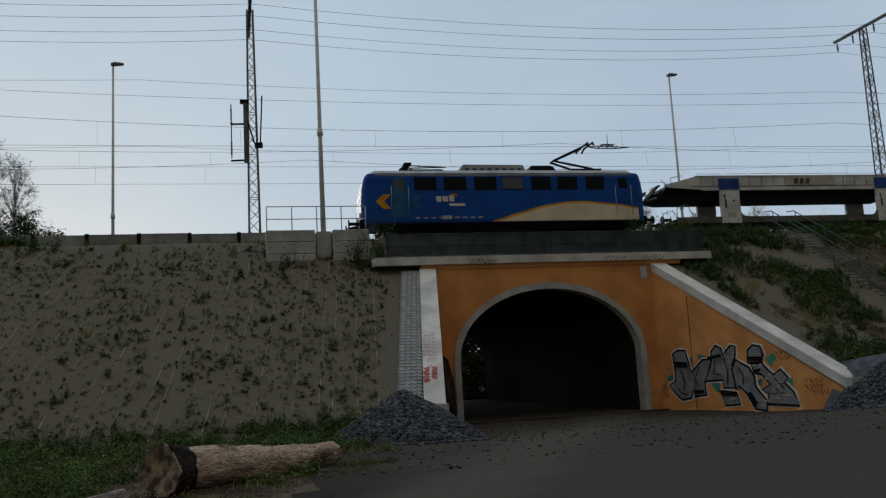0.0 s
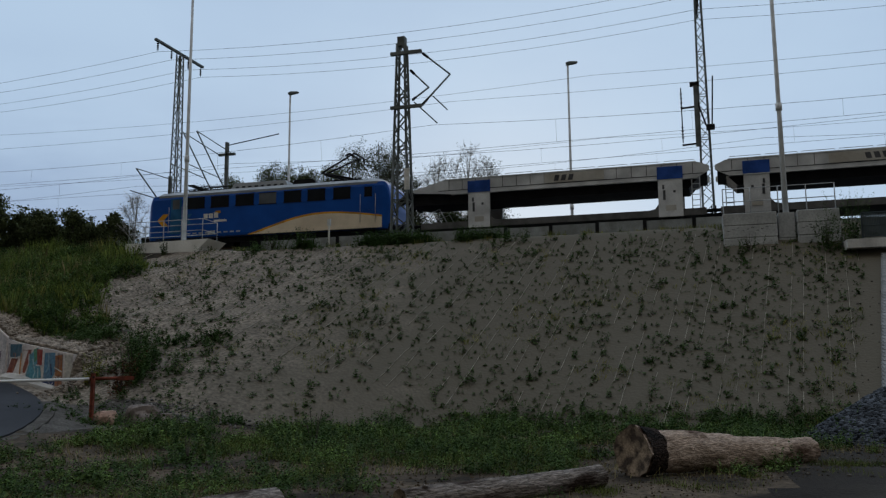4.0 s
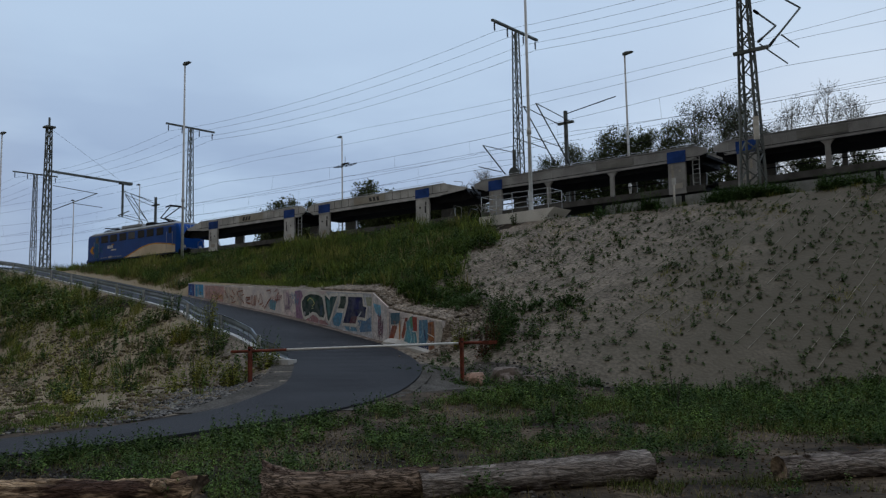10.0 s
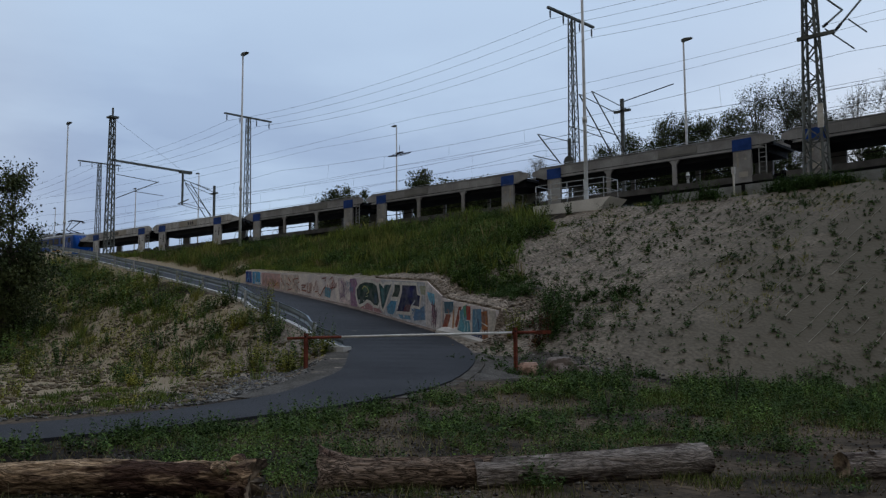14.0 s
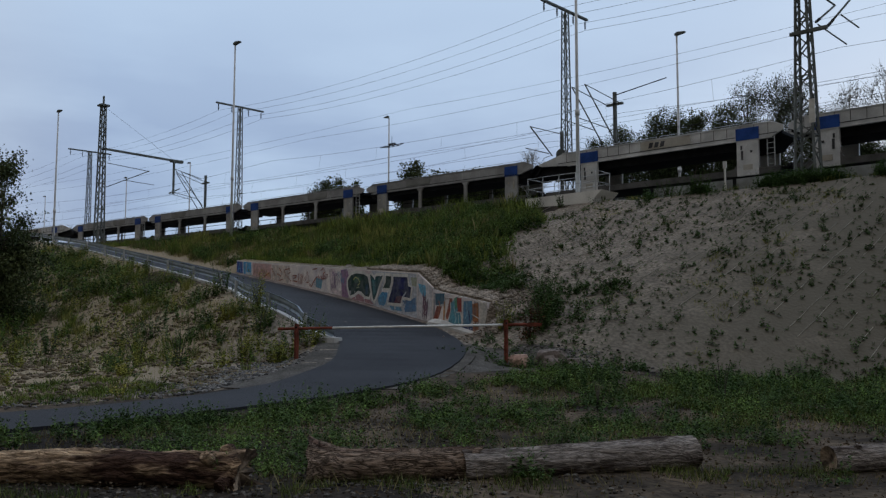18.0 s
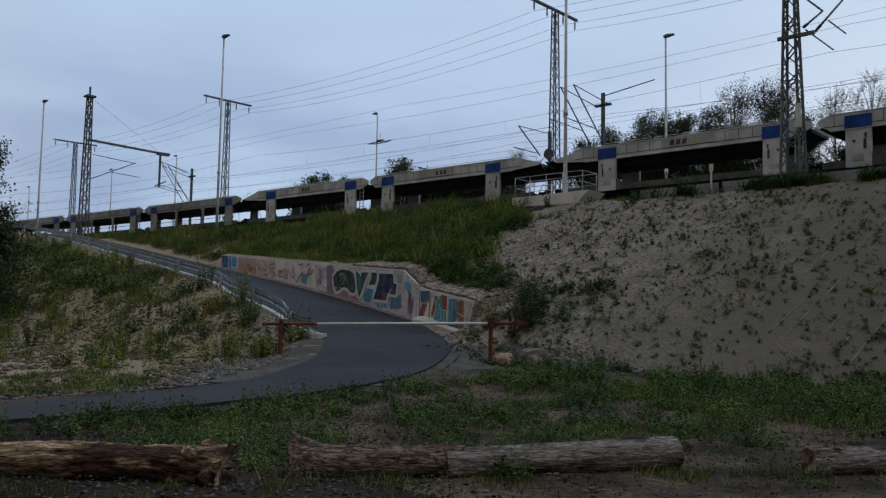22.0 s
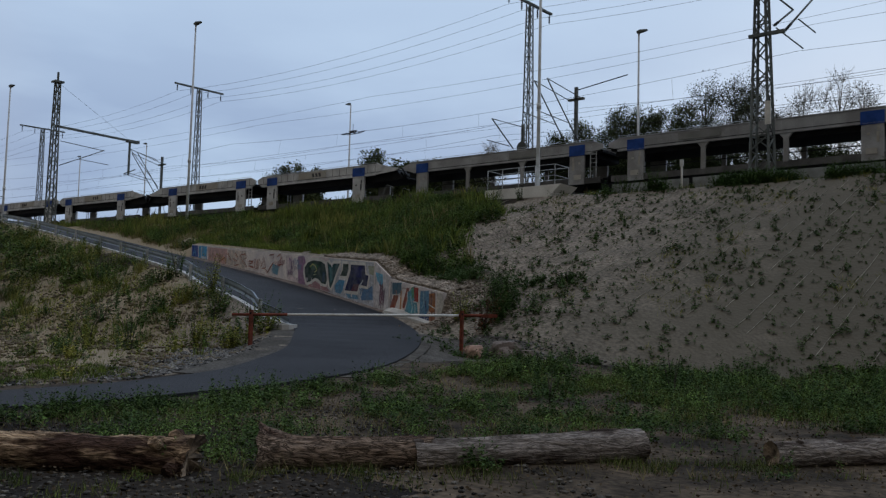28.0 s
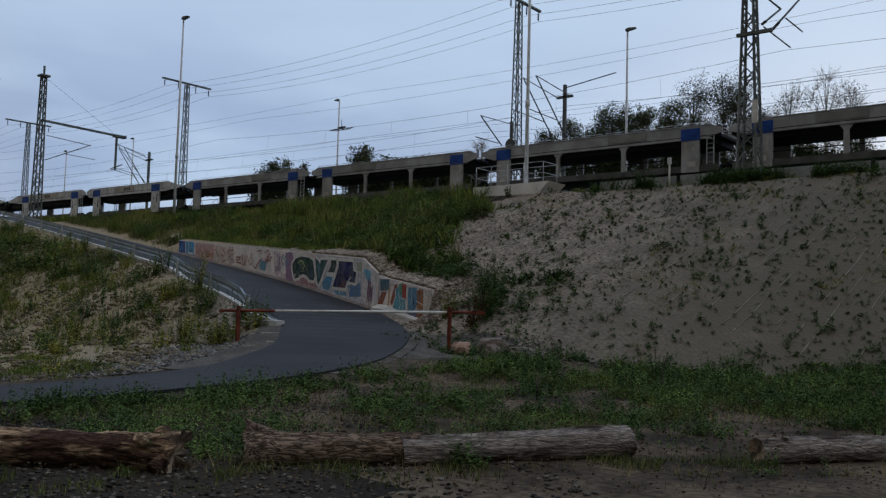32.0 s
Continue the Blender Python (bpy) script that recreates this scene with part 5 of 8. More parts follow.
for pts, c in (([(10.6, 1.2), (10.0, 1.3), (9.8, 0.9), (9.9, 0.1), (10.5, 0.08)], (0.34, 0.2, 0.32)), ([(9.6, 0.2), (9.0, 0.4), (8.5, 0.3), (8.0, 0.3), (7.7, 0.14), (9.6, 0.1)], (0.45, 0.25, 0.27)),
               ([(7.4, 0.45), (7.0, 0.8), (6.6, 0.78), (6.75, 0.35), (6.9, 0.2), (7.3, 0.2)], (0.1, 0.3, 0.5)), ([(6.5, 0.28), (5.6, 0.34), (5.5, 0.2), (6.3, 0.14)], (0.16, 0.34, 0.5)), ([(5.5, 0.7), (4.9, 0.7), (4.55, 0.9), (4.5, 0.35), (5.3, 0.2)], (0.12, 0.24, 0.42)),
               ([(4.9, 1.62), (4.45, 1.66), (4.5, 1.3), (4.8, 1.3)], (0.4, 0.42, 0.32)), ([(4.35, 1.45), (3.75, 1.42), (3.7, 1.1), (3.85, 0.95), (4.2, 1.15)], (0.16, 0.42, 0.6))):
    part("graffiti_patch", flat_shape(pts, on_mural, 0.014), paint(*c), mural)
for k, (pts, c) in enumerate(BIG):
    part("graffiti_letter", flat_shape(pts, on_mural, 0.017 + 0.002 * k), paint(*c), mural)
    stroke("graffiti_outline", pts, 0.125, on_mural, 0.03, WHITE, mural, True)
for pts, c in (([(9.5, 1.0), (9.1, 1.18), (8.7, 1.1), (8.9, 0.9), (9.3, 0.85)], (0.05, 0.13, 0.08)), ([(8.4, 0.9), (8.15, 0.9), (8.2, 0.5), (8.4, 0.45)], (0.04, 0.09, 0.14)), ([(7.85, 1.2), (7.6, 1.15), (7.55, 0.7), (7.7, 0.5)], (0.05, 0.2, 0.22)), ([(5.9, 0.75), (5.5, 0.8), (5.6, 0.5), (6.1, 0.45)], (0.12, 0.05, 0.07)),
               ([(5.9, 1.45), (5.3, 1.5), (5.3, 1.1), (5.8, 1.05)], (0.03, 0.035, 0.14)), ([(9.8, 0.45), (9.62, 0.45), (9.66, 0.28), (9.8, 0.3)], (0.4, 0.4, 0.42))):
    part("graffiti_patch", flat_shape(pts, on_mural, 0.025), paint(*c), mural)
for pts, w_, c in (([(9.45, 0.95), (9.25, 1.1), (9.0, 1.05), (8.85, 0.9), (9.0, 0.8)], 0.05, (0.5, 0.5, 0.2)), ([(9.1, 0.8), (8.9, 0.7), (9.15, 0.65)], 0.04, (0.4, 0.45, 0.3)), ([(9.3, 0.5), (9.25, 0.25), (9.2, 0.16)], 0.045, (0.75, 0.75, 0.75)), ([(8.5, 0.34), (8.45, 0.12)], 0.04, (0.75, 0.75, 0.75)),
                   ([(7.65, 1.35), (7.6, 1.2)], 0.08, (0.75, 0.75, 0.75)), ([(7.15, 1.5), (7.18, 1.38)], 0.08, (0.75, 0.75, 0.75)), ([(6.99, 0.88), (7.05, 0.8), (6.45, 0.84)], 0.08, (0.75, 0.75, 0.75)), ([(6.05, 0.32), (6.0, 0.22)], 0.07, (0.75, 0.75, 0.75)), ([(5.55, 0.42), (5.3, 0.4), (5.25, 0.62), (5.42, 0.7), (5.55, 0.58), (5.42, 0.48), (5.36, 0.58)], 0.045, (0.75, 0.75, 0.75)), ([(5.46, 0.74), (5.2, 1.0)], 0.06, (0.5, 0.55, 0.6))):
    stroke("graffiti_line", pts, w_, on_mural, 0.032, paint(*c), mural)
# thin outlined letters, loops and tags on the long pale stretch
LOOPS = [
    [(16.89, 0.73), (16.58, 0.33), (16.82, 0.77), (16.25, 0.87), (16.11, 0.68), (16.59, 0.53), (16.02, 0.24)],
    [(15.35, 0.58), (15.83, 0.56), (15.75, 0.32), (15.27, 0.3)],
    [(15.75, 0.43), (15.41, 0.49), (15.35, 0.63)],
    [(15.09, 0.74), (15.14, 0.26), (14.87, 0.26), (14.82, 0.73)],
    [(14.74, 0.24), (14.63, 0.77), (14.35, 0.44), (14.11, 0.9), (13.9, 0.4), (14.22, 0.37)],
    [(13.9, 0.35), (13.64, 0.21), (13.34, 0.53), (13.04, 0.75)],
    [(17.75, 0.49), (17.31, 0.41), (17.59, 0.15), (17.08, 0.25)],
    [(17.54, 0.8), (17.17, 0.59)],
    [(12.63, 1.07), (12.39, 1.2), (12.21, 1.05), (12.44, 0.88), (12.14, 0.75), (12.55, 0.68)],
    [(13.48, 1.06), (13.05, 1.12), (13.11, 0.95)],
    [(18.51, 0.72), (18.04, 0.35)],
    [(19.75, 0.5), (19.11, 0.31), (19.57, 0.15), (18.81, 0.46)],
]
for pts in LOOPS:
    stroke("graffiti_line", pts, 0.055, on_mural, 0.014, paint(0.3, 0.1, 0.06), mural)
    stroke("graffiti_line", [(a + 0.1, b - 0.04) for a, b in pts], 0.03, on_mural, 0.012, paint(0.5, 0.22, 0.12), mural)
for k, (u, h, w_, c) in enumerate(((12.6, 0.7, 0.5, (0.36, 0.08, 0.08)), (12.1, 0.85, 0.4, (0.3, 0.08, 0.1)), (11.2, 0.95, 0.5, (0.2, 0.1, 0.28)), (11.0, 0.7, 0.6, (0.2, 0.1, 0.28)), (11.3, 0.45, 0.5, (0.24, 0.12, 0.28)), (13.0, 0.35, 0.5, (0.15, 0.35, 0.48)), (10.7, 1.0, 0.35, (0.16, 0.3, 0.5)), (10.5, 0.8, 0.3, (0.16, 0.3, 0.5)), (20.6, 0.35, 0.8, (0.5, 0.24, 0.1)), (19.6, 0.45, 0.7, (0.5, 0.3, 0.1)), (18.9, 0.3, 0.5, (0.6, 0.4, 0.12)))):
    stroke("graffiti_tag", scrawl(u + w_ / 2, u - w_ / 2, h - 0.12, h + 0.14, 9, 110 + k), 0.05, on_mural, 0.015, paint(*c), mural)
for pts in ([(23.5, 0.1), (23.25, 0.6), (23.0, 0.1)], [(23.4, 0.3), (23.1, 0.32)]):
    stroke("graffiti_line", pts, 0.1, on_mural, 0.016, paint(0.1, 0.3, 0.65), mural)
stroke("graffiti_line", [(22.2, 0.7), (22.2, 0.15), (21.5, 0.15)], 0.16, on_mural, 0.016, paint(0.55, 0.65, 0.72), mural)
stroke("graffiti_line", scrawl(3.55, 3.95, 0.25, 1.0, 11, 130), 0.05, on_mural, 0.018, paint(0.16, 0.07, 0.14), mural)
stroke("graffiti_line", [(4.0, 1.0), (3.7, 0.95), (3.95, 0.8), (3.7, 0.72), (3.95, 0.6), (3.72, 0.5), (3.9, 0.36), (3.7, 0.3)], 0.05, on_mural, 0.02, paint(0.2, 0.05, 0.08), mural)
# red, blue and turquoise shapes on the lowest panel, with a bare pale end
for k, (pts, c) in enumerate((
        ([(3.1, 1.22), (0.45, 1.16), (0.45, 0.05), (3.12, 0.2)], (0.38, 0.34, 0.35)),
        ([(3.13, 0.25), (2.74, 0.94), (2.26, 1.08), (1.84, 1.14), (1.92, 0.72), (2.1, 0.37)], (0.3, 0.085, 0.05)),
        ([(2.97, 1.2), (2.27, 1.27), (2.25, 0.88), (2.5, 0.8), (2.95, 0.75)], (0.05, 0.13, 0.19)),
        ([(1.93, 0.96), (1.54, 1.24), (1.42, 0.69), (1.34, 0.3), (2.09, 0.17), (1.92, 0.68)], (0.13, 0.36, 0.46)),
        ([(1.75, 1.15), (1.58, 1.22), (1.5, 0.9), (1.68, 0.75)], (0.12, 0.3, 0.2)),
        ([(1.59, 1.19), (1.32, 1.2), (1.33, 0.7), (1.54, 0.67)], (0.33, 0.06, 0.045)),
        ([(1.22, 1.11), (0.77, 1.17), (0.74, 0.58), (0.88, 0.33), (1.28, 0.27)], (0.12, 0.27, 0.42)),
        ([(1.28, 0.29), (0.73, 0.37), (0.75, 0.04), (1.33, 0.08)], (0.04, 0.06, 0.15)),
        ([(0.76, 1.07), (0.45, 1.13), (0.42, 0.02), (0.72, 0.02)], (0.36, 0.15, 0.06)))):
    part("graffiti_patch", flat_shape(pts, on_mural, 0.013 + 0.0012 * k), paint(*c), mural)
for k, (pts, w_, c) in enumerate((
        ([(2.99, 1.18), (2.98, 0.76), (2.55, 0.8), (2.25, 0.9), (2.26, 1.24)], 0.05, (0.66, 0.64, 0.62)), ([(2.28, 0.98), (2.32, 0.3)], 0.06, (0.6, 0.28, 0.08)), ([(2.6, 0.95), (2.72, 0.35)], 0.04, (0.5, 0.2, 0.1)),
        ([(1.93, 1.0), (1.92, 0.7), (2.1, 0.2)], 0.04, (0.7, 0.7, 0.7)), ([(1.6, 0.68), (1.3, 0.68), (1.3, 1.18)], 0.05, (0.72, 0.72, 0.72)), ([(1.75, 0.85), (1.62, 0.45), (1.7, 0.25)], 0.05, (0.4, 0.6, 0.66)), ([(1.5, 0.6), (1.48, 0.25)], 0.04, (0.5, 0.68, 0.72)),
        ([(1.05, 1.12), (1.02, 0.7), (1.12, 0.5)], 0.05, (0.28, 0.45, 0.56)), ([(0.95, 0.8), (0.88, 0.45)], 0.05, (0.04, 0.06, 0.16)), ([(0.78, 0.7), (0.42, 0.6)], 0.04, (0.72, 0.7, 0.66)), ([(0.75, 0.45), (0.6, 0.4), (0.45, 0.45)], 0.035, (0.72, 0.7, 0.66)), ([(0.62, 1.05), (0.6, 0.7)], 0.05, (0.18, 0.06, 0.04)), ([(0.58, 0.5), (0.6, 0.1)], 0.05, (0.2, 0.07, 0.04)),
        ([(1.25, 1.14), (1.24, 0.3)], 0.035, (0.68, 0.66, 0.64)), ([(1.0, 0.25), (0.9, 0.12), (0.8, 0.22)], 0.04, (0.5, 0.5, 0.55)))):
    stroke("graffiti_line", pts, w_, on_mural, 0.026 + 0.0004 * k, paint(*c), mural)
# low concrete footing before the wall
bm = bmesh.new()
prev = None
for u, h in ((0.55, -0.12), (0.64, 0.12), (1.56, 0.2), (2.25, 0.3), (2.9, 0.28), (3.2, 0.2), (3.4, -0.1)):
    ring = [bm.verts.new(on_mural(u, -0.5, 0.006)), bm.verts.new(on_mural(u, -0.5, 0.26)), bm.verts.new(on_mural(u, h * 0.55, 0.24)), bm.verts.new(on_mural(u, h, 0.1)), bm.verts.new(on_mural(u, h, 0.006))]
    if prev:
        for k in range(5):
            bm.faces.new((prev[k], prev[(k + 1) % 5], ring[(k + 1) % 5], ring[k]))
    prev = ring
part("footing", bm, COPING, mural, "pale worn concrete footing")
bm = bmesh.new()
prev = None
for u in np.linspace(3.42, 23.6, 40):
    ring = [bm.verts.new(on_mural(u, *q)) for q in ((-0.4, 0.006), (-0.4, 0.34), (0.0, 0.34), (0.09, 0.006))]
    if prev:
        for k in range(4):
            bm.faces.new((prev[k], prev[(k + 1) % 4], ring[(k + 1) % 4], ring[k]))
    prev = ring
part("gutter", bm, GREYROCK, mural, "damp dark gutter strip along the wall's foot")
# earth filled up behind the wall
bm = bmesh.new()
prev = None
for k in range(60):
    u = 0.02 + 23.6 * k / 59
    x_, y_, z_ = on_mural(u, float(np.interp(u, top_u, top_h)) + 0.004, -0.05)
    q = on_mural(u, 0, -1.7)
    row = [bm.verts.new((x_, y_, z_)), bm.verts.new((x_ * 0.6 + q[0] * 0.4, y_ * 0.6 + q[1] * 0.4, z_ * 0.6 + (ground_z(q[0], q[1]) + 0.06) * 0.4 + 0.05)), bm.verts.new((q[0], q[1], ground_z(q[0], q[1]) + 0.03))]
    if prev:
        for i in range(2):
            bm.faces.new((prev[i], prev[i + 1], row[i + 1], row[i]))
    prev = row
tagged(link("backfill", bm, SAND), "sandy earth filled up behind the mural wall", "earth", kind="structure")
# ---- ramp edge: kerb and crash barrier ----
def valley_line(pts, o):
    """A line along the valley side of the way, o outside the asphalt's edge."""
    out = []
    for i, p in enumerate(pts):
        t = pts[min(i + 1, len(pts) - 1)] - pts[max(i - 1, 0)]
        t.z = 0
        t.normalize()
        out.append(p - Vector((t.y, -t.x, 0)) * (HALF + o + float(bulge(p.x))))
    return out


ramp = [p for p in way if p.x < -19.0 and p.x > -100]
kerb = base("kerb", pose(0, 0, 0), "pale concrete kerb along the ramp", "kerb", kind="structure")
line = valley_line(ramp, 0.12)
for i in range(0, min(len(line) - 3, 75), 3):
    bm = bmesh.new()
    seg = line[i:i + 4]
    ribbon(bm, seg, lambda p: -0.1, lambda p: 0.1, 0.1, 0.3)
    part("kerbstone", bm, COPING, kerb)
head = line[0]
part("kerb_end", made(prism, [(head.x + 0.42 * math.cos(a) - 0.12, head.y - 0.1 + 0.4 * math.sin(a)) for a in (-1.9, -1.4, -0.9, -0.4, 0.1, 0.6)] + [(head.x - 0.2, head.y + 0.3), (head.x - 0.4, head.y - 0.2)], head.z - 0.3, head.z + 0.1, "z"), COPING, kerb, "pale rounded kerb end")

guard = base("crash_barrier", pose(0, 0, 0), "galvanised steel crash barrier along the ramp", "crash barrier")
line = valley_line(ramp, 0.2)
bm = bmesh.new()
prev = None
for i, p in enumerate(line):
    t = line[min(i + 1, len(line) - 1)] - line[max(i - 1, 0)]
    t.z = 0
    t.normalize()
    r = Vector((t.y, -t.x, 0))
    dip = 0.25 * max(0, 1 - i / 4)
    prof = ((0.0, 0.38), (0.07, 0.41), (0.07, 0.49), (0.04, 0.53), (0.07, 0.57), (0.07, 0.65), (0.0, 0.68), (-0.012, 0.68), (0.055, 0.63), (0.025, 0.53), (0.055, 0.43), (-0.012, 0.38))
    ring = [bm.verts.new(p + r * o + Vector((0, 0, z - dip))) for o, z in prof]
    if prev:
        for k in range(len(prof)):
            bm.faces.new((prev[k], prev[(k + 1) % len(prof)], ring[(k + 1) % len(prof)], ring[k]))
    prev = ring
part("beam", bm, GALV, guard)
run, due = 0.0, 1.2
for i in range(1, len(line) - 1):
    run += (line[i] - line[i - 1]).length
    if run < due:
        continue
    due += 4.0
    t = line[i + 1] - line[i - 1]
    p = line[i] + Vector((t.y, -t.x, 0)).normalized() * -0.07
    part("post", made(bar, p + Vector((0, 0, -0.5)), p + Vector((0, 0, 0.67)), 0.1, 0.08), STEEL, guard)

# ---- barrier pole across the way ----
gate = base("barrier_gate", pose(0, 0, 0), "rusty red barrier with a white pole across the ramp", "barrier")
L0, R0 = Vector((-19.55, 15.3, 0)), Vector((-15.2, 19.38, 0))
along_gate = (R0 - L0).normalized()
side_gate = Vector((-along_gate.y, along_gate.x, 0))
for p, zt in ((L0, 1.38), (R0, 1.5)):
    zg = 0.1
    for s in (-0.075, 0.075):
        part("post", made(bar, p + side_gate * s + Vector((0, 0, zg)), p + side_gate * s + Vector((0, 0, zt + 0.1)), 0.075), RUST, gate)
    part("pin", made(tube, [p - side_gate * 0.15 + Vector((0, 0, zt)), p + side_gate * 0.15 + Vector((0, 0, zt))], 0.03, 8), DARKSTEEL, gate)


def on_gate(s, dz=0.0):
    return L0 + (R0 - L0) * s + Vector((0, 0, 1.345 + 0.115 * s + dz))


part("pole", made(tube, [on_gate(0.17), on_gate(0.985)], 0.036, 8), WHITE, gate, "white middle of the pole")
part("pole_end", made(tube, [on_gate(-0.09), on_gate(0.17)], 0.04, 8), RUST, gate)
part("pole_end", made(tube, [on_gate(0.985), on_gate(1.14)], 0.042, 8), RUST, gate)
part("counterweight", made(bar, on_gate(1.1, -0.01), on_gate(1.17, -0.01), 0.1), RUST, gate)


# ---- boulders, gravel ----
def stone(bm, c, r, rnd, flat=0.75, n=6):
    """A rough stone: two rings and two poles, jittered."""
    rot = rnd.random() * 6.28
    top = bm.verts.new((c[0], c[1], c[2] + r * flat))
    bot = bm.verts.new((c[0], c[1], c[2] - r * flat))
    rings = []
    for z in (0.38, -0.38):
        rings.append([bm.verts.new((c[0] + r * rnd.uniform(0.75, 1.1) * math.cos(rot + 6.283 * k / n), c[1] + r * rnd.uniform(0.75, 1.1) * math.sin(rot + 6.283 * k / n), c[2] + z * r * flat * rnd.uniform(0.8, 1.25))) for k in range(n)])
    for k in range(n):
        j = (k + 1) % n
        bm.faces.new((top, rings[0][k], rings[0][j]))
        bm.faces.new((rings[0][k], rings[1][k], rings[1][j], rings[0][j]))
        bm.faces.new((rings[1][j], rings[1][k], bot))


def ground_at(xs, ys):
    xs, ys = np.asarray(xs, float), np.asarray(ys, float)
    i = np.clip(np.searchsorted(gx, xs) - 1, 0, len(gx) - 2)
    j = np.clip(np.searchsorted(gy, ys) - 1, 0, len(gy) - 2)
    fx, fy = (xs - gx[i]) / (gx[i + 1] - gx[i]), (ys - gy[j]) / (gy[j + 1] - gy[j])
    return (GZ[j, i] * (1 - fx) + GZ[j, i + 1] * fx) * (1 - fy) + (GZ[j + 1, i] * (1 - fx) + GZ[j + 1, i + 1] * fx) * fy


def one_z(x, y):
    return float(ground_at([x], [y])[0])


rnd = random.Random(3)
for x, y, r, m, label in ((-14.72, 19.35, 0.28, REDROCK, "reddish boulder beside the barrier"), (-13.85, 19.6, 0.38, GREYROCK, "grey boulder beside the barrier"), (-13.35, 20.0, 0.2, GREYROCK, "grey boulder beside the barrier")):
    bm = bmesh.new()
    bmesh.ops.create_icosphere(bm, subdivisions=3, radius=r)
    for v in bm.verts:
        d = v.co.normalized()
        k = 1 + 0.4 * noise.noise(d * 1.6 + Vector((x, y, 0))) + 0.2 * abs(noise.noise(d * 3 + Vector((y, x, 0))))
        v.co = Vector((v.co.x * 1.05 * k, v.co.y * 0.95 * k, max(-0.55, min(0.78, v.co.z / r * 0.95 * k)) * r))
    ob = tagged(link("boulder", bm, m), label, "boulder", "boulders at the barrier")
    ob.location = (x, y, one_z(x, y) + r * 0.52)


def heap(x, y, rx, ry, h, n, label, m=GRAVEL, size=1.0):
    z0 = min(one_z(x + dx, y + dy) for dx in (-rx, 0, rx) for dy in (-ry, 0)) - 0.05
    ob = base("gravel_heap", pose(x, y, 0), label, "gravel heap", "gravel heaps")
    rnd = random.Random(int(x * 10))

    def surf(a, f):
        wob = 1 + 0.12 * noise.noise((math.cos(a) * 1.5, math.sin(a) * 1.5, x))
        px, py = rx * f * wob * math.cos(a), ry * f * wob * math.sin(a)
        return px, py, max(z0, one_z(x + px, y + py)) + h * max(1 - f, 0.0) ** 0.85 * (1 + 0.1 * noise.noise((px, py, 1))) * (1 if f < 1 else 0)
    bm = bmesh.new()
    rings = [[bm.verts.new(surf(2 * math.pi * k / 28, f)) for k in range(28)] for f in (0.02, 0.2, 0.4, 0.6, 0.8, 1.02)]
    bm.faces.new(rings[0])
    for a, b in zip(rings, rings[1:]):
        for k in range(28):
            bm.faces.new((a[k], b[k], b[(k + 1) % 28], a[(k + 1) % 28]))
    part("core", bm, m, ob)
    bm = bmesh.new()
    for i in range(n):
        a, f = rnd.uniform(2.6, 6.9), math.sqrt(rnd.random()) * 1.06
        px, py, pz = surf(a, f)
        stone(bm, (px, py, pz + 0.01), rnd.uniform(0.035, 0.085) * size, rnd, 0.7, 5)
    tagged(part("gravel", bm, m, ob), kind="stuff")


heap(4.25, 21.7, 1.9, 2.2, 1.3, 5200, "heap of blue-grey track gravel at the wing wall")
heap(21.5, 23.8, 2.9, 2.4, 1.75, 3600, "heap of dark track gravel beside the wing wall")


def wall_end_slope(u, back):
    """The steep rubble face that falls away from the end of the mural wall."""
    x, y, _ = on_mural(u, 0, -back)
    top = 2.2 + 0.1 * back + 0.07 * noise.noise((u * 4, back * 4, 2)) - max(0, -0.12 - u) * 1.15 - max(0, 0.1 - back) * 3.4
    return x, y, max(top, one_z(x, y) - 0.04), top > one_z(x, y)


end_heap = base("rubble_heap", pose(0, 0, 0), "tan rubble heaped against the end of the mural wall", "rubble heap")
bm = bmesh.new()
grid = [[bm.verts.new(wall_end_slope(0.0 - 0.14 * i, -0.5 + 0.16 * j)[:3]) for j in range(18)] for i in range(14)]
for a, b in zip(grid, grid[1:]):
    for j in range(17):
        bm.faces.new((a[j], b[j], b[j + 1], a[j + 1]))
part("core", bm, RUBBLE, end_heap)
rnd = random.Random(77)
bm = bmesh.new()
for i in range(2600):
    u, back = -rnd.uniform(0.03, 1.8), rnd.uniform(-0.45, 2.1)
    x, y, z, on = wall_end_slope(u, back)
    if on:
        stone(bm, (x, y, z + 0.01), rnd.uniform(0.025, 0.075), rnd, 0.7, 5)
tagged(part("gravel", bm, RUBBLE, end_heap), kind="stuff")


def scatter_stones(label, spots, r0, r1, m, seed, lift=0.0):
    rnd = random.Random(seed)
    bm = bmesh.new()
    zs = ground_at([p[0] for p in spots], [p[1] for p in spots])
    for (x, y), z in zip(spots, zs):
        r = rnd.uniform(r0, r1)
        stone(bm, (x, y, float(z) + r * 0.3 + lift), r, rnd, 0.65, 5)
    tagged(link("loose_stones", bm, m), label, "stones", kind="stuff")


rnd = random.Random(21)
spots = []
for p in [q for q in way if 6 < q.y < 16]:
    for k in range(75 if p.y > 9 else 55):
        o = way_half(p) + 1.0 + abs(rnd.gauss(0.5, 0.8))
        spots.append((p.x - o + rnd.uniform(-0.2, 0.2) - (1.0 if p.y > 13 else 0), p.y + rnd.uniform(-0.4, 0.4)))
for k in range(750):
    spots.append((-13.6 + rnd.gauss(0, 0.9), 20.3 + rnd.gauss(0, 0.45)))
scatter_stones("pale grey gravel strip beside the asphalt", spots, 0.02, 0.055, GRAVELPALE, 4)
spots = [(-17.95 + rnd.gauss(0, 0.35), 22.9 + rnd.gauss(0, 0.8)) for k in range(900)]
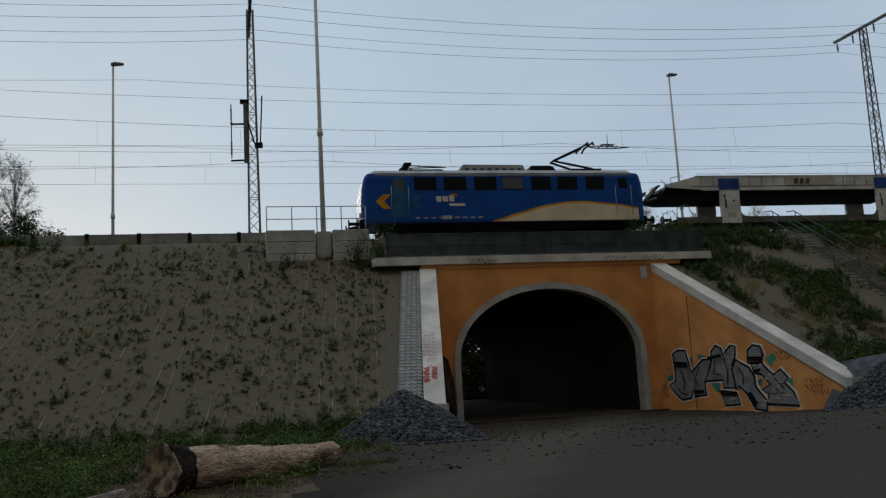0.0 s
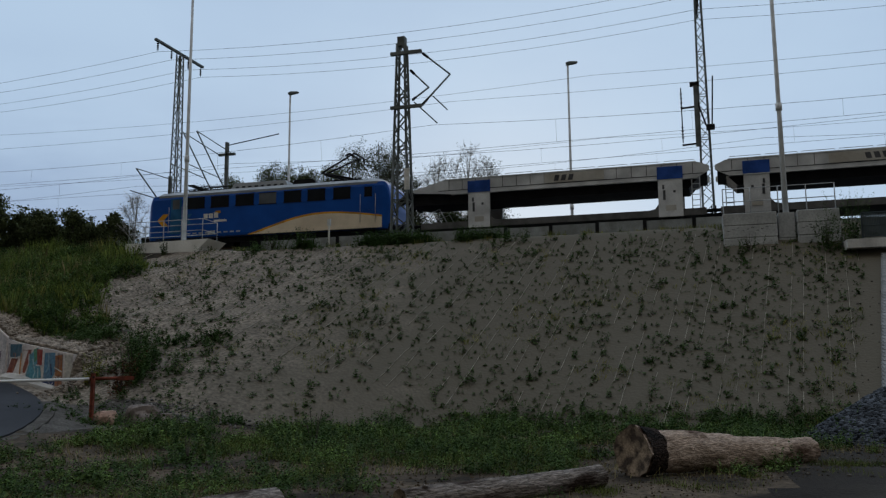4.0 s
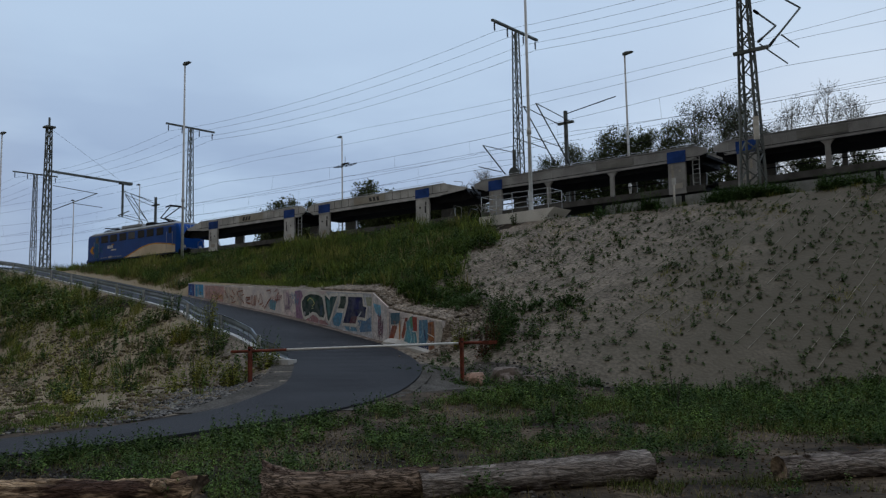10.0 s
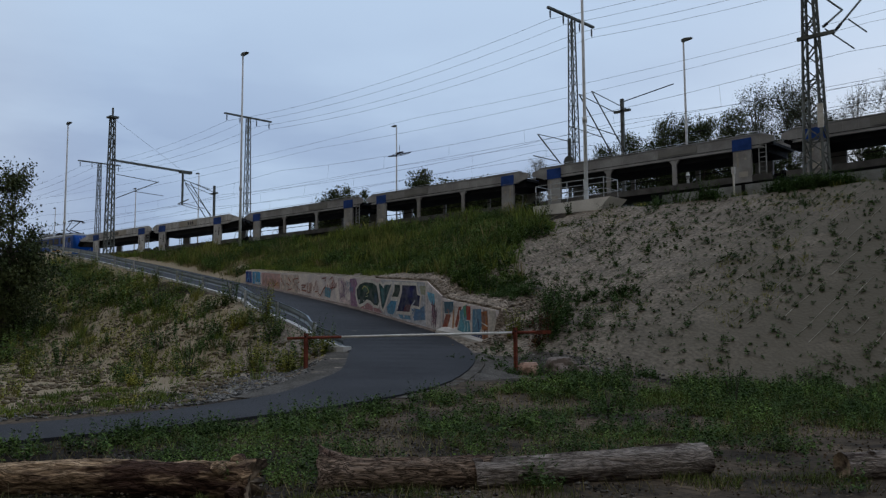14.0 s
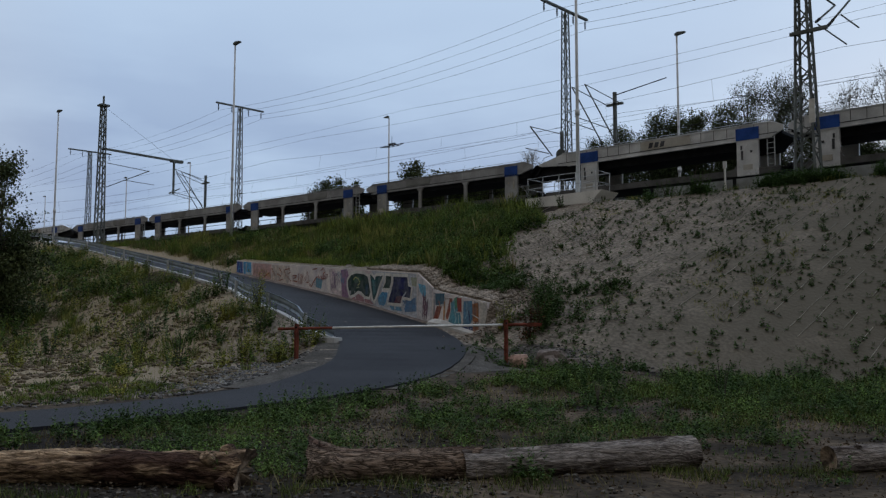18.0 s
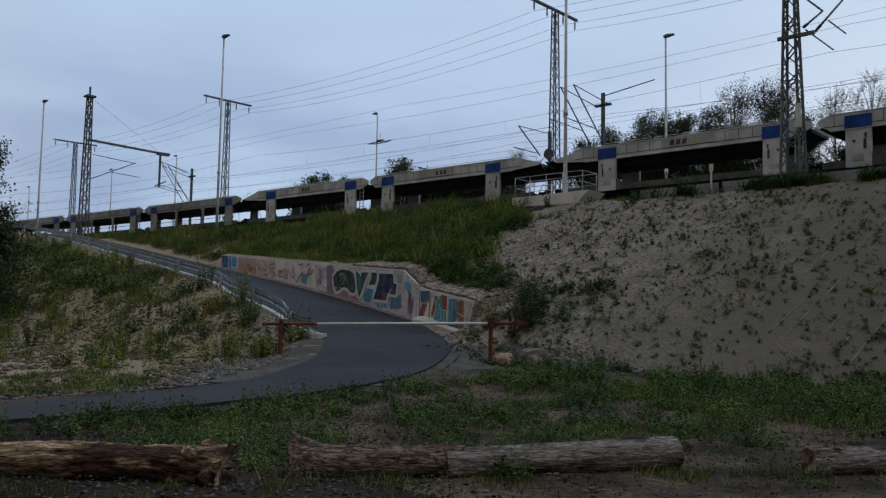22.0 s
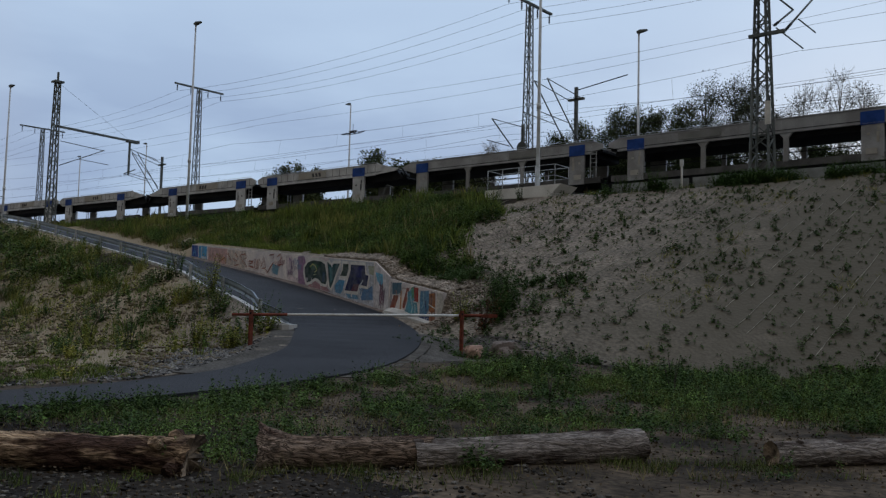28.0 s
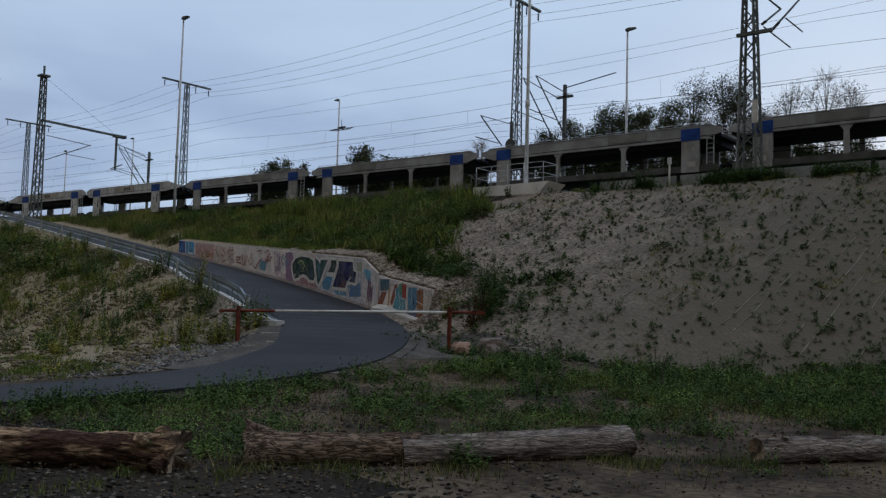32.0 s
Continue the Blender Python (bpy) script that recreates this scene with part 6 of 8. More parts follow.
spots += [(-18.25 + abs(rnd.gauss(0, 0.3)), 22.75 + rnd.gauss(0, 0.3)) for k in range(500)]
for k in range(1500):
    u, back = rnd.uniform(0, 9.5), 0.55 + abs(rnd.gauss(0, 0.55))
    p = on_mural(u, 0, -back)
    spots.append((p[0], p[1]))
scatter_stones("tan rubble behind and around the end of the mural wall", spots, 0.03, 0.075, RUBBLE, 5, 0.07)
bm = bmesh.new()
for k in range(3200):
    u, back = rnd.uniform(0.0, 8.5), 0.12 + abs(rnd.gauss(0, 0.6))
    f = min(1.0, (back - 0.05) / 1.65)
    hi = on_mural(max(u, 0.02), float(np.interp(u, top_u, top_h)), -0.05)
    p, q = on_mural(u, 0, -back), on_mural(max(u, 0.02), 0, -1.7)
    r = rnd.uniform(0.035, 0.1)
    stone(bm, (p[0], p[1], hi[2] * (1 - f) + (one_z(q[0], q[1]) + 0.04) * f + r * 0.3 + 0.02), r, rnd, 0.65, 5)
tagged(link("loose_stones", bm, RUBBLE), "pale rubble piled behind the top of the mural wall", "stones", kind="stuff")
spots = [(rnd.uniform(-11, 4), rnd.uniform(3.2, 9.5)) for k in range(9000)]
spots = [(x, y) for x, y in spots if y < 4.6 - x * 0.62 + (0 if x < 0 else 3) and noise.noise((x * 0.8, y * 0.8, 2)) > -0.15 - 0.25 * (y < 3.9 - x * 0.5)]
scatter_stones("small pebbles trodden into the dirt track", spots, 0.008, 0.034, TRACKSTONE, 6)
spots = [(rnd.uniform(0.5, 17), rnd.uniform(14, 32)) for k in range(1500)]
scatter_stones("scattered pebbles on the dirt track", [s for s in spots if s[0] > s[1] * 0.16 - 1], 0.015, 0.045, TRACKSTONE, 7)


# ---- logs ----
def log(p, q, r0, r1, label, m, seed, flare=0.0, stub=None, bend=0.06, ragged=0.0, furrow=0.22):
    """A lying trunk between two ends on the ground, with cut faces."""
    a, b = Vector((*p, 0)), Vector((*q, 0))
    L = (b - a).length
    za, zb = one_z(*p) + r0 * 0.86, one_z(*q) + r1 * 0.86
    yaw = math.degrees(math.atan2(b.y - a.y, b.x - a.x))
    ob = base("log", pose(a.x, a.y, za, 0, -math.degrees(math.atan2(zb - za, L)), yaw), label, "log", "logs lying along the track")
    n, seg = 44, int(26 * L) + 10
    bm = bmesh.new()
    rings = []
    for i in range(seg + 1):
        t = i / seg
        x = t * L
        r = r0 + (r1 - r0) * t + flare * max(0, 1 - x * 2.2) ** 2
        cy, cz = bend * math.sin(t * 3.1 + seed), 0.4 * bend * math.sin(t * 5 + seed)
        ring = []
        for k in range(n):
            an = 2 * math.pi * k / n
            ca, sa = math.cos(an), math.sin(an)
            w = 1 + 0.1 * noise.noise((x * 1.6 + seed, ca * 1.2, sa * 1.2)) + 0.06 * noise.noise((x * 1.8 + seed, ca * 4.5, sa * 4.5))
            w -= furrow * abs(noise.noise((x * 3.0 + seed, ca * 8 + 0.4 * math.sin(x * 9), sa * 8)))
            xx = x
            if i in (0, seg) and ragged:
                xx += (1 if i else -1) * ragged * noise.noise((ca * 2, sa * 2, seed + i))
            ring.append(bm.verts.new((xx, cy + r * w * ca, cz + r * w * sa)))
        rings.append(ring)
    for u, v in zip(rings, rings[1:]):
        for k in range(n):
            f = bm.faces.new((u[k], u[(k + 1) % n], v[(k + 1) % n], v[k]))
            f.smooth = True
    ends = [[tuple(v.co) for v in ring] for ring in (rings[0], rings[-1])]
    part("bark", bm, m, ob)
    for ring, s in zip(ends, (-1, 1)):
        bm = bmesh.new()
        c = Vector((sum(p[0] for p in ring) / n, sum(p[1] for p in ring) / n, sum(p[2] for p in ring) / n))
        inner = [bm.verts.new(c.lerp(Vector(p), 0.55) + Vector((-0.03 * s, 0, 0))) for p in ring]
        outer = [bm.verts.new(Vector(p) + Vector((0.003 * s, 0, 0))) for p in ring]
        mid = bm.verts.new(c + Vector((-0.05 * s, 0, 0)))
        for k in range(n):
            j = (k + 1) % n
            bm.faces.new((outer[k], outer[j], inner[j], inner[k]))
            bm.faces.new((inner[k], inner[j], mid))
        part("cut_end", bm, CUTWOOD, ob, "weathered cut end")
    for t, an, ln, rr in stub or ():
        r = r0 + (r1 - r0) * t
        d = Vector((0.5, math.cos(an), math.sin(an))).normalized()
        s = Vector((t * L, 0, 0))
        part("branch_stub", made(tube, [s + d * r * 0.5, s + d * (r + ln * 0.6), s + d * (r + ln)], rr * 1.25, 9, rr), m, ob)
    return ob


thick = log((-0.92, 13.45), (1.75, 16.35), 0.36, 0.22, "thick log with peeling bark and pale bare wood", BARELOG, 1, 0.03, None, 0.1)
bm = bmesh.new()
prev = None
for i in range(9):
    x = 0.04 + i * 0.055
    ring = []
    for k in range(40):
        an = 2 * math.pi * k / 40
        ca, sa = math.cos(an), math.sin(an)
        r = (0.36 - 0.028 * x + 0.03 * max(0, 1 - x * 2.2) ** 2) * (1.03 + 0.1 * noise.noise((x * 1.6 + 1, ca * 1.2, sa * 1.2)) + 0.04 * noise.noise((x * 6, ca * 5, sa * 5))) - (0.05 if i == 8 else 0)
        edge = 0.1 * noise.noise((ca * 2.2, sa * 2.2, 3)) * (i / 8)
        ring.append(bm.verts.new((x + edge, 0.1 * math.sin(x / 3.94 * 3.1 + 1) + r * ca, 0.04 * math.sin(x / 3.94 * 5 + 1) + r * sa)))
    if prev:
        for k in range(40):
            bm.faces.new((prev[k], prev[(k + 1) % 40], ring[(k + 1) % 40], ring[k]))
    prev = ring
part("bark_collar", bm, DARKBARK, thick, "dark remaining bark round the butt")
log((-3.3, 9.66), (-1.36, 12.34), 0.145, 0.16, "thin grey weathered log in the grass", GREYLOG, 2, 0.0, ((0.07, 1.9, 0.04, 0.035),), 0.02)
log((-6.92, 5.64), (-5.76, 6.9), 0.17, 0.155, "short furrowed log with a flared butt", BARK, 3, 0.12, ((0.96, -0.4, 0.03, 0.09),), 0.02, 0.05)
log((-5.86, 6.72), (-4.42, 8.86), 0.155, 0.18, "long grey log with dark underside", GREYLOG, 4, 0.0, ((0.02, -1.9, 0.06, 0.06),), 0.03)
log((-7.05, 4.96), (-9.3, 3.4), 0.185, 0.16, "log with split pale wood and ragged end", PEELED, 5, 0.04, ((0.03, 2.0, 0.07, 0.07), (0.08, 0.9, 0.06, 0.05), (0.02, -0.6, 0.06, 0.06)), 0.05, 0.3, 0.3)


# ---- plants ----
def soup(name, verts, faces, material, label, category, parent=None, kind="stuff"):
    me = bpy.data.meshes.new(name)
    me.from_pydata(verts.reshape(-1, 3).tolist(), [], faces.tolist())
    me.materials.append(material)
    ob = new(name, me)
    if parent:
        ob.parent = parent
        return ob
    return tagged(ob, label, category, kind=kind)


def leaf_quads(c, s, rng, flat=0.0):
    """Rhombic leaves at centres c of sizes s, turned at random; flat: how far they lie level."""
    n = len(c)
    d = rng.normal(size=(n, 3))
    d[:, 2] *= 1 - flat
    d /= np.linalg.norm(d, axis=1)[:, None]
    w = np.cross(d, rng.normal(size=(n, 3)))
    w /= np.linalg.norm(w, axis=1)[:, None]
    s = np.broadcast_to(s, (n,))[:, None]
    v = np.stack([c - d * s * 0.5, c + w * s * 0.3, c + d * s * 0.5, c - w * s * 0.3], axis=1)
    return v, np.arange(4 * n).reshape(-1, 4)


def blade_tris(root, h, wd, rng, lean=0.35):
    n = len(root)
    a = rng.uniform(0, 2 * np.pi, n)
    side = np.stack([np.cos(a), np.sin(a), np.zeros(n)], 1) * (np.broadcast_to(wd, (n,)) / 2)[:, None]
    b = rng.uniform(0, 2 * np.pi, n)
    hh = np.broadcast_to(h, (n,))
    tip = root + np.stack([np.cos(b) * lean * hh * rng.random(n), np.sin(b) * lean * hh * rng.random(n), hh], 1)
    v = np.stack([root - side, root + side, tip], axis=1)
    return v, np.arange(3 * n).reshape(-1, 3)


def way_gap(x, y):
    out = np.full(x.shape, 1e9)
    for px, py, _ in WAYX:
        out = np.minimum(out, np.sqrt((x - px) ** 2 + (y - py) ** 2) + HALF - way_half((px, py)))
    return out - bulge(x + 1.4) * (y < np.interp(-x, WAY_XS, WAY_YS))


def patchy(x, y, f, seed):
    return np.array([noise.noise((a * f, b * f, seed)) for a, b in zip(x, y)])


def in_pit(x, y):
    return (x > wing_left(y) - 1.6) & (x < wing_right(y) + 1.0) & (y < PORTAL + 1)


rng = np.random.default_rng(7)


def herbs(x, y, h, spread, stems, leaves, size, rng, lift=0.0):
    """Leafy weeds: each plant has upright stems with pointed leaves all round, smaller to the top."""
    p = len(x)
    z = ground_at(x, y)
    n = p * stems
    ang = rng.uniform(0, 2 * np.pi, n)
    off = np.abs(rng.normal(0, 1, n)) * np.repeat(np.broadcast_to(spread, (p,)), stems)
    bx, by = np.repeat(x, stems) + off * np.cos(ang), np.repeat(y, stems) + off * np.sin(ang)
    bz = ground_at(bx, by) + lift
    hh = np.repeat(np.broadcast_to(h, (p,)), stems) * rng.uniform(0.45, 1.0, n)
    lean = rng.uniform(0.0, 0.45, n) * hh
    t = rng.random((n, leaves)) ** 0.85
    c = np.stack([bx[:, None] + (lean * np.cos(ang))[:, None] * t, by[:, None] + (lean * np.sin(ang))[:, None] * t, bz[:, None] + 0.01 + hh[:, None] * t], 2).reshape(-1, 3)
    tt = t.ravel()
    m = len(c)
    az, el = rng.uniform(0, 2 * np.pi, m), rng.uniform(-0.35, 0.75, m) + 0.3 * tt
    d = np.stack([np.cos(az) * np.cos(el), np.sin(az) * np.cos(el), np.sin(el)], 1)
    w = np.stack([-np.sin(az), np.cos(az), rng.normal(0, 0.5, m)], 1)
    ln = (np.broadcast_to(size, (p,)).repeat(stems * leaves) * rng.uniform(0.6, 1.25, m) * (1.15 - 0.6 * tt))[:, None]
    v = np.stack([c, c + d * ln * 0.45 + w * ln * 0.25, c + d * ln - np.array([0, 0, 0.15]) * ln, c + d * ln * 0.45 - w * ln * 0.25], axis=1)
    return v, np.arange(4 * m).reshape(-1, 4)


def tufts(x, y, h, spread, blades, width, rng, lean=0.5):
    """Grass in tussocks: upright blades that bend outwards from a common root."""
    p = len(x)
    n = p * blades
    ang, off = rng.uniform(0, 2 * np.pi, n), np.abs(rng.normal(0, 1, n)) * np.repeat(np.broadcast_to(spread, (p,)), blades)
    bx, by = np.repeat(x, blades) + off * np.cos(ang), np.repeat(y, blades) + off * np.sin(ang)
    hh = np.repeat(np.broadcast_to(h, (p,)), blades) * rng.uniform(0.4, 1.0, n)
    root = np.stack([bx, by, ground_at(bx, by) - 0.02], 1)
    out = np.stack([np.cos(ang), np.sin(ang), np.zeros(n)], 1)
    b = rng.uniform(0, 2 * np.pi, n)
    side = np.stack([np.cos(b), np.sin(b), np.zeros(n)], 1) * width / 2
    k = (rng.uniform(0, lean, n) * hh)[:, None]
    up = np.array([0, 0, 1.0])
    mid = root + out * k * 0.35 + up * hh[:, None] * 0.6
    tip = root + out * k + up * hh[:, None]
    v = np.stack([root - side, root + side, mid + side * 0.7, tip, mid - side * 0.7], axis=1)
    return v, np.arange(5 * n).reshape(-1, 5)


def slab_clear(x, y):
    """Away from the lamp footing's pale front."""
    return ~((x > -26.9) & (x < -22.1) & (y > 33.6))


# weeds on the sandy slope: small dark clumps, in loose groups
n = 15000
x, y = rng.uniform(-25, 7.4, n), rng.uniform(18.5, 36.3, n)
toe = 24.5 - 5.6 * ease(-4, -16, x)
keep = (y > toe - 0.2) & (patchy(x, y, 0.45, 1) * 0.2 + 0.25 * patchy(x, y, 1.6, 2) + 0.06 * ease(-6, 2, x) > 0.62 * rng.random(n) - 0.12) & ~in_pit(x, y) & ~((x < -17.5) & (y < 24.5)) & slab_clear(x, y)
x, y = x[keep], y[keep]
big = rng.random(len(x)) < 0.12
v, f = herbs(x[~big], y[~big], rng.uniform(0.06, 0.2, (~big).sum()), rng.uniform(0.015, 0.055, (~big).sum()), 4, 8, 0.07, rng)
soup("slope_weeds", v, f, WEED, "low dark green weeds dotted over the sandy slope", "weeds")
v, f = herbs(x[big], y[big], rng.uniform(0.18, 0.46, big.sum()), rng.uniform(0.03, 0.1, big.sum()), 6, 14, 0.085, rng)
soup("slope_herbs", v, f, WEED, "upright dark green herbs on the sandy slope", "weeds")
# seedlings everywhere between them
n = 6000
x, y = rng.uniform(-25, 7.4, n), rng.uniform(18.5, 36.3, n)
keep = (y > 24.5 - 5.6 * ease(-4, -16, x)) & (patchy(x, y, 0.35, 8) + 0.8 * rng.random(n) + 0.15 * ease(-12, 2, x) > 0.42) & ~in_pit(x, y) & ~((x < -17.5) & (y < 24.5)) & slab_clear(x, y)
v, f = herbs(x[keep], y[keep], rng.uniform(0.03, 0.11, keep.sum()), 0.05, 3, 5, 0.06, rng)
soup("slope_seedlings", v, f, WEED, "tiny green seedlings sprouting all over the slope", "weeds")
# thin grass in a few places of the slope
n = 1500
x, y = rng.uniform(-23, 6, n), rng.uniform(20, 35.5, n)
keep = (y > 24.5 - 5.6 * ease(-4, -16, x)) & ~in_pit(x, y) & ~((x < -17.5) & (y < 24.5)) & (patchy(x, y, 0.3, 6) + 0.25 * ease(-12, 0, x) > 0.2)
v, f = tufts(x[keep], y[keep], rng.uniform(0.1, 0.25, keep.sum()), 0.12, 18, 0.012, rng, 0.9)
soup("slope_grass", v, f, TALLGRASS, "thin grass sprouting on the slope", "grass")
# denser herbs at the foot of the slope and round the mural end
n = 420
x = rng.uniform(-19, 4, n)
y = 24.5 - 5.6 * ease(-4, -16, x) + rng.normal(0.1, 0.35, n)
keep = (patchy(x, y, 0.6, 19) > -0.05) & (x > -15.5)
v, f = herbs(x[keep], y[keep], rng.uniform(0.1, 0.4, keep.sum()), 0.1, 5, 12, 0.08, rng)
soup("toe_weeds", v, f, WEED, "leafy weeds along the foot of the slope", "weeds")
n = 60
x, y = rng.normal(-16.4, 1.1, n), rng.normal(24.4, 1.4, n)
keep = x > -18.3
v, f = herbs(x[keep], y[keep], rng.uniform(0.15, 0.5, keep.sum()), 0.14, 6, 14, 0.1, rng)
soup("toe_weeds", v, f, WEED, "dark weeds on the slope beside the mural end", "weeds")

# seams of the erosion mats
bm = bmesh.new()
rs = random.Random(9)
for i in range(58):
    x0 = -26.5 + i * 0.61 + 0.12 * math.sin(i * 2.3)
    y0, y1 = 35.9, 24.6
    prev = None
    for k in range(26):
        t = k / 25
        yy = y0 + (y1 - y0) * t
        xx = x0 - 0.16 * (y0 - yy) + 0.01 * math.sin(k * 1.7 + i)
        skip = noise.noise((i * 3.1, k * 0.35, 4)) < -0.08
        if xx < -21 and yy < 27 or xx > wing_left(yy) - 1.6:
            skip = True
        p = Vector((xx, yy, one_z(xx, yy) + 0.015))
        if prev and not skip:
            bar(bm, prev, p, 0.013, 0.016)
        prev = p
tagged(link("mat_seams", bm, SEAM), "pale cord seams of the erosion mat on the slope", "cords", kind="stuff")

# meadow between the logs and the slope
def meadow_mask(x, y):
    toe = 24.5 - 5.6 * ease(-4, -16, x)
    return (y < toe + 0.6 - 1.5 * ease(-6.5, -10, x)) & (y > np.interp(x, (-15, -9, -7, -4.5, -1.3, 2, 4), (2.0, 3.2, 4.4, 7.3, 10.6, 16.0, 19.2))) & (x < 3.2 + 0.1 * (y - 17)) & (way_gap(x, y) > HALF + 0.75 + 0.9 * (y > 11.5)) & ~((x < -12.6) & (y > 17.3))


def cover(x, y):
    """How densely the meadow is grown: bare soil below zero."""
    front = np.interp(x, (-15, -9, -7, -4.5, -1.3, 2, 4), (2.0, 3.6, 4.9, 8.6, 12.0, 16.8, 19.5))
    return patchy(x, y, 0.42, 23) + 0.6 * patchy(x, y, 1.2, 24) + 0.06 - 0.5 * (1 - ease(0.3, 2.4, y - front))


n = 90000
x, y = rng.uniform(-15.5, 5, n), rng.uniform(2, 25, n)
g = meadow_mask(x, y)
x, y = x[g], y[g]
p1 = cover(x, y)
keep = p1 + 0.3 * rng.random(len(x)) + 0.55 * patchy(x, y, 2.1, 26) > 0.16
x, y, p1 = x[keep], y[keep], p1[keep]
root = np.stack([x, y, ground_at(x, y) - 0.01], 1)
h = (0.05 + 0.13 * rng.random(len(x))) * (1 + 0.9 * np.clip(p1, 0, 1)) * (0.75 + 0.5 * (y > 12))
v, f = blade_tris(root, h, 0.012 + 0.006 * (y > 14), rng, 0.7)
soup("meadow_grass", v, f, MEADOWGRASS, "short green meadow grass with bare patches", "grass")
n = 26000
x, y = rng.uniform(-15.5, 5, n), rng.uniform(2, 25, n)
g = meadow_mask(x, y)
x, y = x[g], y[g]
keep = patchy(x, y, 0.4, 17) > 0.05
x, y = x[keep], y[keep]
v, f = blade_tris(np.stack([x, y, ground_at(x, y)], 1), rng.uniform(0.05, 0.2, len(x)), 0.012, rng, 1.0)
soup("dry_grass", v, f, DRYGRASS, "dry straw-coloured grass", "grass")
# broad-leaved weeds in the meadow: a low leafy carpet in patches, and taller ones
n = 24000
x, y = rng.uniform(-15.5, 4.5, n), rng.uniform(3, 25, n)
clump = patchy(x, y, 2.1, 26)
g = meadow_mask(x, y) & (cover(x, y) + 0.25 * rng.random(n) + 0.7 * clump > 0.2)
x, y, clump = x[g], y[g], clump[g]
v, f = herbs(x, y, rng.uniform(0.05, 0.2, len(x)) * (1 + 1.6 * np.clip(clump, -0.3, 0.6)), 0.05, 3, 8, 0.02 + 0.0024 * np.hypot(x, y), rng)
soup("meadow_weeds", v, f, MEADOWLEAF, "low leafy weeds carpeting the meadow", "weeds")
n = 56000
x, y = rng.uniform(-15.5, 4.5, n), rng.uniform(2, 25, n)
g = meadow_mask(x, y) | meadow_mask(x, y + 1.3)
x, y = x[g], y[g]
c = np.stack([x, y, ground_at(x, y) + rng.uniform(0.01, 0.06, len(x))], 1)
v, f = leaf_quads(c, rng.uniform(0.015, 0.05, len(c)), rng, 0.85)
soup("leaf_litter", v, f, LITTER, "dry leaf litter and straw on the meadow", "litter")
n = 3400
x, y = rng.uniform(-15.5, 4.5, n), rng.uniform(4, 25, n)
g = meadow_mask(x, y) & (patchy(x, y, 0.35, 27) + 0.25 * rng.random(n) + 0.12 * (y > 12) > 0.2) & (cover(x, y) > -0.05)
x, y = x[g], y[g]
v, f = herbs(x, y, rng.uniform(0.2, 0.5, len(x)), 0.08, 5, 16, 0.034 + 0.0025 * np.hypot(x, y), rng)
soup("meadow_herbs", v, f, MEADOWLEAF, "knee-high green herbs standing in the meadow", "weeds")
n = 1500
x, y = rng.uniform(-15.5, 4.5, n), rng.uniform(5, 25, n)
g = meadow_mask(x, y) & (patchy(x, y, 0.5, 28) + 0.3 * rng.random(n) > 0.12) & (cover(x, y) > -0.12)
v, f = herbs(x[g], y[g], rng.uniform(0.2, 0.55, g.sum()), 0.07, 5, 18, 0.034 + 0.0022 * np.hypot(x[g], y[g]), rng)
soup("meadow_herbs", v, f, WEED, "dark leafy weeds standing in the meadow", "weeds")
n = 260
x, y = rng.uniform(-14.5, 3, n), rng.uniform(6, 24.5, n)
g = meadow_mask(x, y) & (cover(x, y) > 0.0)
v, f = herbs(x[g], y[g], rng.uniform(0.45, 0.95, g.sum()), 0.05, 5, 34, 0.04 + 0.002 * np.hypot(x[g], y[g]), rng)
soup("tall_herbs", v, f, WEED, "tall slender dark herbs rising from the meadow", "weeds")
# herbs along the edge of the asphalt
n = 300
y = rng.uniform(3, 13, n)
x = -14.15 + 1.75 + np.abs(rng.normal(0, 0.7, n))
g = (patchy(x, y, 0.9, 29) > -0.1) & (way_gap(x, y) > HALF + 0.7)
v, f = herbs(x[g], y[g], rng.uniform(0.1, 0.4, g.sum()), 0.07, 5, 16, 0.07, rng)
soup("edge_herbs", v, f, MEADOWLEAF, "leafy herbs along the asphalt edge", "weeds")
# grass at the feet of the logs and on the near track edge
n = 15000
x = rng.uniform(-10, 3, n)
y = np.interp(x, (-10, -7, -4.5, -1.3, 2), (3.0, 4.8, 8.6, 12.0, 16.0)) - np.abs(rng.normal(0, 0.7, n))
keep = patchy(x, y, 1.1, 31) > 0.05
x, y = x[keep], y[keep]
v, f = blade_tris(np.stack([x, y, ground_at(x, y)], 1), rng.uniform(0.03, 0.13, len(x)), 0.009, rng, 0.8)
soup("track_edge_grass", v, f, MEADOWGRASS, "sparse grass along the dirt track edge", "grass")

# tall grass on the upper bank above the mural
def upper_bank(n, x0, x1, seed, inset):
    x, y = rng.uniform(x0, x1, n), rng.uniform(22, 38.4, n)
    gap = way_gap(x, y)
    mur = np.interp(-x, (18.6, 22.9, 29.0, 41.7, 60, 95), (23.0, 24.2, 25.6, 28.7, 31.5, 36)) + inset
    keep = (y > mur) & (gap > HALF + 0.9) & (y < 37.8 - x * x / 2000) & slab_clear(x, y)
    keep &= x < -20.4 - 1.6 * patchy(x, y, 0.4, 41) - 0.44 * (y - 25)
    keep &= ~((x > -62) & (x < -43) & (gap < 5.0) & (patchy(x, y, 0.4, 43) < -0.05))
    return x[keep], y[keep]


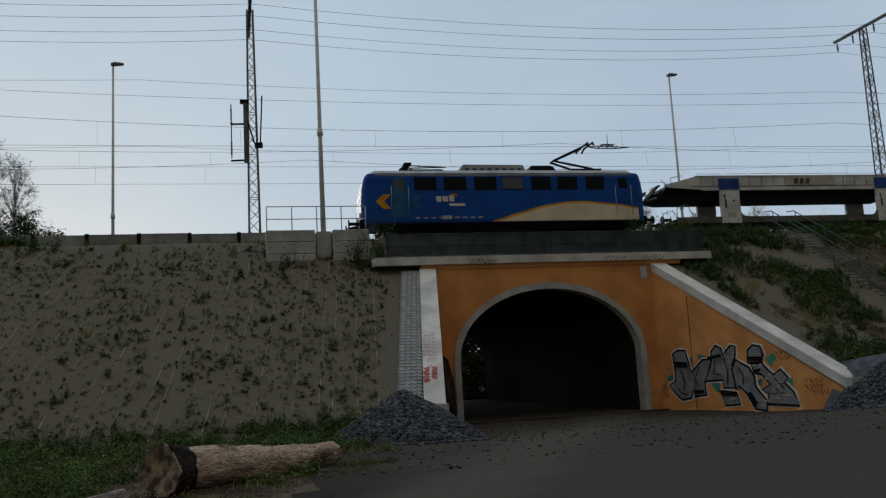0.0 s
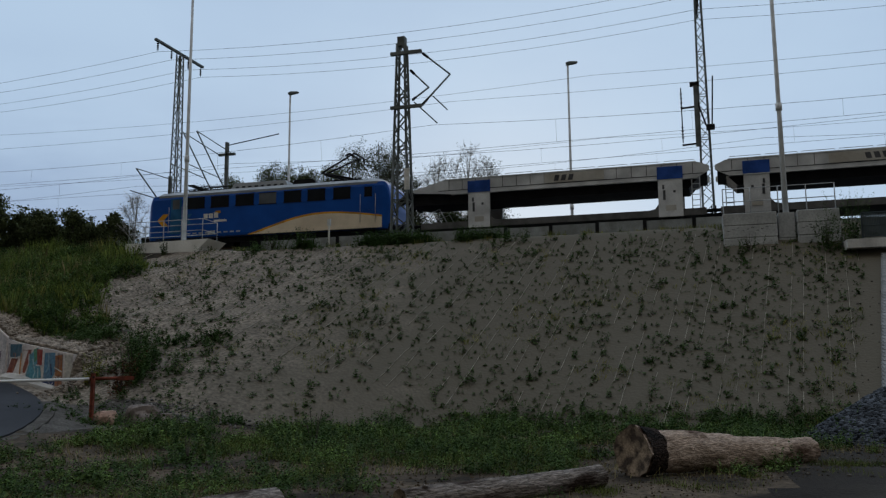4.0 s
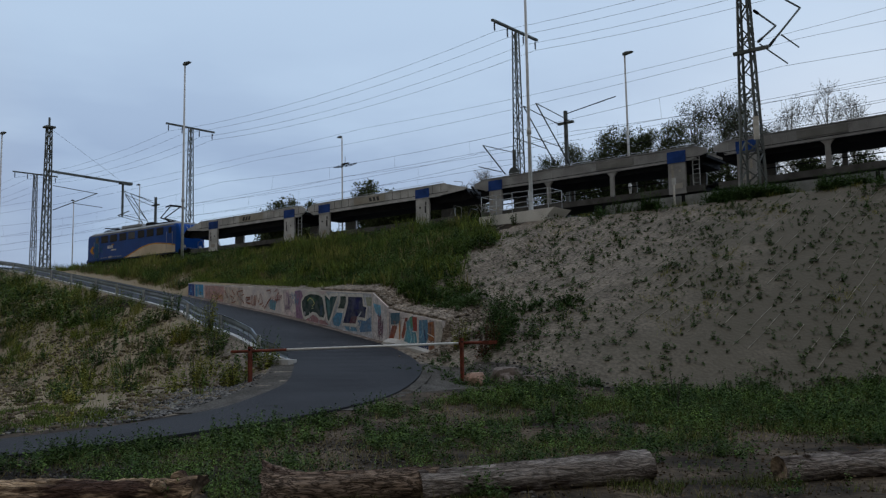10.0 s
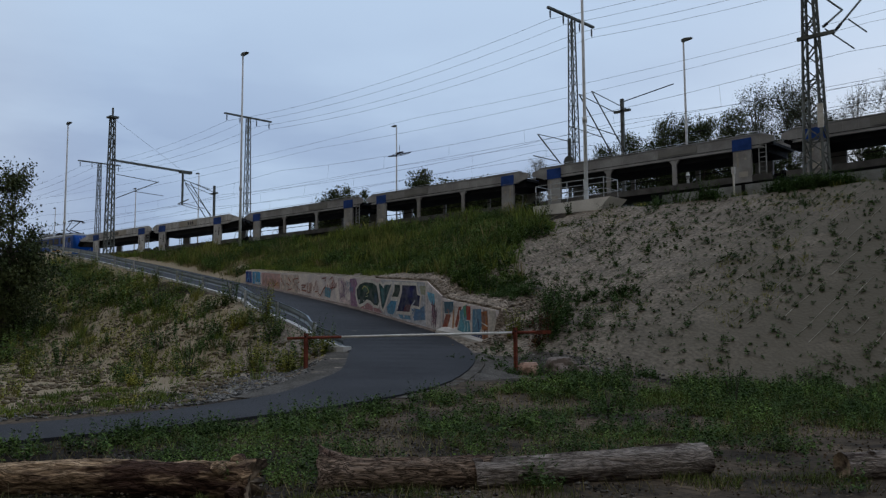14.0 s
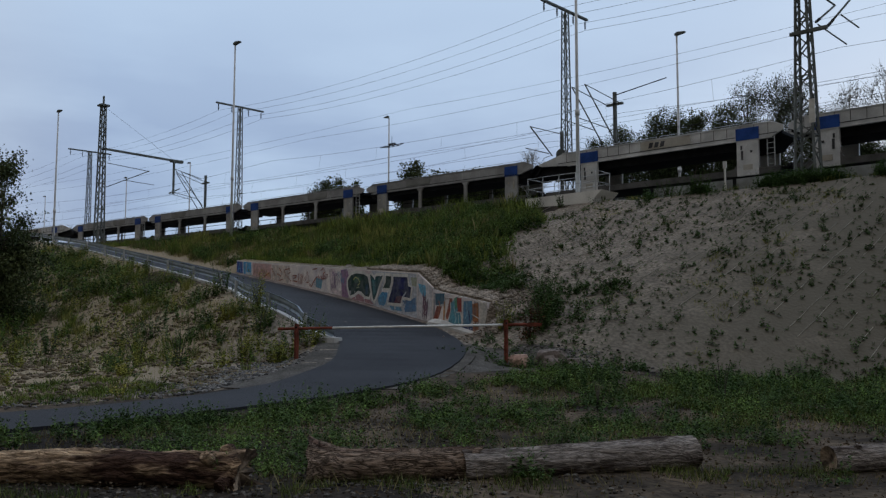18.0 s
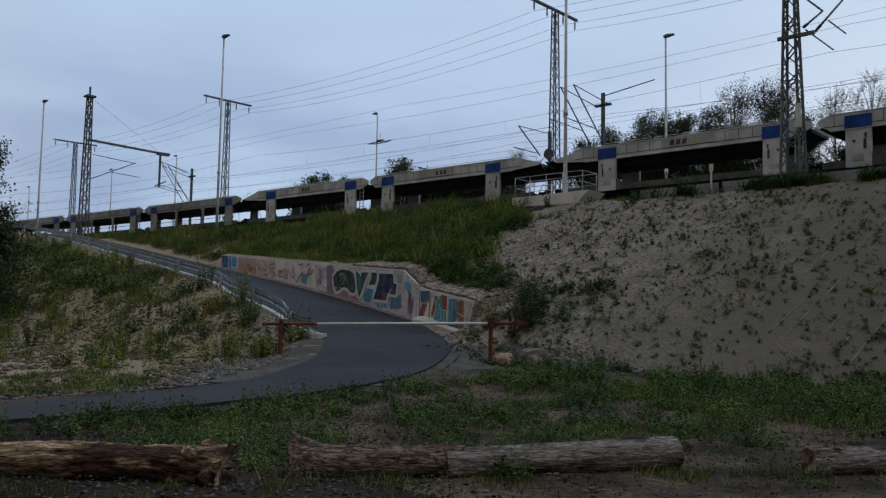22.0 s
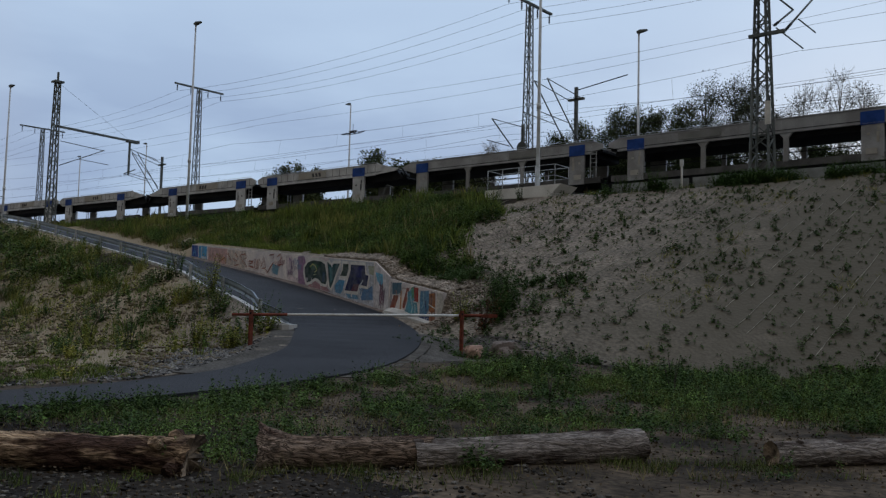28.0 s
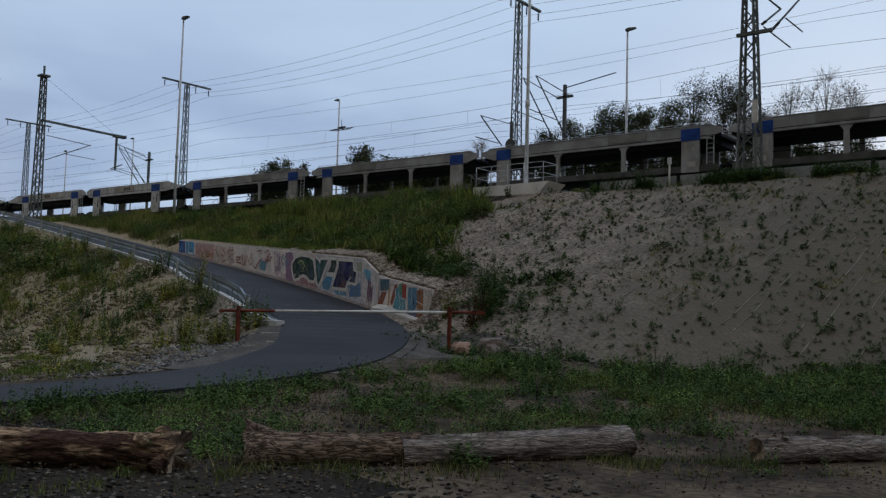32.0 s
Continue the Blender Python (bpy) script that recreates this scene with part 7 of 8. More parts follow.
x, y = upper_bank(5000, -95, -20.0, 0, 0.1)
tall = rng.uniform(0.3, 0.9, len(x)) * (1 + 0.7 * patchy(x, y, 0.3, 47)) * (1 + 0.45 * ease(31.5, 35, y) * ease(-48, -40, x))
pick = np.clip(rng.random(len(x)) + 0.5 * patchy(x, y, 0.25, 48), 0, 0.999)
for lo, hi, m, bl, label in ((0, 0.26, TALLGRASS, 44, "tall yellow-green grass tussocks on the bank above the mural"), (0.26, 0.86, GRASS, 44, "fresh green grass tussocks on the bank above the mural"), (0.86, 1, DRYGRASS, 26, "dry grass with seed stalks on the bank")):
    g = (pick >= lo) & (pick < hi)
    v, f = tufts(x[g], y[g], tall[g], 0.22, bl, 0.03, rng, 0.5)
    soup("bank_grass", v, f, m, label, "grass")
x, y = upper_bank(26000, -60, -20.0, 1, 0.0)
v, f = blade_tris(np.stack([x, y, ground_at(x, y) - 0.02], 1), rng.uniform(0.15, 0.4, len(x)), 0.03, rng, 0.7)
soup("bank_turf", v, f, GRASS, "undergrowth of grass on the bank above the mural", "grass")
x, y = upper_bank(4600, -62, -19.5, 2, 0.2)
g = patchy(x, y, 0.3, 53) + 0.6 * ease(-36, -26, x) > 0.08
v, f = herbs(x[g], y[g], rng.uniform(0.35, 0.95, g.sum()), 0.2, 8, 22, 0.12, rng)
soup("bank_weeds", v, f, MEADOWLEAF, "fresh green leafy weeds in the bank grass", "weeds")

x, y = rng.uniform(-66, -40, 2600), rng.uniform(27, 37, 2600)
g = (way_gap(x, y) > HALF + 0.8) & (way_gap(x, y) < HALF + 6.5) & (y > np.interp(-x, WAY_XS, WAY_YS)) & (patchy(x, y, 0.6, 44) > -0.2)
v, f = tufts(x[g], y[g], rng.uniform(0.12, 0.4, g.sum()), 0.2, 22, 0.022, rng, 0.8)
soup("bank_grass", v, f, DRYGRASS, "short dry grass on the sandy shoulder above the ramp", "grass")

n = 900
u, back = rng.uniform(0.3, 10, n), 0.9 + np.abs(rng.normal(0, 0.9, n))
keep = patchy(u, back, 0.7, 157) + 0.3 * rng.random(n) > 0.05
root = np.array([on_mural(a, 0, -b) for a, b in zip(u[keep], back[keep])])
v, f = herbs(root[:, 0], root[:, 1], rng.uniform(0.12, 0.45, len(root)), 0.12, 5, 14, 0.08, rng, 0.08)
soup("wall_top_weeds", v, f, WEED, "low leafy weeds on the rubble behind the mural wall", "weeds")
# grass hanging over the wall's top
n = 9000
u = rng.uniform(8.0, 23.6, n)
back = 0.38 + np.abs(rng.normal(0, 0.45, n))
keep = (patchy(u, back, 0.9, 57) + 0.12 * (u - 9) > -0.1)
u, back = u[keep], back[keep]
root = np.array([on_mural(a, float(np.interp(a, top_u, top_h)) + 0.02, -b) for a, b in zip(u, back)])
v, f = blade_tris(root, rng.uniform(0.12, 0.45, len(u)), 0.025, rng, 1.1)
soup("wall_top_grass", v, f, GRASS, "green grass hanging over the top of the mural wall", "grass")

# the bank between the lower way and the ramp
def lower_bank(n, seed, f0, cut, edge=1.3):
    x, y = rng.uniform(-62, -16.5, n), rng.uniform(-2, 27, n)
    keep = (way_gap(x, y) > HALF + edge) & (y < np.interp(-x, (16, 23, 29, 42, 62), (14.3, 18.8, 20.5, 23.5, 26.8))) & (patchy(x, y, f0, seed) + 0.25 * rng.random(n) + 0.12 * ease(-34, -46, x) > cut)
    keep &= (ground_at(x, y) > 0.3) | (rng.random(n) < 0.45)
    return x[keep], y[keep]


x, y = lower_bank(2000, 61, 0.5, 0.28)
v, f = tufts(x, y, rng.uniform(0.15, 0.5, len(x)), 0.16, 34, 0.018, rng, 0.6)
soup("bank_tufts", v, f, GRASS, "fresh green grass tufts on the sandy bank", "grass")
x, y = lower_bank(1200, 62, 0.4, 0.16)
v, f = tufts(x, y, rng.uniform(0.15, 0.5, len(x)), 0.2, 26, 0.018, rng, 0.8)
soup("bank_tufts", v, f, DRYGRASS, "dry straw tufts on the sandy bank", "grass")
x, y = lower_bank(2400, 63, 0.4, 0.3)
v, f = herbs(x, y, rng.uniform(0.25, 0.95, len(x)) * (1 + 0.5 * ease(-28, -40, x)), rng.uniform(0.06, 0.16, len(x)), 6, 22, 0.085, rng)
soup("bank_herbs", v, f, HERB, "upright green herbs on the sandy bank", "weeds")
x, y = lower_bank(1600, 64, 0.5, 0.3)
v, f = herbs(x, y, rng.uniform(0.1, 0.35, len(x)), 0.1, 5, 12, 0.08, rng)
soup("bank_weeds", v, f, WEED, "low dark weeds on the sandy bank", "weeds")
n = 26000
x, y = rng.uniform(-60, -16, n), rng.uniform(-2, 26, n)
keep = (way_gap(x, y) > HALF + 0.8) & (y < np.interp(-x, (16, 23, 29, 42, 62), (14, 18.5, 20.2, 23.2, 26.5))) & (patchy(x, y, 0.3, 67) > 0.0)
x, y = x[keep], y[keep]
v, f = blade_tris(np.stack([x, y, ground_at(x, y)], 1), rng.uniform(0.05, 0.18, len(x)), 0.016, rng, 0.8)
soup("bank_turf", v, f, TALLGRASS, "thin yellowish turf on the bank", "grass")
# seedlings and low leaves over the bare sand
x, y = lower_bank(5600, 69, 0.7, -0.05, 1.0)
v, f = herbs(x, y, rng.uniform(0.03, 0.14, len(x)), 0.07, 3, 6, 0.055, rng)
soup("bank_seedlings", v, f, HERB, "low yellow-green seedlings on the sandy bank", "weeds")
x, y = lower_bank(2600, 70, 0.7, 0.05, 1.0)
v, f = herbs(x, y, rng.uniform(0.03, 0.12, len(x)), 0.07, 3, 6, 0.06, rng)
soup("bank_seedlings", v, f, WEED, "low dark seedlings on the sandy bank", "weeds")
# upright leafy weeds in a belt below the crash barrier
n = 520
x, back = rng.uniform(-62, -20.5, n), 2.75 + np.abs(rng.normal(0, 1.5, n))
y = np.interp(-x, WAY_XS, WAY_YS) - back * 1.02
keep = (way_gap(x, y) > HALF + 0.75) & (patchy(x, y, 0.5, 68) + 0.35 * rng.random(n) > 0.2)
x, y = x[keep], y[keep]
half_ = rng.random(len(x)) < 0.55
for g, m, label in ((half_, HERB, "upright green weeds below the crash barrier"), (~half_, MEADOWLEAF, "upright dark weeds below the crash barrier")):
    v, f = herbs(x[g], y[g], rng.uniform(0.4, 1.05, g.sum()), rng.uniform(0.1, 0.22, g.sum()), 9, 26, 0.085, rng)
    soup("belt_weeds", v, f, m, label, "weeds")
# bushy weeds that stand apart on the sand
for k, (m, label) in enumerate(((HERB, "bushy green weeds standing apart on the sandy bank"), (WEED, "bushy dark weeds standing apart on the sandy bank"))):
    x, y = lower_bank(300, 65 + k, 0.3, 0.08)
    size = rng.uniform(0.5, 1.0, len(x))
    v, f = herbs(x, y, size * rng.uniform(0.7, 1.2, len(x)), size * 0.24, 15, 26, 0.085, rng)
    soup("bank_bushes", v, f, m, label, "weeds")
# high grass clumps on the sand
for k, (m, label) in enumerate(((GRASS, "high fresh green grass clumps on the sandy bank"), (TALLGRASS, "high yellow-green grass clumps on the sandy bank"))):
    x, y = lower_bank(200, 165 + k, 0.4, 0.02)
    up = ground_at(x, y) > 0.4
    x, y = x[up], y[up]
    v, f = tufts(x, y, rng.uniform(0.4, 0.85, len(x)), rng.uniform(0.12, 0.28, len(x)), 110, 0.018, rng, 0.6)
    soup("grass_clumps", v, f, m, label, "grass")
# low grass on the flat verge of the way
n = 800
x, y = rng.uniform(-21.5, -16.2, n), rng.uniform(-1, 10.5, n)
keep = (way_gap(x, y) > HALF + 0.5) & (patchy(x, y, 0.6, 167) + 0.3 * rng.random(n) > 0.12)
v, f = tufts(x[keep], y[keep], rng.uniform(0.08, 0.25, keep.sum()), 0.16, 30, 0.014, rng, 0.9)
soup("verge_grass", v, f, GRASS, "low yellow-green grass on the flat verge", "grass")
# coarse gravel at the bend of the way
rs = random.Random(33)
spots = []
for k in range(5000):
    t = rs.random()
    spots.append((-14.9 - 5.6 * t + rs.gauss(0, 0.45), 9.3 + 6.2 * t + rs.gauss(0, 0.4)))
gap = way_gap(np.array([p[0] for p in spots]), np.array([p[1] for p in spots]))
scatter_stones("coarse grey gravel at the bend of the way", [p for p, d in zip(spots, gap) if d > HALF + 0.55], 0.025, 0.062, GRAVELPALE, 34)
spots = [(rs.uniform(-46, -16.5), rs.uniform(0, 24)) for k in range(16000)]
xs, ys = np.array([p[0] for p in spots]), np.array([p[1] for p in spots])
clod = (way_gap(xs, ys) > HALF + 0.7) & (ys < np.interp(-xs, (16, 23, 29, 42, 62), (14.3, 18.8, 20.5, 23.5, 26.8))) & (patchy(xs, ys, 0.6, 171) > -0.1)
scatter_stones("clods of sandy earth on the bank", [p for p, g in zip(spots, clod) if g], 0.025, 0.1, CLOD, 35, -0.01)
# a leafy thicket at the far end of that bank
n = 330
x, y = rng.uniform(-62, -36, n), rng.uniform(9, 25, n)
keep = (way_gap(x, y) > HALF + 2.2) & (patchy(x, y, 0.25, 77) + 0.45 * ease(-38, -46, x) > 0.2)
v, f = herbs(x[keep], y[keep], rng.uniform(0.8, 1.9, keep.sum()), 0.4, 9, 30, 0.16, rng)
soup("thicket", v, f, MEADOWLEAF, "dark green thicket on the bank", "thicket")

# weeds on the eastern bank and along the crest
n = 4600
x, y = rng.uniform(18.6, 44, n), rng.uniform(24, 37.5, n)
keep = (x > wing_right(y) + 1.2) & (np.abs(x - 27.2) > 0.8) & (patchy(x, y, 0.4, 81) + 0.3 * rng.random(n) > 0.02)
x, y = x[keep], y[keep]
v, f = herbs(x, y, rng.uniform(0.15, 0.6, len(x)), rng.uniform(0.1, 0.25, len(x)), 7, 16, 0.11, rng)
soup("east_bank_weeds", v, f, WEED, "dark weeds on the eastern bank", "weeds")
n = 900
x, y = rng.uniform(18.6, 44, n), rng.uniform(24, 37.5, n)
keep = (x > wing_right(y) + 1.2) & (np.abs(x - 27.2) > 0.8) & (patchy(x, y, 0.5, 83) > 0.0)
v, f = tufts(x[keep], y[keep], rng.uniform(0.15, 0.5, keep.sum()), 0.2, 24, 0.02, rng)
soup("east_bank_grass", v, f, DRYGRASS, "dry grass on the eastern bank", "grass")
n = 1700
x = rng.uniform(-21.9, -6.5, n)
y = 36.6 - x * x / 2000 + rng.normal(0.4, 0.4, n)
keep = (patchy(x, y, 0.5, 71) > 0.08) & (rng.random(n) < np.clip((-7.5 - x) / 5, 0.12, 1))
x, y = x[keep], y[keep]
v, f = herbs(x, y, rng.uniform(0.2, 0.8, len(x)), 0.18, 8, 20, 0.1, rng)
soup("crest_weeds", v, f, WEED, "dark weeds along the crest of the embankment", "weeds")
n = 150
x = rng.uniform(-21.4, 4, n)
y = 37.2 - x * x / 2000 + rng.normal(0, 0.4, n)
v, f = tufts(x, y, rng.uniform(0.1, 0.4, n), 0.15, 20, 0.02, rng)
soup("crest_grass", v, f, TALLGRASS, "grass along the crest of the embankment", "grass")


n = 260
x = rng.uniform(20, 50, n)
y = 39.0 - x * x / 2000 * 0.3 + rng.normal(0, 0.7, n)
v, f = herbs(x, y, rng.uniform(0.3, 0.9, n) * (1 + 0.9 * (patchy(x, y, 0.35, 91) > 0.2)), 0.18, 7, 22, 0.11, rng)
soup("trackside_weeds", v, f, WEED, "tall dark weeds beside the tracks", "weeds")
n = 700
x = rng.uniform(-60, 8, n)
y = 38.9 - x * x / 2000 + rng.normal(0, 0.5, n)
g = patchy(x, y, 0.4, 93) > -0.1
v, f = herbs(x[g], y[g], rng.uniform(0.15, 0.5, g.sum()), 0.15, 6, 16, 0.1, rng)
soup("trackside_weeds", v, f, WEED, "low dark weeds beside the ballast", "weeds")


def bush(x, y, r, h, n, material, label, seed, size=0.095):
    g = np.random.default_rng(seed)
    ob = base("bush", pose(x, y, one_z(x, y)), label, "bush", "bushes")
    rs = random.Random(seed)
    for i in range(5):
        a = rs.random() * 6.28
        tip = (r * 0.5 * math.cos(a), r * 0.5 * math.sin(a), h * rs.uniform(0.6, 0.95))
        bm = bmesh.new()
        tube(bm, [(0.1 * tip[0], 0.1 * tip[1], -0.05), (tip[0] * 0.45, tip[1] * 0.45, tip[2] * 0.5), tip], 0.014, 5, 0.005)
        part("stem", bm, TRUNK, ob)
    v, f = herbs(np.array([x]), np.array([y]), np.array([h]), np.array([r * 0.5]), max(9, n // 34), 44, size, g)
    soup("foliage", v - np.array([x, y, one_z(x, y)]), f, material, "", "", ob)


for i, (x, y, r, h, n, material, label) in enumerate((
        (20.6, 35.9, 0.8, 1.0, 900, WEED, "dark weeds at the end of the parapet"), (22.0, 36.6, 0.9, 0.9, 900, WEED, "dark weeds at the end of the parapet"), (23.6, 36.9, 0.8, 0.8, 800, WEED, "dark weeds beside the stairs"), (5.95, 34.1, 0.55, 2.3, 2200, WEED, "dark upright bush beside the parapet"), (5.05, 34.2, 0.4, 1.3, 900, WEED, "small bush before the concrete blocks"),
        (2.3, 34.3, 0.4, 0.7, 350, WEED, "small bush before the concrete blocks"), (-15.9, 22.0, 0.5, 1.2, 1300, WEED, "dark bush at the foot of the slope"),
        (-15.9, 21.4, 0.4, 1.2, 700, RUSTLEAF, "reddish dry weeds beside the barrier"),
        (-17.9, 24.9, 0.6, 0.9, 700, WEED, "bush above the mural end"), (-15.3, 25.4, 0.9, 0.35, 900, WEED, "low spreading bush on the slope"),
        (-16.3, 22.9, 0.42, 1.35, 4200, WEED, "dense dark bush beside the rubble"), (-17.3, 22.0, 0.35, 1.0, 700, HERB, "upright weeds before the rubble"), (-20.7, 24.6, 0.6, 0.8, 900, WEED, "dark bush behind the wall's top"),
        (-25.6, 35.0, 0.3, 0.75, 300, WEED, "weed before the lamp footing"), (-23.9, 35.0, 0.25, 0.8, 260, WEED, "weed before the lamp footing"),
        (-17.3, 36.2, 0.6, 1.1, 800, WEED, "bush on the crest of the slope"), (-18.9, 36.4, 0.8, 0.9, 900, WEED, "bush on the crest of the slope"),
        (-20.9, 17.0, 0.45, 0.9, 800, HERB, "grassy bush at the kerb end"), (-20.6, 15.5, 0.45, 0.8, 800, HERB, "grassy bush behind the barrier post"),
        (-21.7, 17.0, 0.9, 1.2, 1000, WEED, "bush on the sandy bank"), (-24.0, 17.2, 0.7, 1.3, 800, WEED, "bush on the sandy bank"), (-22.6, 13.4, 0.6, 1.3, 700, WEED, "bush on the sandy bank"),
        (-29.0, 16.0, 1.1, 1.2, 1100, WEED, "bush on the sandy bank"), (-33.0, 14.0, 1.3, 1.4, 1300, WEED, "broad bush on the sandy bank"), (-26.2, 18.6, 0.5, 1.5, 900, HERB, "tall green weeds on the sandy bank"), (-31.5, 20.6, 0.5, 1.3, 800, WEED, "dark weeds beside the crash barrier"), (-22.3, 15.4, 0.5, 1.2, 900, HERB, "tall green weeds on the sandy bank"), (-25.4, 13.6, 0.8, 1.0, 900, HERB, "green bush on the sandy bank"), (-30.0, 11.6, 0.9, 1.2, 1000, HERB, "green bush on the sandy bank"), (-36.5, 20.0, 1.2, 1.4, 1200, WEED, "broad bush on the sandy bank"),
        (-7.2, 15.8, 0.35, 1.0, 500, WEED, "tall dark weed in the meadow"), (-8.2, 13.0, 0.3, 0.55, 320, WEED, "tall weed in the meadow"))):
    bush(x, y, r, h, n, material, label, 100 + i)


def tree(x, y, h, spread, n, bark, leaf, label, seed, size=0.2, low=0.2, lobes=30, twigs=1, puff=0.28):
    """A trunk with limbs; leaves in small sprays round the limbs' ends and in a thinner veil between them."""
    g = np.random.default_rng(seed)
    rs = random.Random(seed)
    ob = base("tree", pose(x, y, one_z(x, y) - 0.1), label, "tree", "trees beyond the tracks")
    bm = bmesh.new()
    bend = rs.uniform(-0.4, 0.4)
    spine = [Vector((bend * math.sin(t * 2.4), 0.2 * math.sin(t * 4 + seed), h * 0.92 * t)) for t in (0, 0.2, 0.4, 0.6, 0.8, 1.0)]
    tube(bm, spine, 0.014 * h + 0.03, 8, 0.02)
    spots, mids = [], []
    for i in range(lobes):
        t = low + (0.97 - low) * (i + rs.random()) / lobes
        reach = spread * math.sin(math.pi * min(0.97, 0.2 + 0.76 * (t - low) / (1 - low))) ** 0.75
        a, r = rs.random() * 6.28, reach * rs.random() ** 0.4
        k = min(int(t * 4.2), 4)
        root = spine[k].lerp(spine[k + 1], max(0.0, min(1.0, t * 4.2 - k)))
        end = Vector((bend + r * math.cos(a), r * math.sin(a), t * h + rs.uniform(-0.2, 0.3)))
        mid = root.lerp(end, 0.5) + Vector((0, 0, 0.12 * r))
        tube(bm, [root, mid, end], 0.006 * h * (1.1 - t) + 0.012, 5, 0.008)
        spots.append((end, spread * puff * rs.uniform(0.55, 1.4)))
        mids.append(mid)
        for _ in range(twigs):
            e = end + Vector((rs.uniform(-1, 1), rs.uniform(-1, 1), rs.uniform(-0.5, 0.9))) * spread * puff
            tube(bm, [mid.lerp(end, 0.6), e], 0.01, 4, 0.005)
    part("trunk", bm, bark, ob)
    c0 = np.array([tuple(p) for p, _ in spots])
    m0 = np.array([tuple(p) for p in mids])
    rr = np.array([r for _, r in spots])
    sprays = max(60, n // 28)
    pick = g.integers(0, len(rr), sprays)
    inward = (g.random(sprays) ** 1.6 * 0.8)[:, None]
    hub = c0[pick] * (1 - inward) + m0[pick] * inward + g.normal(size=(sprays, 3)) * rr[pick][:, None] * np.array([0.6, 0.6, 0.5])
    which = g.integers(0, sprays, n)
    c = hub[which] + g.normal(size=(n, 3)) * np.array([0.2, 0.2, 0.15]) * (0.6 + 0.25 * spread)
    c[:, 2] = np.maximum(c[:, 2], 0.05)
    v, f = leaf_quads(c, g.uniform(0.6, 1.3, n) * size, g)
    soup("crown", v, f, leaf, "", "", ob)


# x, y, top, spread, kind
for i, (x, y, top, spread, kind) in enumerate((
        (-37.2, 60.0, 16.2, 1.7, "dark"), (-34.9, 60.5, 17.4, 1.8, "dark"), (-32.1, 60.0, 17.6, 1.9, "dark"), (-30.0, 60.6, 17.9, 1.9, "dark"), (-27.9, 60.0, 17.2, 1.8, "dark"), (-26.4, 61.0, 17.8, 1.8, "dark"),
        (-24.6, 60.0, 18.8, 1.9, "thin"), (-22.6, 60.4, 19.2, 2.0, "thin"), (-20.9, 60.0, 18.2, 1.8, "thin"), (-19.2, 59.5, 15.6, 1.5, "thin"),
        (-17.6, 60.0, 17.4, 1.6, "birch"), (-15.6, 60.3, 18.4, 1.8, "birch"), (-13.9, 60.0, 17.0, 1.4, "birch"),
        (-25.0, 58.5, 13.5, 1.8, "dark"), (-30.5, 58.5, 13.6, 1.8, "dark"), (-16.2, 58.5, 12.0, 1.5, "dark"),
        (-58.2, 60.0, 16.6, 2.1, "dark"), (-56.0, 60.8, 15.8, 1.6, "dark"), (-71.0, 60.0, 16.3, 2.6, "dark"), (-68.4, 60.5, 16.0, 1.7, "dark"), (-73.8, 60.5, 16.2, 1.6, "dark"),
        (-53.0, 60.0, 15.2, 1.8, "dark"), (-50.4, 60.0, 15.1, 1.7, "dark"), (-48.4, 60.2, 13.8, 1.6, "dark"), (-46.0, 60.0, 14.3, 1.6, "dark"), (-44.2, 60.0, 16.4, 1.5, "birch"),
        (32.0, 60.0, 13.5, 1.3, "birch"), (37.0, 60.5, 13.8, 1.3, "birch"), (41.5, 60.0, 13.2, 1.4, "birch"), (29.0, 60.5, 12.0, 1.1, "birch"))):
    h = top - 7.3
    if kind == "birch":
        tree(x, y, h, spread * 1.15, 3600, BIRCH, BIRCHLEAF, "slender birch with sparse leaves and pale twigs", 300 + i, 0.085, 0.12, 64, 13, 0.36)
    elif kind == "thin":
        tree(x, y, h, spread * 1.3, 15000, TRUNK, THINLEAF, "airy grey-green tree with fine twigs", 300 + i, 0.115, 0.05, 76, 4, 0.24)
    else:
        tree(x, y, h, spread * (1.2 if x > -44 else 1.1), 20000, TRUNK, LEAF, "dark green leafy tree", 300 + i, 0.135 if x > -44 else 0.24, 0.03, 76, 2, 0.28)
for i in range(15):
    x = -11.0 - i * 1.85
    tree(x, 58.0 + 0.6 * (i % 3), 3.6 + 1.3 * ((i * 7) % 4) / 3 + (1.8 if x < -22 else 0), 1.6, 7000, TRUNK, LEAF, "dark shrub in the hedge beyond the tracks", 340 + i, 0.13, 0.02, 34, 1, 0.36)
tree(-43.1, 15.6, 9.2, 1.7, 9500, TRUNK, LEAF, "dark leafy tree with airy branches on the sandy bank", 401, 0.15, 0.2, 46, 5, 0.2)
tree(-43.4, 16.4, 4.6, 2.1, 16000, TRUNK, LEAF, "dense dark shrub under the tree", 402, 0.14, 0.05, 40, 1, 0.3)
for i, (x, y) in enumerate(((13.2, 62.5), (15.6, 64.0), (17.6, 61.5), (18.8, 66.0), (14.4, 67.0), (16.8, 68.0), (12.4, 66.0))):
    tree(x, y, 6.5, 2.0, 5000, TRUNK, LEAF, "green tree beyond the underpass", 420 + i, 0.26, 0.03, 22, 0, 0.36)


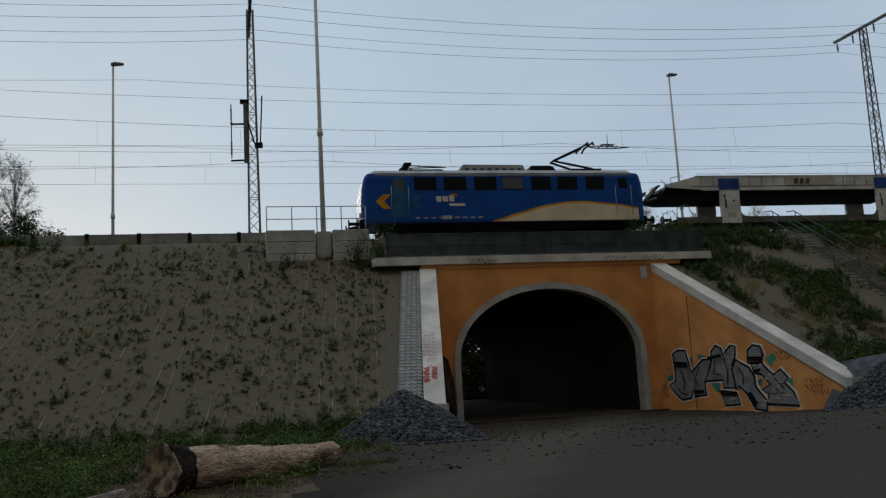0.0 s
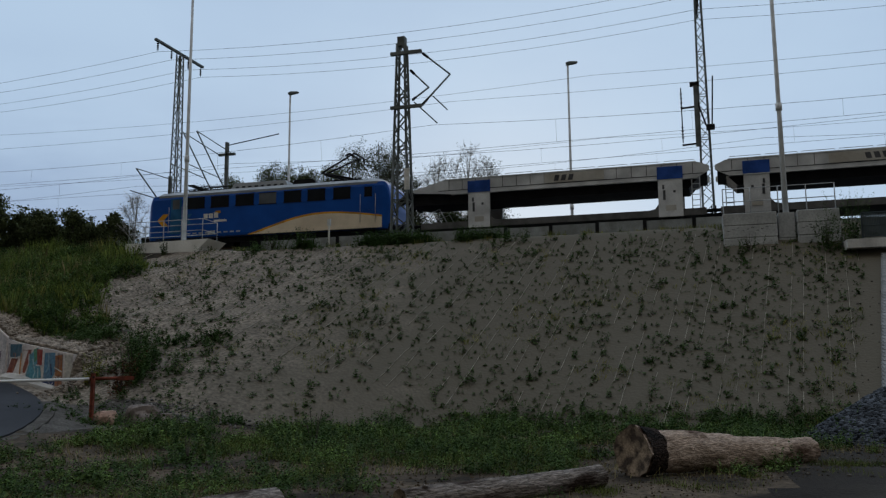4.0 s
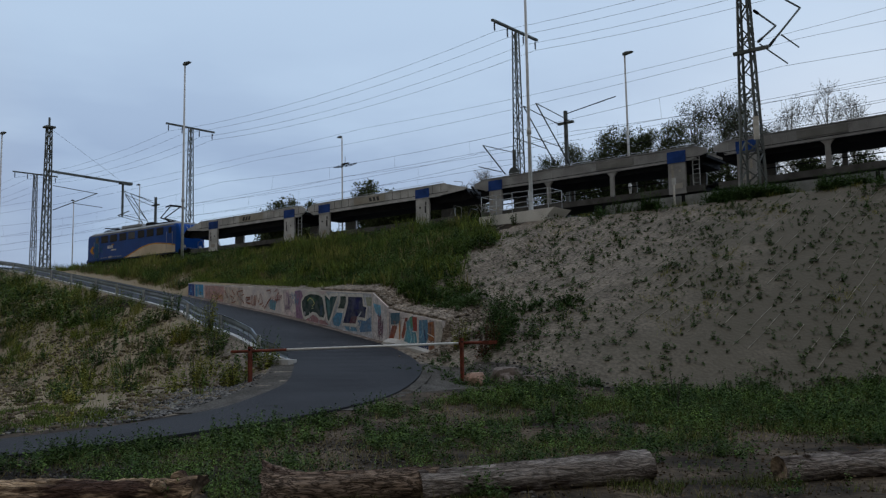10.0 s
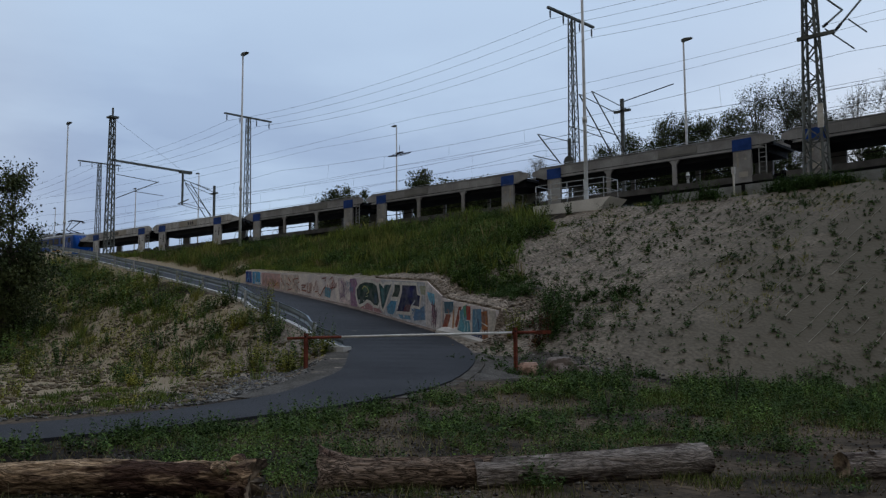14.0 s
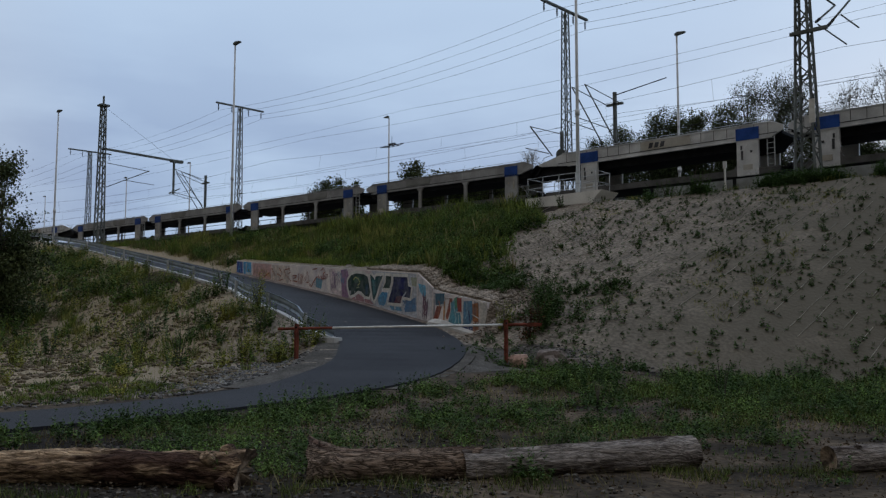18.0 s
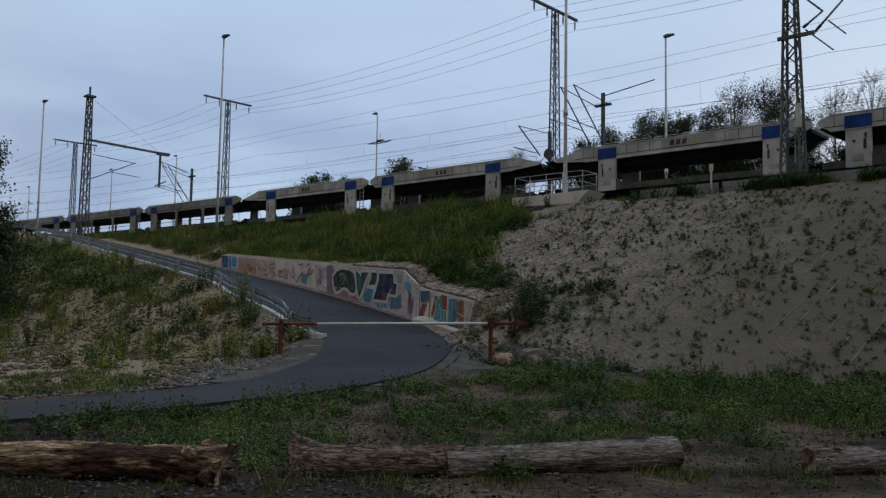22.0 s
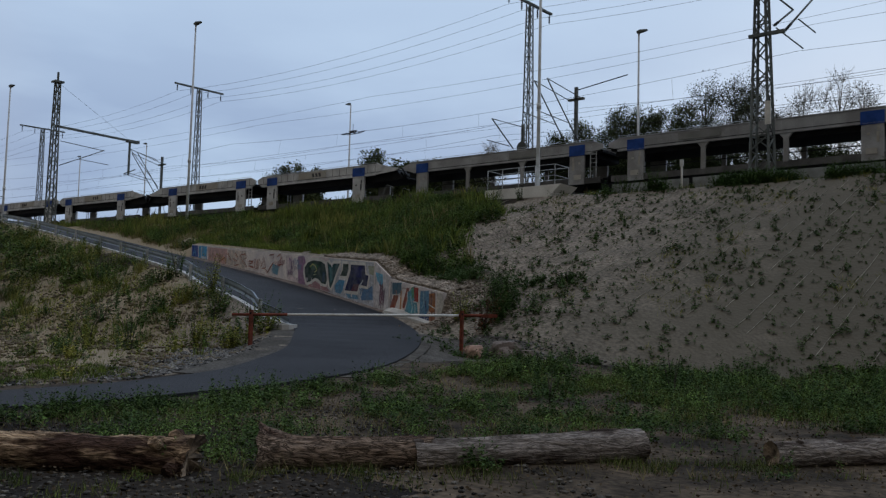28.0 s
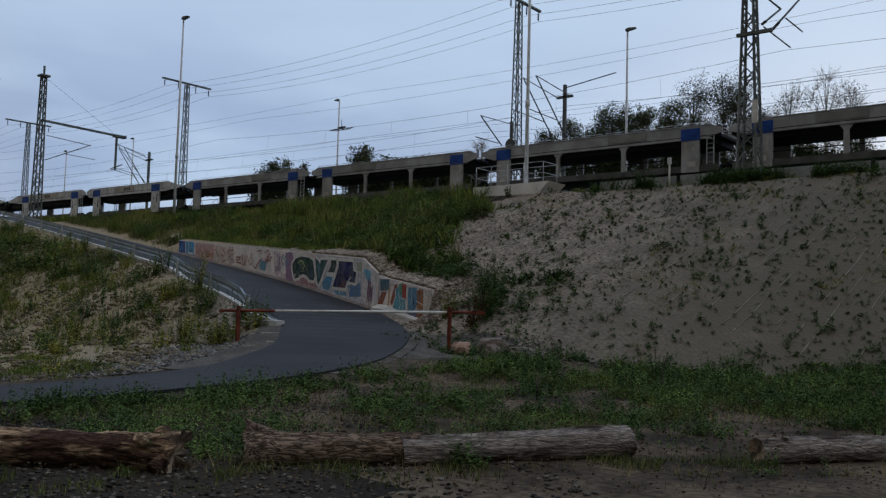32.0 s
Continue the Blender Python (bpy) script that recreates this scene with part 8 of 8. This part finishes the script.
# ---- train ----
PATH_T = (0.0, 1.0, 2.0, 3.0, 4.0, 7.0, 9.0, 13.0, 19.0, 25.0, 30.0, 32.0)
PATH_S = (26.9, 17.22, 7.65, -1.98, -11.03, -36.88, -53.82, -86.09, -133.19, -177.69, -211.32, -223.0)
FITTED = np.polyfit(PATH_T, PATH_S, 5)
REST = np.array(PATH_S) - np.polyval(FITTED, PATH_T)


def along(u, t):
    """The pose on the rails of what stands u metres behind the first wagon's first pillar."""
    x = float((np.polyval(FITTED, t) + np.interp(t, PATH_T, REST))) + u
    return pose(x, track_y(x), rail_z(x), 0, 0.36, math.degrees(math.atan(-0.0363 - 0.000788 * x)))


def ring_solid(bm, rings):
    """A skin over outlines of equal count, closed at both ends."""
    vs = [[bm.verts.new(p) for p in r] for r in rings]
    for a, b in zip(vs, vs[1:]):
        for k in range(len(a)):
            f = bm.faces.new((a[k], a[(k + 1) % len(a)], b[(k + 1) % len(a)], b[k]))
    bm.faces.new(vs[0][::-1])
    bm.faces.new(vs[-1])


def wheelset(parent, x, r=0.5):
    ob = part("wheelset", made(tube, [(x, -0.72, r), (x, 0.72, r)], 0.08, 8), DARKSTEEL, parent)
    for y in (-0.8, 0.68):
        part("wheel", made(tube, [(x, y, r), (x, y + 0.12, r)], r, 20), RUSTRAIL, ob)


def buffers(parent, x, s, z=1.05):
    for y in (-0.87, 0.87):
        b = part("buffer", made(tube, [(x, y, z), (x + s * 0.5, y, z)], 0.09, 10), DARKSTEEL, parent)
        part("buffer_plate", made(tube, [(x + s * 0.5, y, z), (x + s * 0.56, y, z)], 0.23, 14), DARKSTEEL, b)
    part("coupling", made(bar, (x, 0, z), (x + s * 0.5, 0, z - 0.1), 0.12), DARKSTEEL, parent)


def locomotive():
    loco = base("locomotive", pose(0, 0, 0), "blue and cream electric locomotive with a raised pantograph", "locomotive")
    L, W = 7.85, 1.5

    def outline(x, w, top, z0=0.92):
        return [(x, -w + 0.04, z0), (x, -w, z0 + 0.2), (x, -w, top - 0.25), (x, -w + 0.08, top), (x, w - 0.08, top), (x, w, top - 0.25), (x, w, z0 + 0.2), (x, w - 0.04, z0)]
    rings = []
    nose = ((0.0, 1.2, 2.2), (0.04, 1.28, 2.75), (0.12, 1.37, 3.2), (0.2, 1.43, 3.42), (0.3, 1.48, 3.55), (0.42, W, 3.6))
    for d, w, top in nose:
        rings.append(outline(-L + d, w, top))
    for d, w, top in nose[::-1]:
        rings.append(outline(L - d, w, top))
    part("body", made(ring_solid, rings), LOCOBLUE, loco)
    rr = []
    for x, w, z in ((-L + 0.42, 1.25, 3.72), (-L + 0.8, 1.45, 3.84), (0, 1.46, 3.86), (L - 0.8, 1.45, 3.84), (L - 0.42, 1.25, 3.72)):
        rr.append([(x, -w, 3.48), (x, -w - 0.03, 3.62), (x, -w + 0.35, z), (x, w - 0.35, z), (x, w + 0.03, 3.62), (x, w, 3.5)])
    part("roof", made(ring_solid, rr), ROOFGREY, loco)
    X0 = -7.65
    # roof hoods
    part("roof_hood", made(prism, [(X0 + 5.15, 3.84), (X0 + 8.95, 3.84), (X0 + 8.75, 4.2), (X0 + 5.4, 4.22)], -0.95, 0.95), ROOFGREY, loco)
    for k in range(8):
        part("vent", made(quadbox, (X0 + 5.5 + k * 0.42, -0.965, 3.92), (X0 + 5.72 + k * 0.42, -0.94, 4.0)), DARKSTEEL, loco)
    part("roof_hood", made(prism, [(X0 + 9.1, 3.84), (X0 + 10.75, 3.84), (X0 + 10.55, 4.12), (X0 + 10.4, 4.2), (X0 + 9.3, 4.2)], -0.8, 0.8), DARKSTEEL, loco, "dark equipment hood")
    # folded pantograph at the front
    panto = part("folded_pantograph", made(quadbox, (X0 + 2.1, -0.7, 3.95), (X0 + 4.3, 0.7, 4.02)), DARKSTEEL, loco)
    for y in (-0.75, 0.75):
        part("arm", made(tube, [(X0 + 2.0, y, 4.05), (X0 + 4.6, y * 0.5, 4.22)], 0.035, 6), DARKSTEEL, panto)
        part("arm", made(tube, [(X0 + 4.6, y * 0.5, 4.22), (X0 + 2.3, y * 0.7, 4.28)], 0.03, 6), DARKSTEEL, panto)
    part("head", made(quadbox, (X0 + 2.2, -0.95, 4.26), (X0 + 2.6, 0.95, 4.33)), DARKSTEEL, panto)
    for x in (2.0, 2.6, 4.0):
        for y in (-0.8, 0.8):
            part("insulator", made(tube, [(X0 + x, y, 3.7), (X0 + x, y, 4.0)], 0.07, 8), DARKSTEEL, panto)
    # raised pantograph at the rear
    panto = part("raised_pantograph", made(quadbox, (X0 + 11.6, -0.7, 3.98), (X0 + 13.4, 0.7, 4.05)), DARKSTEEL, loco)
    for y in (-0.62, 0.62):
        part("lower_arm", made(tube, [(X0 + 12.9, y, 4.05), (X0 + 10.75, y * 0.35, 4.62)], 0.065, 6), DARKSTEEL, panto)
        part("upper_arm", made(tube, [(X0 + 10.75, y * 0.35, 4.62), (X0 + 12.75, y * 0.8, 5.5)], 0.05, 6), DARKSTEEL, panto)
    part("head", made(tube, [(X0 + 12.6, -0.95, 5.35), (X0 + 12.7, -0.7, 5.53), (X0 + 12.7, 0.7, 5.53), (X0 + 12.6, 0.95, 5.35)], 0.06, 6), DARKSTEEL, panto)
    part("head", made(tube, [(X0 + 12.95, -0.95, 5.35), (X0 + 13.0, -0.7, 5.55), (X0 + 13.0, 0.7, 5.55), (X0 + 12.95, 0.95, 5.35)], 0.06, 6), DARKSTEEL, panto)
    for x in (11.7, 12.5, 13.3):
        for y in (-0.8, 0.8):
            part("insulator", made(tube, [(X0 + x, y, 3.7), (X0 + x, y, 4.02)], 0.07, 8), DARKSTEEL, panto)
    part("horn", made(tube, [(X0 + 14.6, 0, 3.75), (X0 + 14.6, 0, 4.05)], 0.05, 8), DARKSTEEL, loco)
    # sides
    for s in (-1, 1):
        y = s * (W + 0.004)

        def plate(name, pts, m, lift=0.0, label="", to=loco):
            bm = bmesh.new()
            prism(bm, [(X0 + a, b) for a, b in pts], min(y, y + s * (0.006 + lift)), max(y, y + s * (0.006 + lift)))
            return part(name, bm, m, to, label)
        for k, (a, b) in enumerate(((2.6, 3.77), (4.2, 5.4), (5.85, 7.05), (7.4, 8.5), (9.0, 10.1), (10.5, 11.6), (12.1, 13.15))):
            frame_ = plate("window", [(a, 2.74), (b, 2.74), (b, 3.36), (a, 3.36)], GLASS if k != 3 else GREYGLASS, 0.006)
            for za, zb, xa, xb in ((2.7, 2.74, a - 0.04, b + 0.04), (3.36, 3.4, a - 0.04, b + 0.04)):
                plate("window_frame", [(xa, za), (xb, za), (xb, zb), (xa, zb)], DARKSTEEL, 0.016, "", frame_)
        for a, b in ((1.45, 2.2), (13.85, 14.6)):
            low = 1.25 if a < 5 else 2.0
            door = plate("cab_door", [(a, low), (b, low), (b, 3.4), (a, 3.4)], TEAL if a < 5 else LOCOBLUE, 0.008)
            plate("door_window", [(a + 0.14, 2.75), (b - 0.14, 2.75), (b - 0.14, 3.32), (a + 0.14, 3.32)], GREYGLASS if a < 5 else GLASS, 0.016, "", door)
            for x in (a - 0.08, b + 0.08):
                part("handrail", made(tube, [(X0 + x, y + s * 0.06, 1.3), (X0 + x, y + s * 0.06, 2.9)], 0.015, 6), STEEL, door)
            for z in (0.55, 0.85, 1.1):
                part("step", made(quadbox, (X0 + a + 0.1, min(y, y - s * 0.2), z), (X0 + b - 0.1, max(y, y - s * 0.2), z + 0.04)), DARKSTEEL, door)
        plate("chevron", [(0.55, 2.1), (0.93, 2.48), (1.33, 2.48), (0.99, 2.1), (1.33, 1.72), (0.93, 1.72)], GOLD, 0.004, "yellow chevron")
        plate("chevron", [(2.3, 2.1), (2.62, 2.42), (2.95, 2.42), (2.66, 2.1), (2.95, 1.78), (2.62, 1.78)], TEAL, 0.004, "blue-grey chevron")
        swoosh = [(7.0, 0.98), (7.55, 1.12), (8.2, 1.32), (8.75, 1.48), (9.3, 1.62), (9.8, 1.74), (10.3, 1.83), (10.9, 1.9), (11.6, 1.93), (12.3, 1.91), (13.0, 1.86), (13.8, 1.77), (14.4, 1.68), (15.05, 1.57)]
        gold = [(a - (0.35 if i == 0 else 0.05), b + (0.11 if i else 0)) for i, (a, b) in enumerate(swoosh[:-1])] + [(15.055, 1.68)]
        plate("swoosh_edge", gold + [(15.055, 0.985)], GOLD, 0.002, "thin orange edge")
        plate("swoosh", swoosh + [(15.05, 0.985)], CREAM, 0.007, "cream swoosh")
        # mark and lettering as plain shapes
        for a, b, z0, z1, m in ((3.72, 4.02, 2.08, 2.36, WHITE), (4.06, 4.38, 2.08, 2.36, WHITE), (4.42, 4.72, 2.08, 2.4, WHITE), (4.5, 4.88, 2.36, 2.5, GOLD), (4.42, 5.3, 1.84, 1.97, WHITE)):
            plate("emblem_bar", [(a + 0.04, z0), (b, z0), (b - 0.02, z1), (a, z1)], m, 0.006)
        for k in range(9):
            plate("lettering_bar", [(2.6 + k * 0.42, 1.18), (2.86 + k * 0.42, 1.18), (2.86 + k * 0.42, 1.26), (2.6 + k * 0.42, 1.26)], ROOFGREY, 0.004)
        plate("data_plate", [(4.05, 1.13), (4.55, 1.13), (4.55, 1.33), (4.05, 1.33)], STEEL, 0.005)
        part("skirt_rail", made(quadbox, (X0 + 0.5, min(y, y + s * 0.03), 0.92), (X0 + 14.8, max(y, y + s * 0.03), 0.98)), DARKSTEEL, loco)
    # fronts
    for s in (-1, 1):
        xe = s * L
        for y0, y1 in ((-1.0, -0.06), (0.06, 1.0)):
            a = [(xe - s * 0.03, y0, 2.45), (xe - s * 0.03, y1, 2.45), (xe - s * 0.16, y1, 3.18), (xe - s * 0.16, y0, 3.18)]
            part("front_window", made(skewed, a, [(x + s * 0.03, y, z) for x, y, z in a]), GLASS, loco)
        for y in (-0.85, 0.85):
            lamp = part("headlight", made(tube, [(xe - s * 0.02, y, 1.5), (xe + s * 0.06, y, 1.5)], 0.14, 12), STEEL, loco)
            part("lens", made(tube, [(xe + s * 0.06, y, 1.5), (xe + s * 0.07, y, 1.5)], 0.11, 12), WHITE, lamp)
        part("front_rail", made(tube, [(xe + s * 0.08, -1.0, 1.2), (xe + s * 0.12, -0.9, 1.35), (xe + s * 0.12, 0.9, 1.35), (xe + s * 0.08, 1.0, 1.2)], 0.02, 6), STEEL, loco)
        part("buffer_beam", made(quadbox, (min(xe - s * 0.3, xe + s * 0.1), -1.35, 0.75), (max(xe - s * 0.3, xe + s * 0.1), 1.35, 1.2)), DARKSTEEL, loco)
        buffers(loco, xe + s * 0.1, s)
    part("underframe", made(quadbox, (-6.9, -1.25, 0.62), (6.9, 1.25, 0.94)), DARKSTEEL, loco)
    part("equipment_box", made(quadbox, (-1.6, -1.2, 0.3), (1.6, 1.2, 0.64)), DARKSTEEL, loco)
    for c in (-4.4, 4.4):
        bogie = part("bogie", made(quadbox, (c - 2.3, -1.1, 0.42), (c + 2.3, 1.1, 0.68)), DARKSTEEL, loco)
        for x in (-1.7, 1.7):
            part("wheelset", made(tube, [(c + x, -0.72, 0.625), (c + x, 0.72, 0.625)], 0.08, 8), DARKSTEEL, bogie)
            for y in (-0.82, 0.68):
                part("wheel", made(tube, [(c + x, y, 0.625), (c + x, y + 0.14, 0.625)], 0.625, 22), RUSTRAIL, bogie)
            part("axle_box", made(quadbox, (c + x - 0.18, -1.2, 0.45), (c + x + 0.18, -0.98, 0.82)), DARKSTEEL, bogie)
    return loco


def ladder(parent, x, z0, z1, y=-1.42):
    ob = part("ladder", made(bar, (x, y, z0), (x, y, z1), 0.045), STEEL, parent)
    part("stile", made(bar, (x + 0.38, y, z0), (x + 0.38, y, z1), 0.045), STEEL, ob)
    for k in range(7):
        z = z0 + 0.2 + k * (z1 - z0 - 0.3) / 6.5
        part("rung", made(bar, (x, y, z), (x + 0.38, y, z), 0.03), STEEL, ob)


def wagon(kind):
    light = kind == "a"
    coat = WAGON if light else WAGONDARK
    ob = base("car_carrier_wagon", pose(0, 0, 0), "empty beige double-deck car carrier wagon with blue pillar heads" if light else "empty grimy double-deck car carrier wagon with slim posts", "wagon", "train of car carriers")
    half = 5.532 if light else 6.672
    out, inn = (3.3, 1.3) if light else (1.25, 1.25)
    top = 3.38 if light else 3.2
    pw = 1.18 if light else 1.0
    x0, x1 = -half - out, half + inn
    for y in (-1.45, 1.33):
        face = y - 0.006 if y < 0 else y + 0.126
        o = -1 if y < 0 else 1
        if light:
            girder = [(x0 + 0.25, top - 0.62), (x0 + 2.3, top - 0.78), (x1 - 0.6, top - 0.78), (x1, top - 0.45), (x1, top - 0.22), (x1 - 0.5, top), (x0 + 1.9, top), (x0, top - 0.5)]
        else:
            girder = [(x0, top - 0.45), (x0 + 0.9, top - 0.7), (x1 - 0.9, top - 0.7), (x1, top - 0.45), (x1, top - 0.2), (x1 - 0.6, top - 0.02), (x0 + 0.6, top - 0.02), (x0, top - 0.2)]
        g = part("upper_girder", made(prism, girder, y, y + 0.12), coat, ob)
        part("top_flange", made(quadbox, (x0 + (1.9 if light else 0.6), y - 0.03, top - 0.01), (x1 - 0.6, y + 0.15, top + 0.04)), coat, g)
        part("bottom_flange", made(quadbox, (x0 + (2.3 if light else 0.9), y - 0.04, top - 0.82 if light else top - 0.74), (x1 - 0.6, y + 0.16, top - 0.775 if light else top - 0.695)), coat, g)
        part("stripe", made(quadbox, (x0 + 1.6, min(face, face + o * 0.004), top - 0.6), (x1 - 0.3, max(face, face + o * 0.004), top - 0.565)), DARKSTEEL, g)
        for k in range(18):
            xs = x0 + 2.2 + k * (x1 - x0 - 3.0) / 17
            part("stiffener", made(quadbox, (xs, y - 0.012, top - 0.6), (xs + 0.028, y + 0.132, top - 0.02)), SILLBROWN if light else coat, g)
        if light:
            panel = part("emblem_panel", made(quadbox, (-1.4, min(face, face + o * 0.03), top - 0.55), (1.7, max(face, face + o * 0.034), top - 0.06)), PANEL, g)
            for k in range(3):
                a = -0.9 + k * 0.37
                part("emblem_bar", made(prism, [(a, top - 0.46), (a + 0.24, top - 0.46), (a + 0.32, top - 0.16), (a + 0.08, top - 0.16)], min(face, face + o * 0.042), max(face, face + o * 0.042)), EMBLEM, panel)
        else:
            part("emblem_panel", made(quadbox, (1.2, min(face, face + o * 0.03), top - 0.5), (3.6, max(face, face + o * 0.034), top - 0.1)), PANELDARK, g)
        for xp in (-half, half - pw):
            p = part("pillar", made(quadbox, (xp, y - 0.03, 0.7), (xp + pw, y + 0.13, top - 0.72)), coat if light else PILLARGREY, ob)
            part("pillar_head", made(quadbox, (xp - 0.03, y - 0.06, top - 0.78), (xp + pw + 0.03, y + 0.16, top - 0.14)), WAGONBLUE, p, "blue pillar head")
            for k, (dx, z, w_, h_) in enumerate(((0.18, 2.1, 0.1, 0.22), (0.2, 1.55, 0.12, 0.5), (0.62, 1.9, 0.12, 0.12), (0.3, 1.0, 0.5, 0.28))):
                a = xp + dx * pw
                part("notice", made(quadbox, (a, min(face - o * 0.0, face + o * 0.035), z), (a + w_, max(face, face + o * 0.035), z + h_)), (EMBLEM if k < 3 else PANEL) if light else PANEL, p)
        part("sill", made(quadbox, (x0 + 0.6, y, 0.72), (x1 - 0.2, y + 0.12, 1.06)), SILLBROWN, ob)
        if not light:
            for xp in (-2.3, 2.05):
                part("post", made(prism, [(xp, 1.0), (xp + 0.26, 1.0), (xp + 0.26, top - 1.0), (xp + 0.5, top - 0.7), (xp - 0.24, top - 0.7), (xp, top - 1.0)], y, y + 0.12), PILLARGREY, ob)
            part("side_rail", made(bar, (-half + 1.0, y + 0.06, 1.45), (half - 1.0, y + 0.06, 1.45), 0.04), DARKSTEEL, ob)
        # low handrail loops on the upper deck
        a, b = x0 + (1.95 if light else 0.8), x1 - 0.6
        count = round((b - a) / 1.6)
        for k in range(count):
            u, w = a + (b - a) * k / count + 0.05, a + (b - a) * (k + 1) / count - 0.05
            part("handrail", made(tube, [(u, y + 0.06, top), (u + 0.06, y + 0.06, top + 0.15), (w - 0.06, y + 0.06, top + 0.15), (w, y + 0.06, top)], 0.016, 5), STEEL, ob)
        if light:
            part("end_handrail", made(tube, [(x0 + 0.2, y + 0.06, top - 0.5), (x0 - 0.15, y + 0.06, top - 0.2), (x0 + 0.1, y + 0.06, top - 0.45), (x0 + 0.45, y + 0.06, top - 0.35), (x0 + 0.4, y + 0.06, top - 0.08), (x0 + 1.1, y + 0.06, top + 0.06)], 0.022, 5), STEEL, ob)
            for e in (-half + pw, half - pw):
                d = 0.45 if e < 0 else -0.45
                part("gusset", made(prism, [(e, 1.06), (e + d, 1.06), (e + d * 0.4, 1.12), (e, 1.35)], y, y + 0.12), SILLBROWN, ob)
    part("upper_deck", made(quadbox, (x0 + 0.2, -1.33, top - 0.66), (x1 - 0.1, 1.33, top - 0.5)), DARKSTEEL, ob)
    if light:
        part("deck_beam", made(prism, [(x0 - 0.1, top - 0.72), (x0 - 0.35, top - 1.12), (x0 + 0.4, top - 1.25), (x1 - 1.0, top - 1.22), (x1 - 0.5, top - 0.66)], -1.1, 1.1), DARKSTEEL, ob)
        for y in (-1.3, 0.55):
            for a in (-0.86, -0.36):
                z = top - 1.1 + 0.2 * (a + 0.86) * -1
                part("end_flap", made(skewed, [(x0 + a, y, z), (x0 + a, y + 0.75, z), (x0 + a + 0.1, y + 0.75, z + 0.02), (x0 + a + 0.1, y, z + 0.02)], [(x0 + a + 0.55, y, z + 0.65), (x0 + a + 0.55, y + 0.75, z + 0.65), (x0 + a + 0.7, y + 0.75, z + 0.65), (x0 + a + 0.7, y, z + 0.65)]), DARKSTEEL, ob, "dark tilted loading flap")
            part("flap_arm", made(bar, (x0 - 0.8, y + 0.3, top - 1.08), (x0 + 0.6, y + 0.3, top - 0.75), 0.1, 0.14), DARKSTEEL, ob)
    else:
        part("deck_beam", made(quadbox, (x0 + 0.4, -1.25, top - 1.0), (x1 - 0.4, 1.25, top - 0.66)), DARKSTEEL, ob)
    part("lower_deck", made(quadbox, (x0 + 0.5, -1.33, 0.72), (x1 - 0.2, 1.33, 0.95)), DARKSTEEL, ob)
    ladder(ob, x1 - 0.85, 1.0, top - 0.3)
    for y in (-0.9, 0.9):
        part("end_rail", made(tube, [(x0 + 0.9, y, 0.95), (x0 + 0.9, y, 1.7), (x0 + 1.5, y, 1.9), (x0 + 2.0, y, 1.0)], 0.025, 5), STEEL, ob)
    buffers(ob, x0 + 0.5, -1, 1.0)
    buffers(ob, x1 - 0.3, 1, 1.0)
    for x in (-half + 0.6, half - 0.6):
        wheelset(ob, x, 0.42)
        part("axle_guard", made(prism, [(x - 0.5, 0.75), (x + 0.5, 0.75), (x + 0.2, 0.28), (x - 0.2, 0.28)], -1.08, -0.96), DARKSTEEL, ob)
    return ob


TRAIN = []
loco = locomotive()
TRAIN.append((loco, -12.38, 0))
A0, B0 = wagon("a"), wagon("b")
used = set()


def couple(kind, u, turned):
    first = A0 if kind == "a" else B0
    ob = first if kind not in used else copy_thing(first, pose(0, 0, 0))
    used.add(kind)
    TRAIN.append((ob, u, 180 if turned else 0))


u = 0.0
for i, kind in enumerate("abbaabbb"):
    n = (5.532, 9.885, 4.057) if kind == "a" else (6.672, 12.344, 3.857)
    couple(kind, u + n[0], False)
    couple(kind, u + n[0] + n[1] + n[2], True)
    nxt = "abbaabbbb"[i + 1]
    u += n[1] * 2 + n[2] + {"aa": 8.7, "ab": 6.346, "ba": 5.991, "bb": 3.825}[kind + nxt]

stone_strip()


def motions():
    times = [float(k) for k in range(33)]
    for ob, u, turn in TRAIN:
        walk(ob, [(t, along(u, t) @ pose(0, 0, 0, 0, 0, turn)) for t in times])


motions()
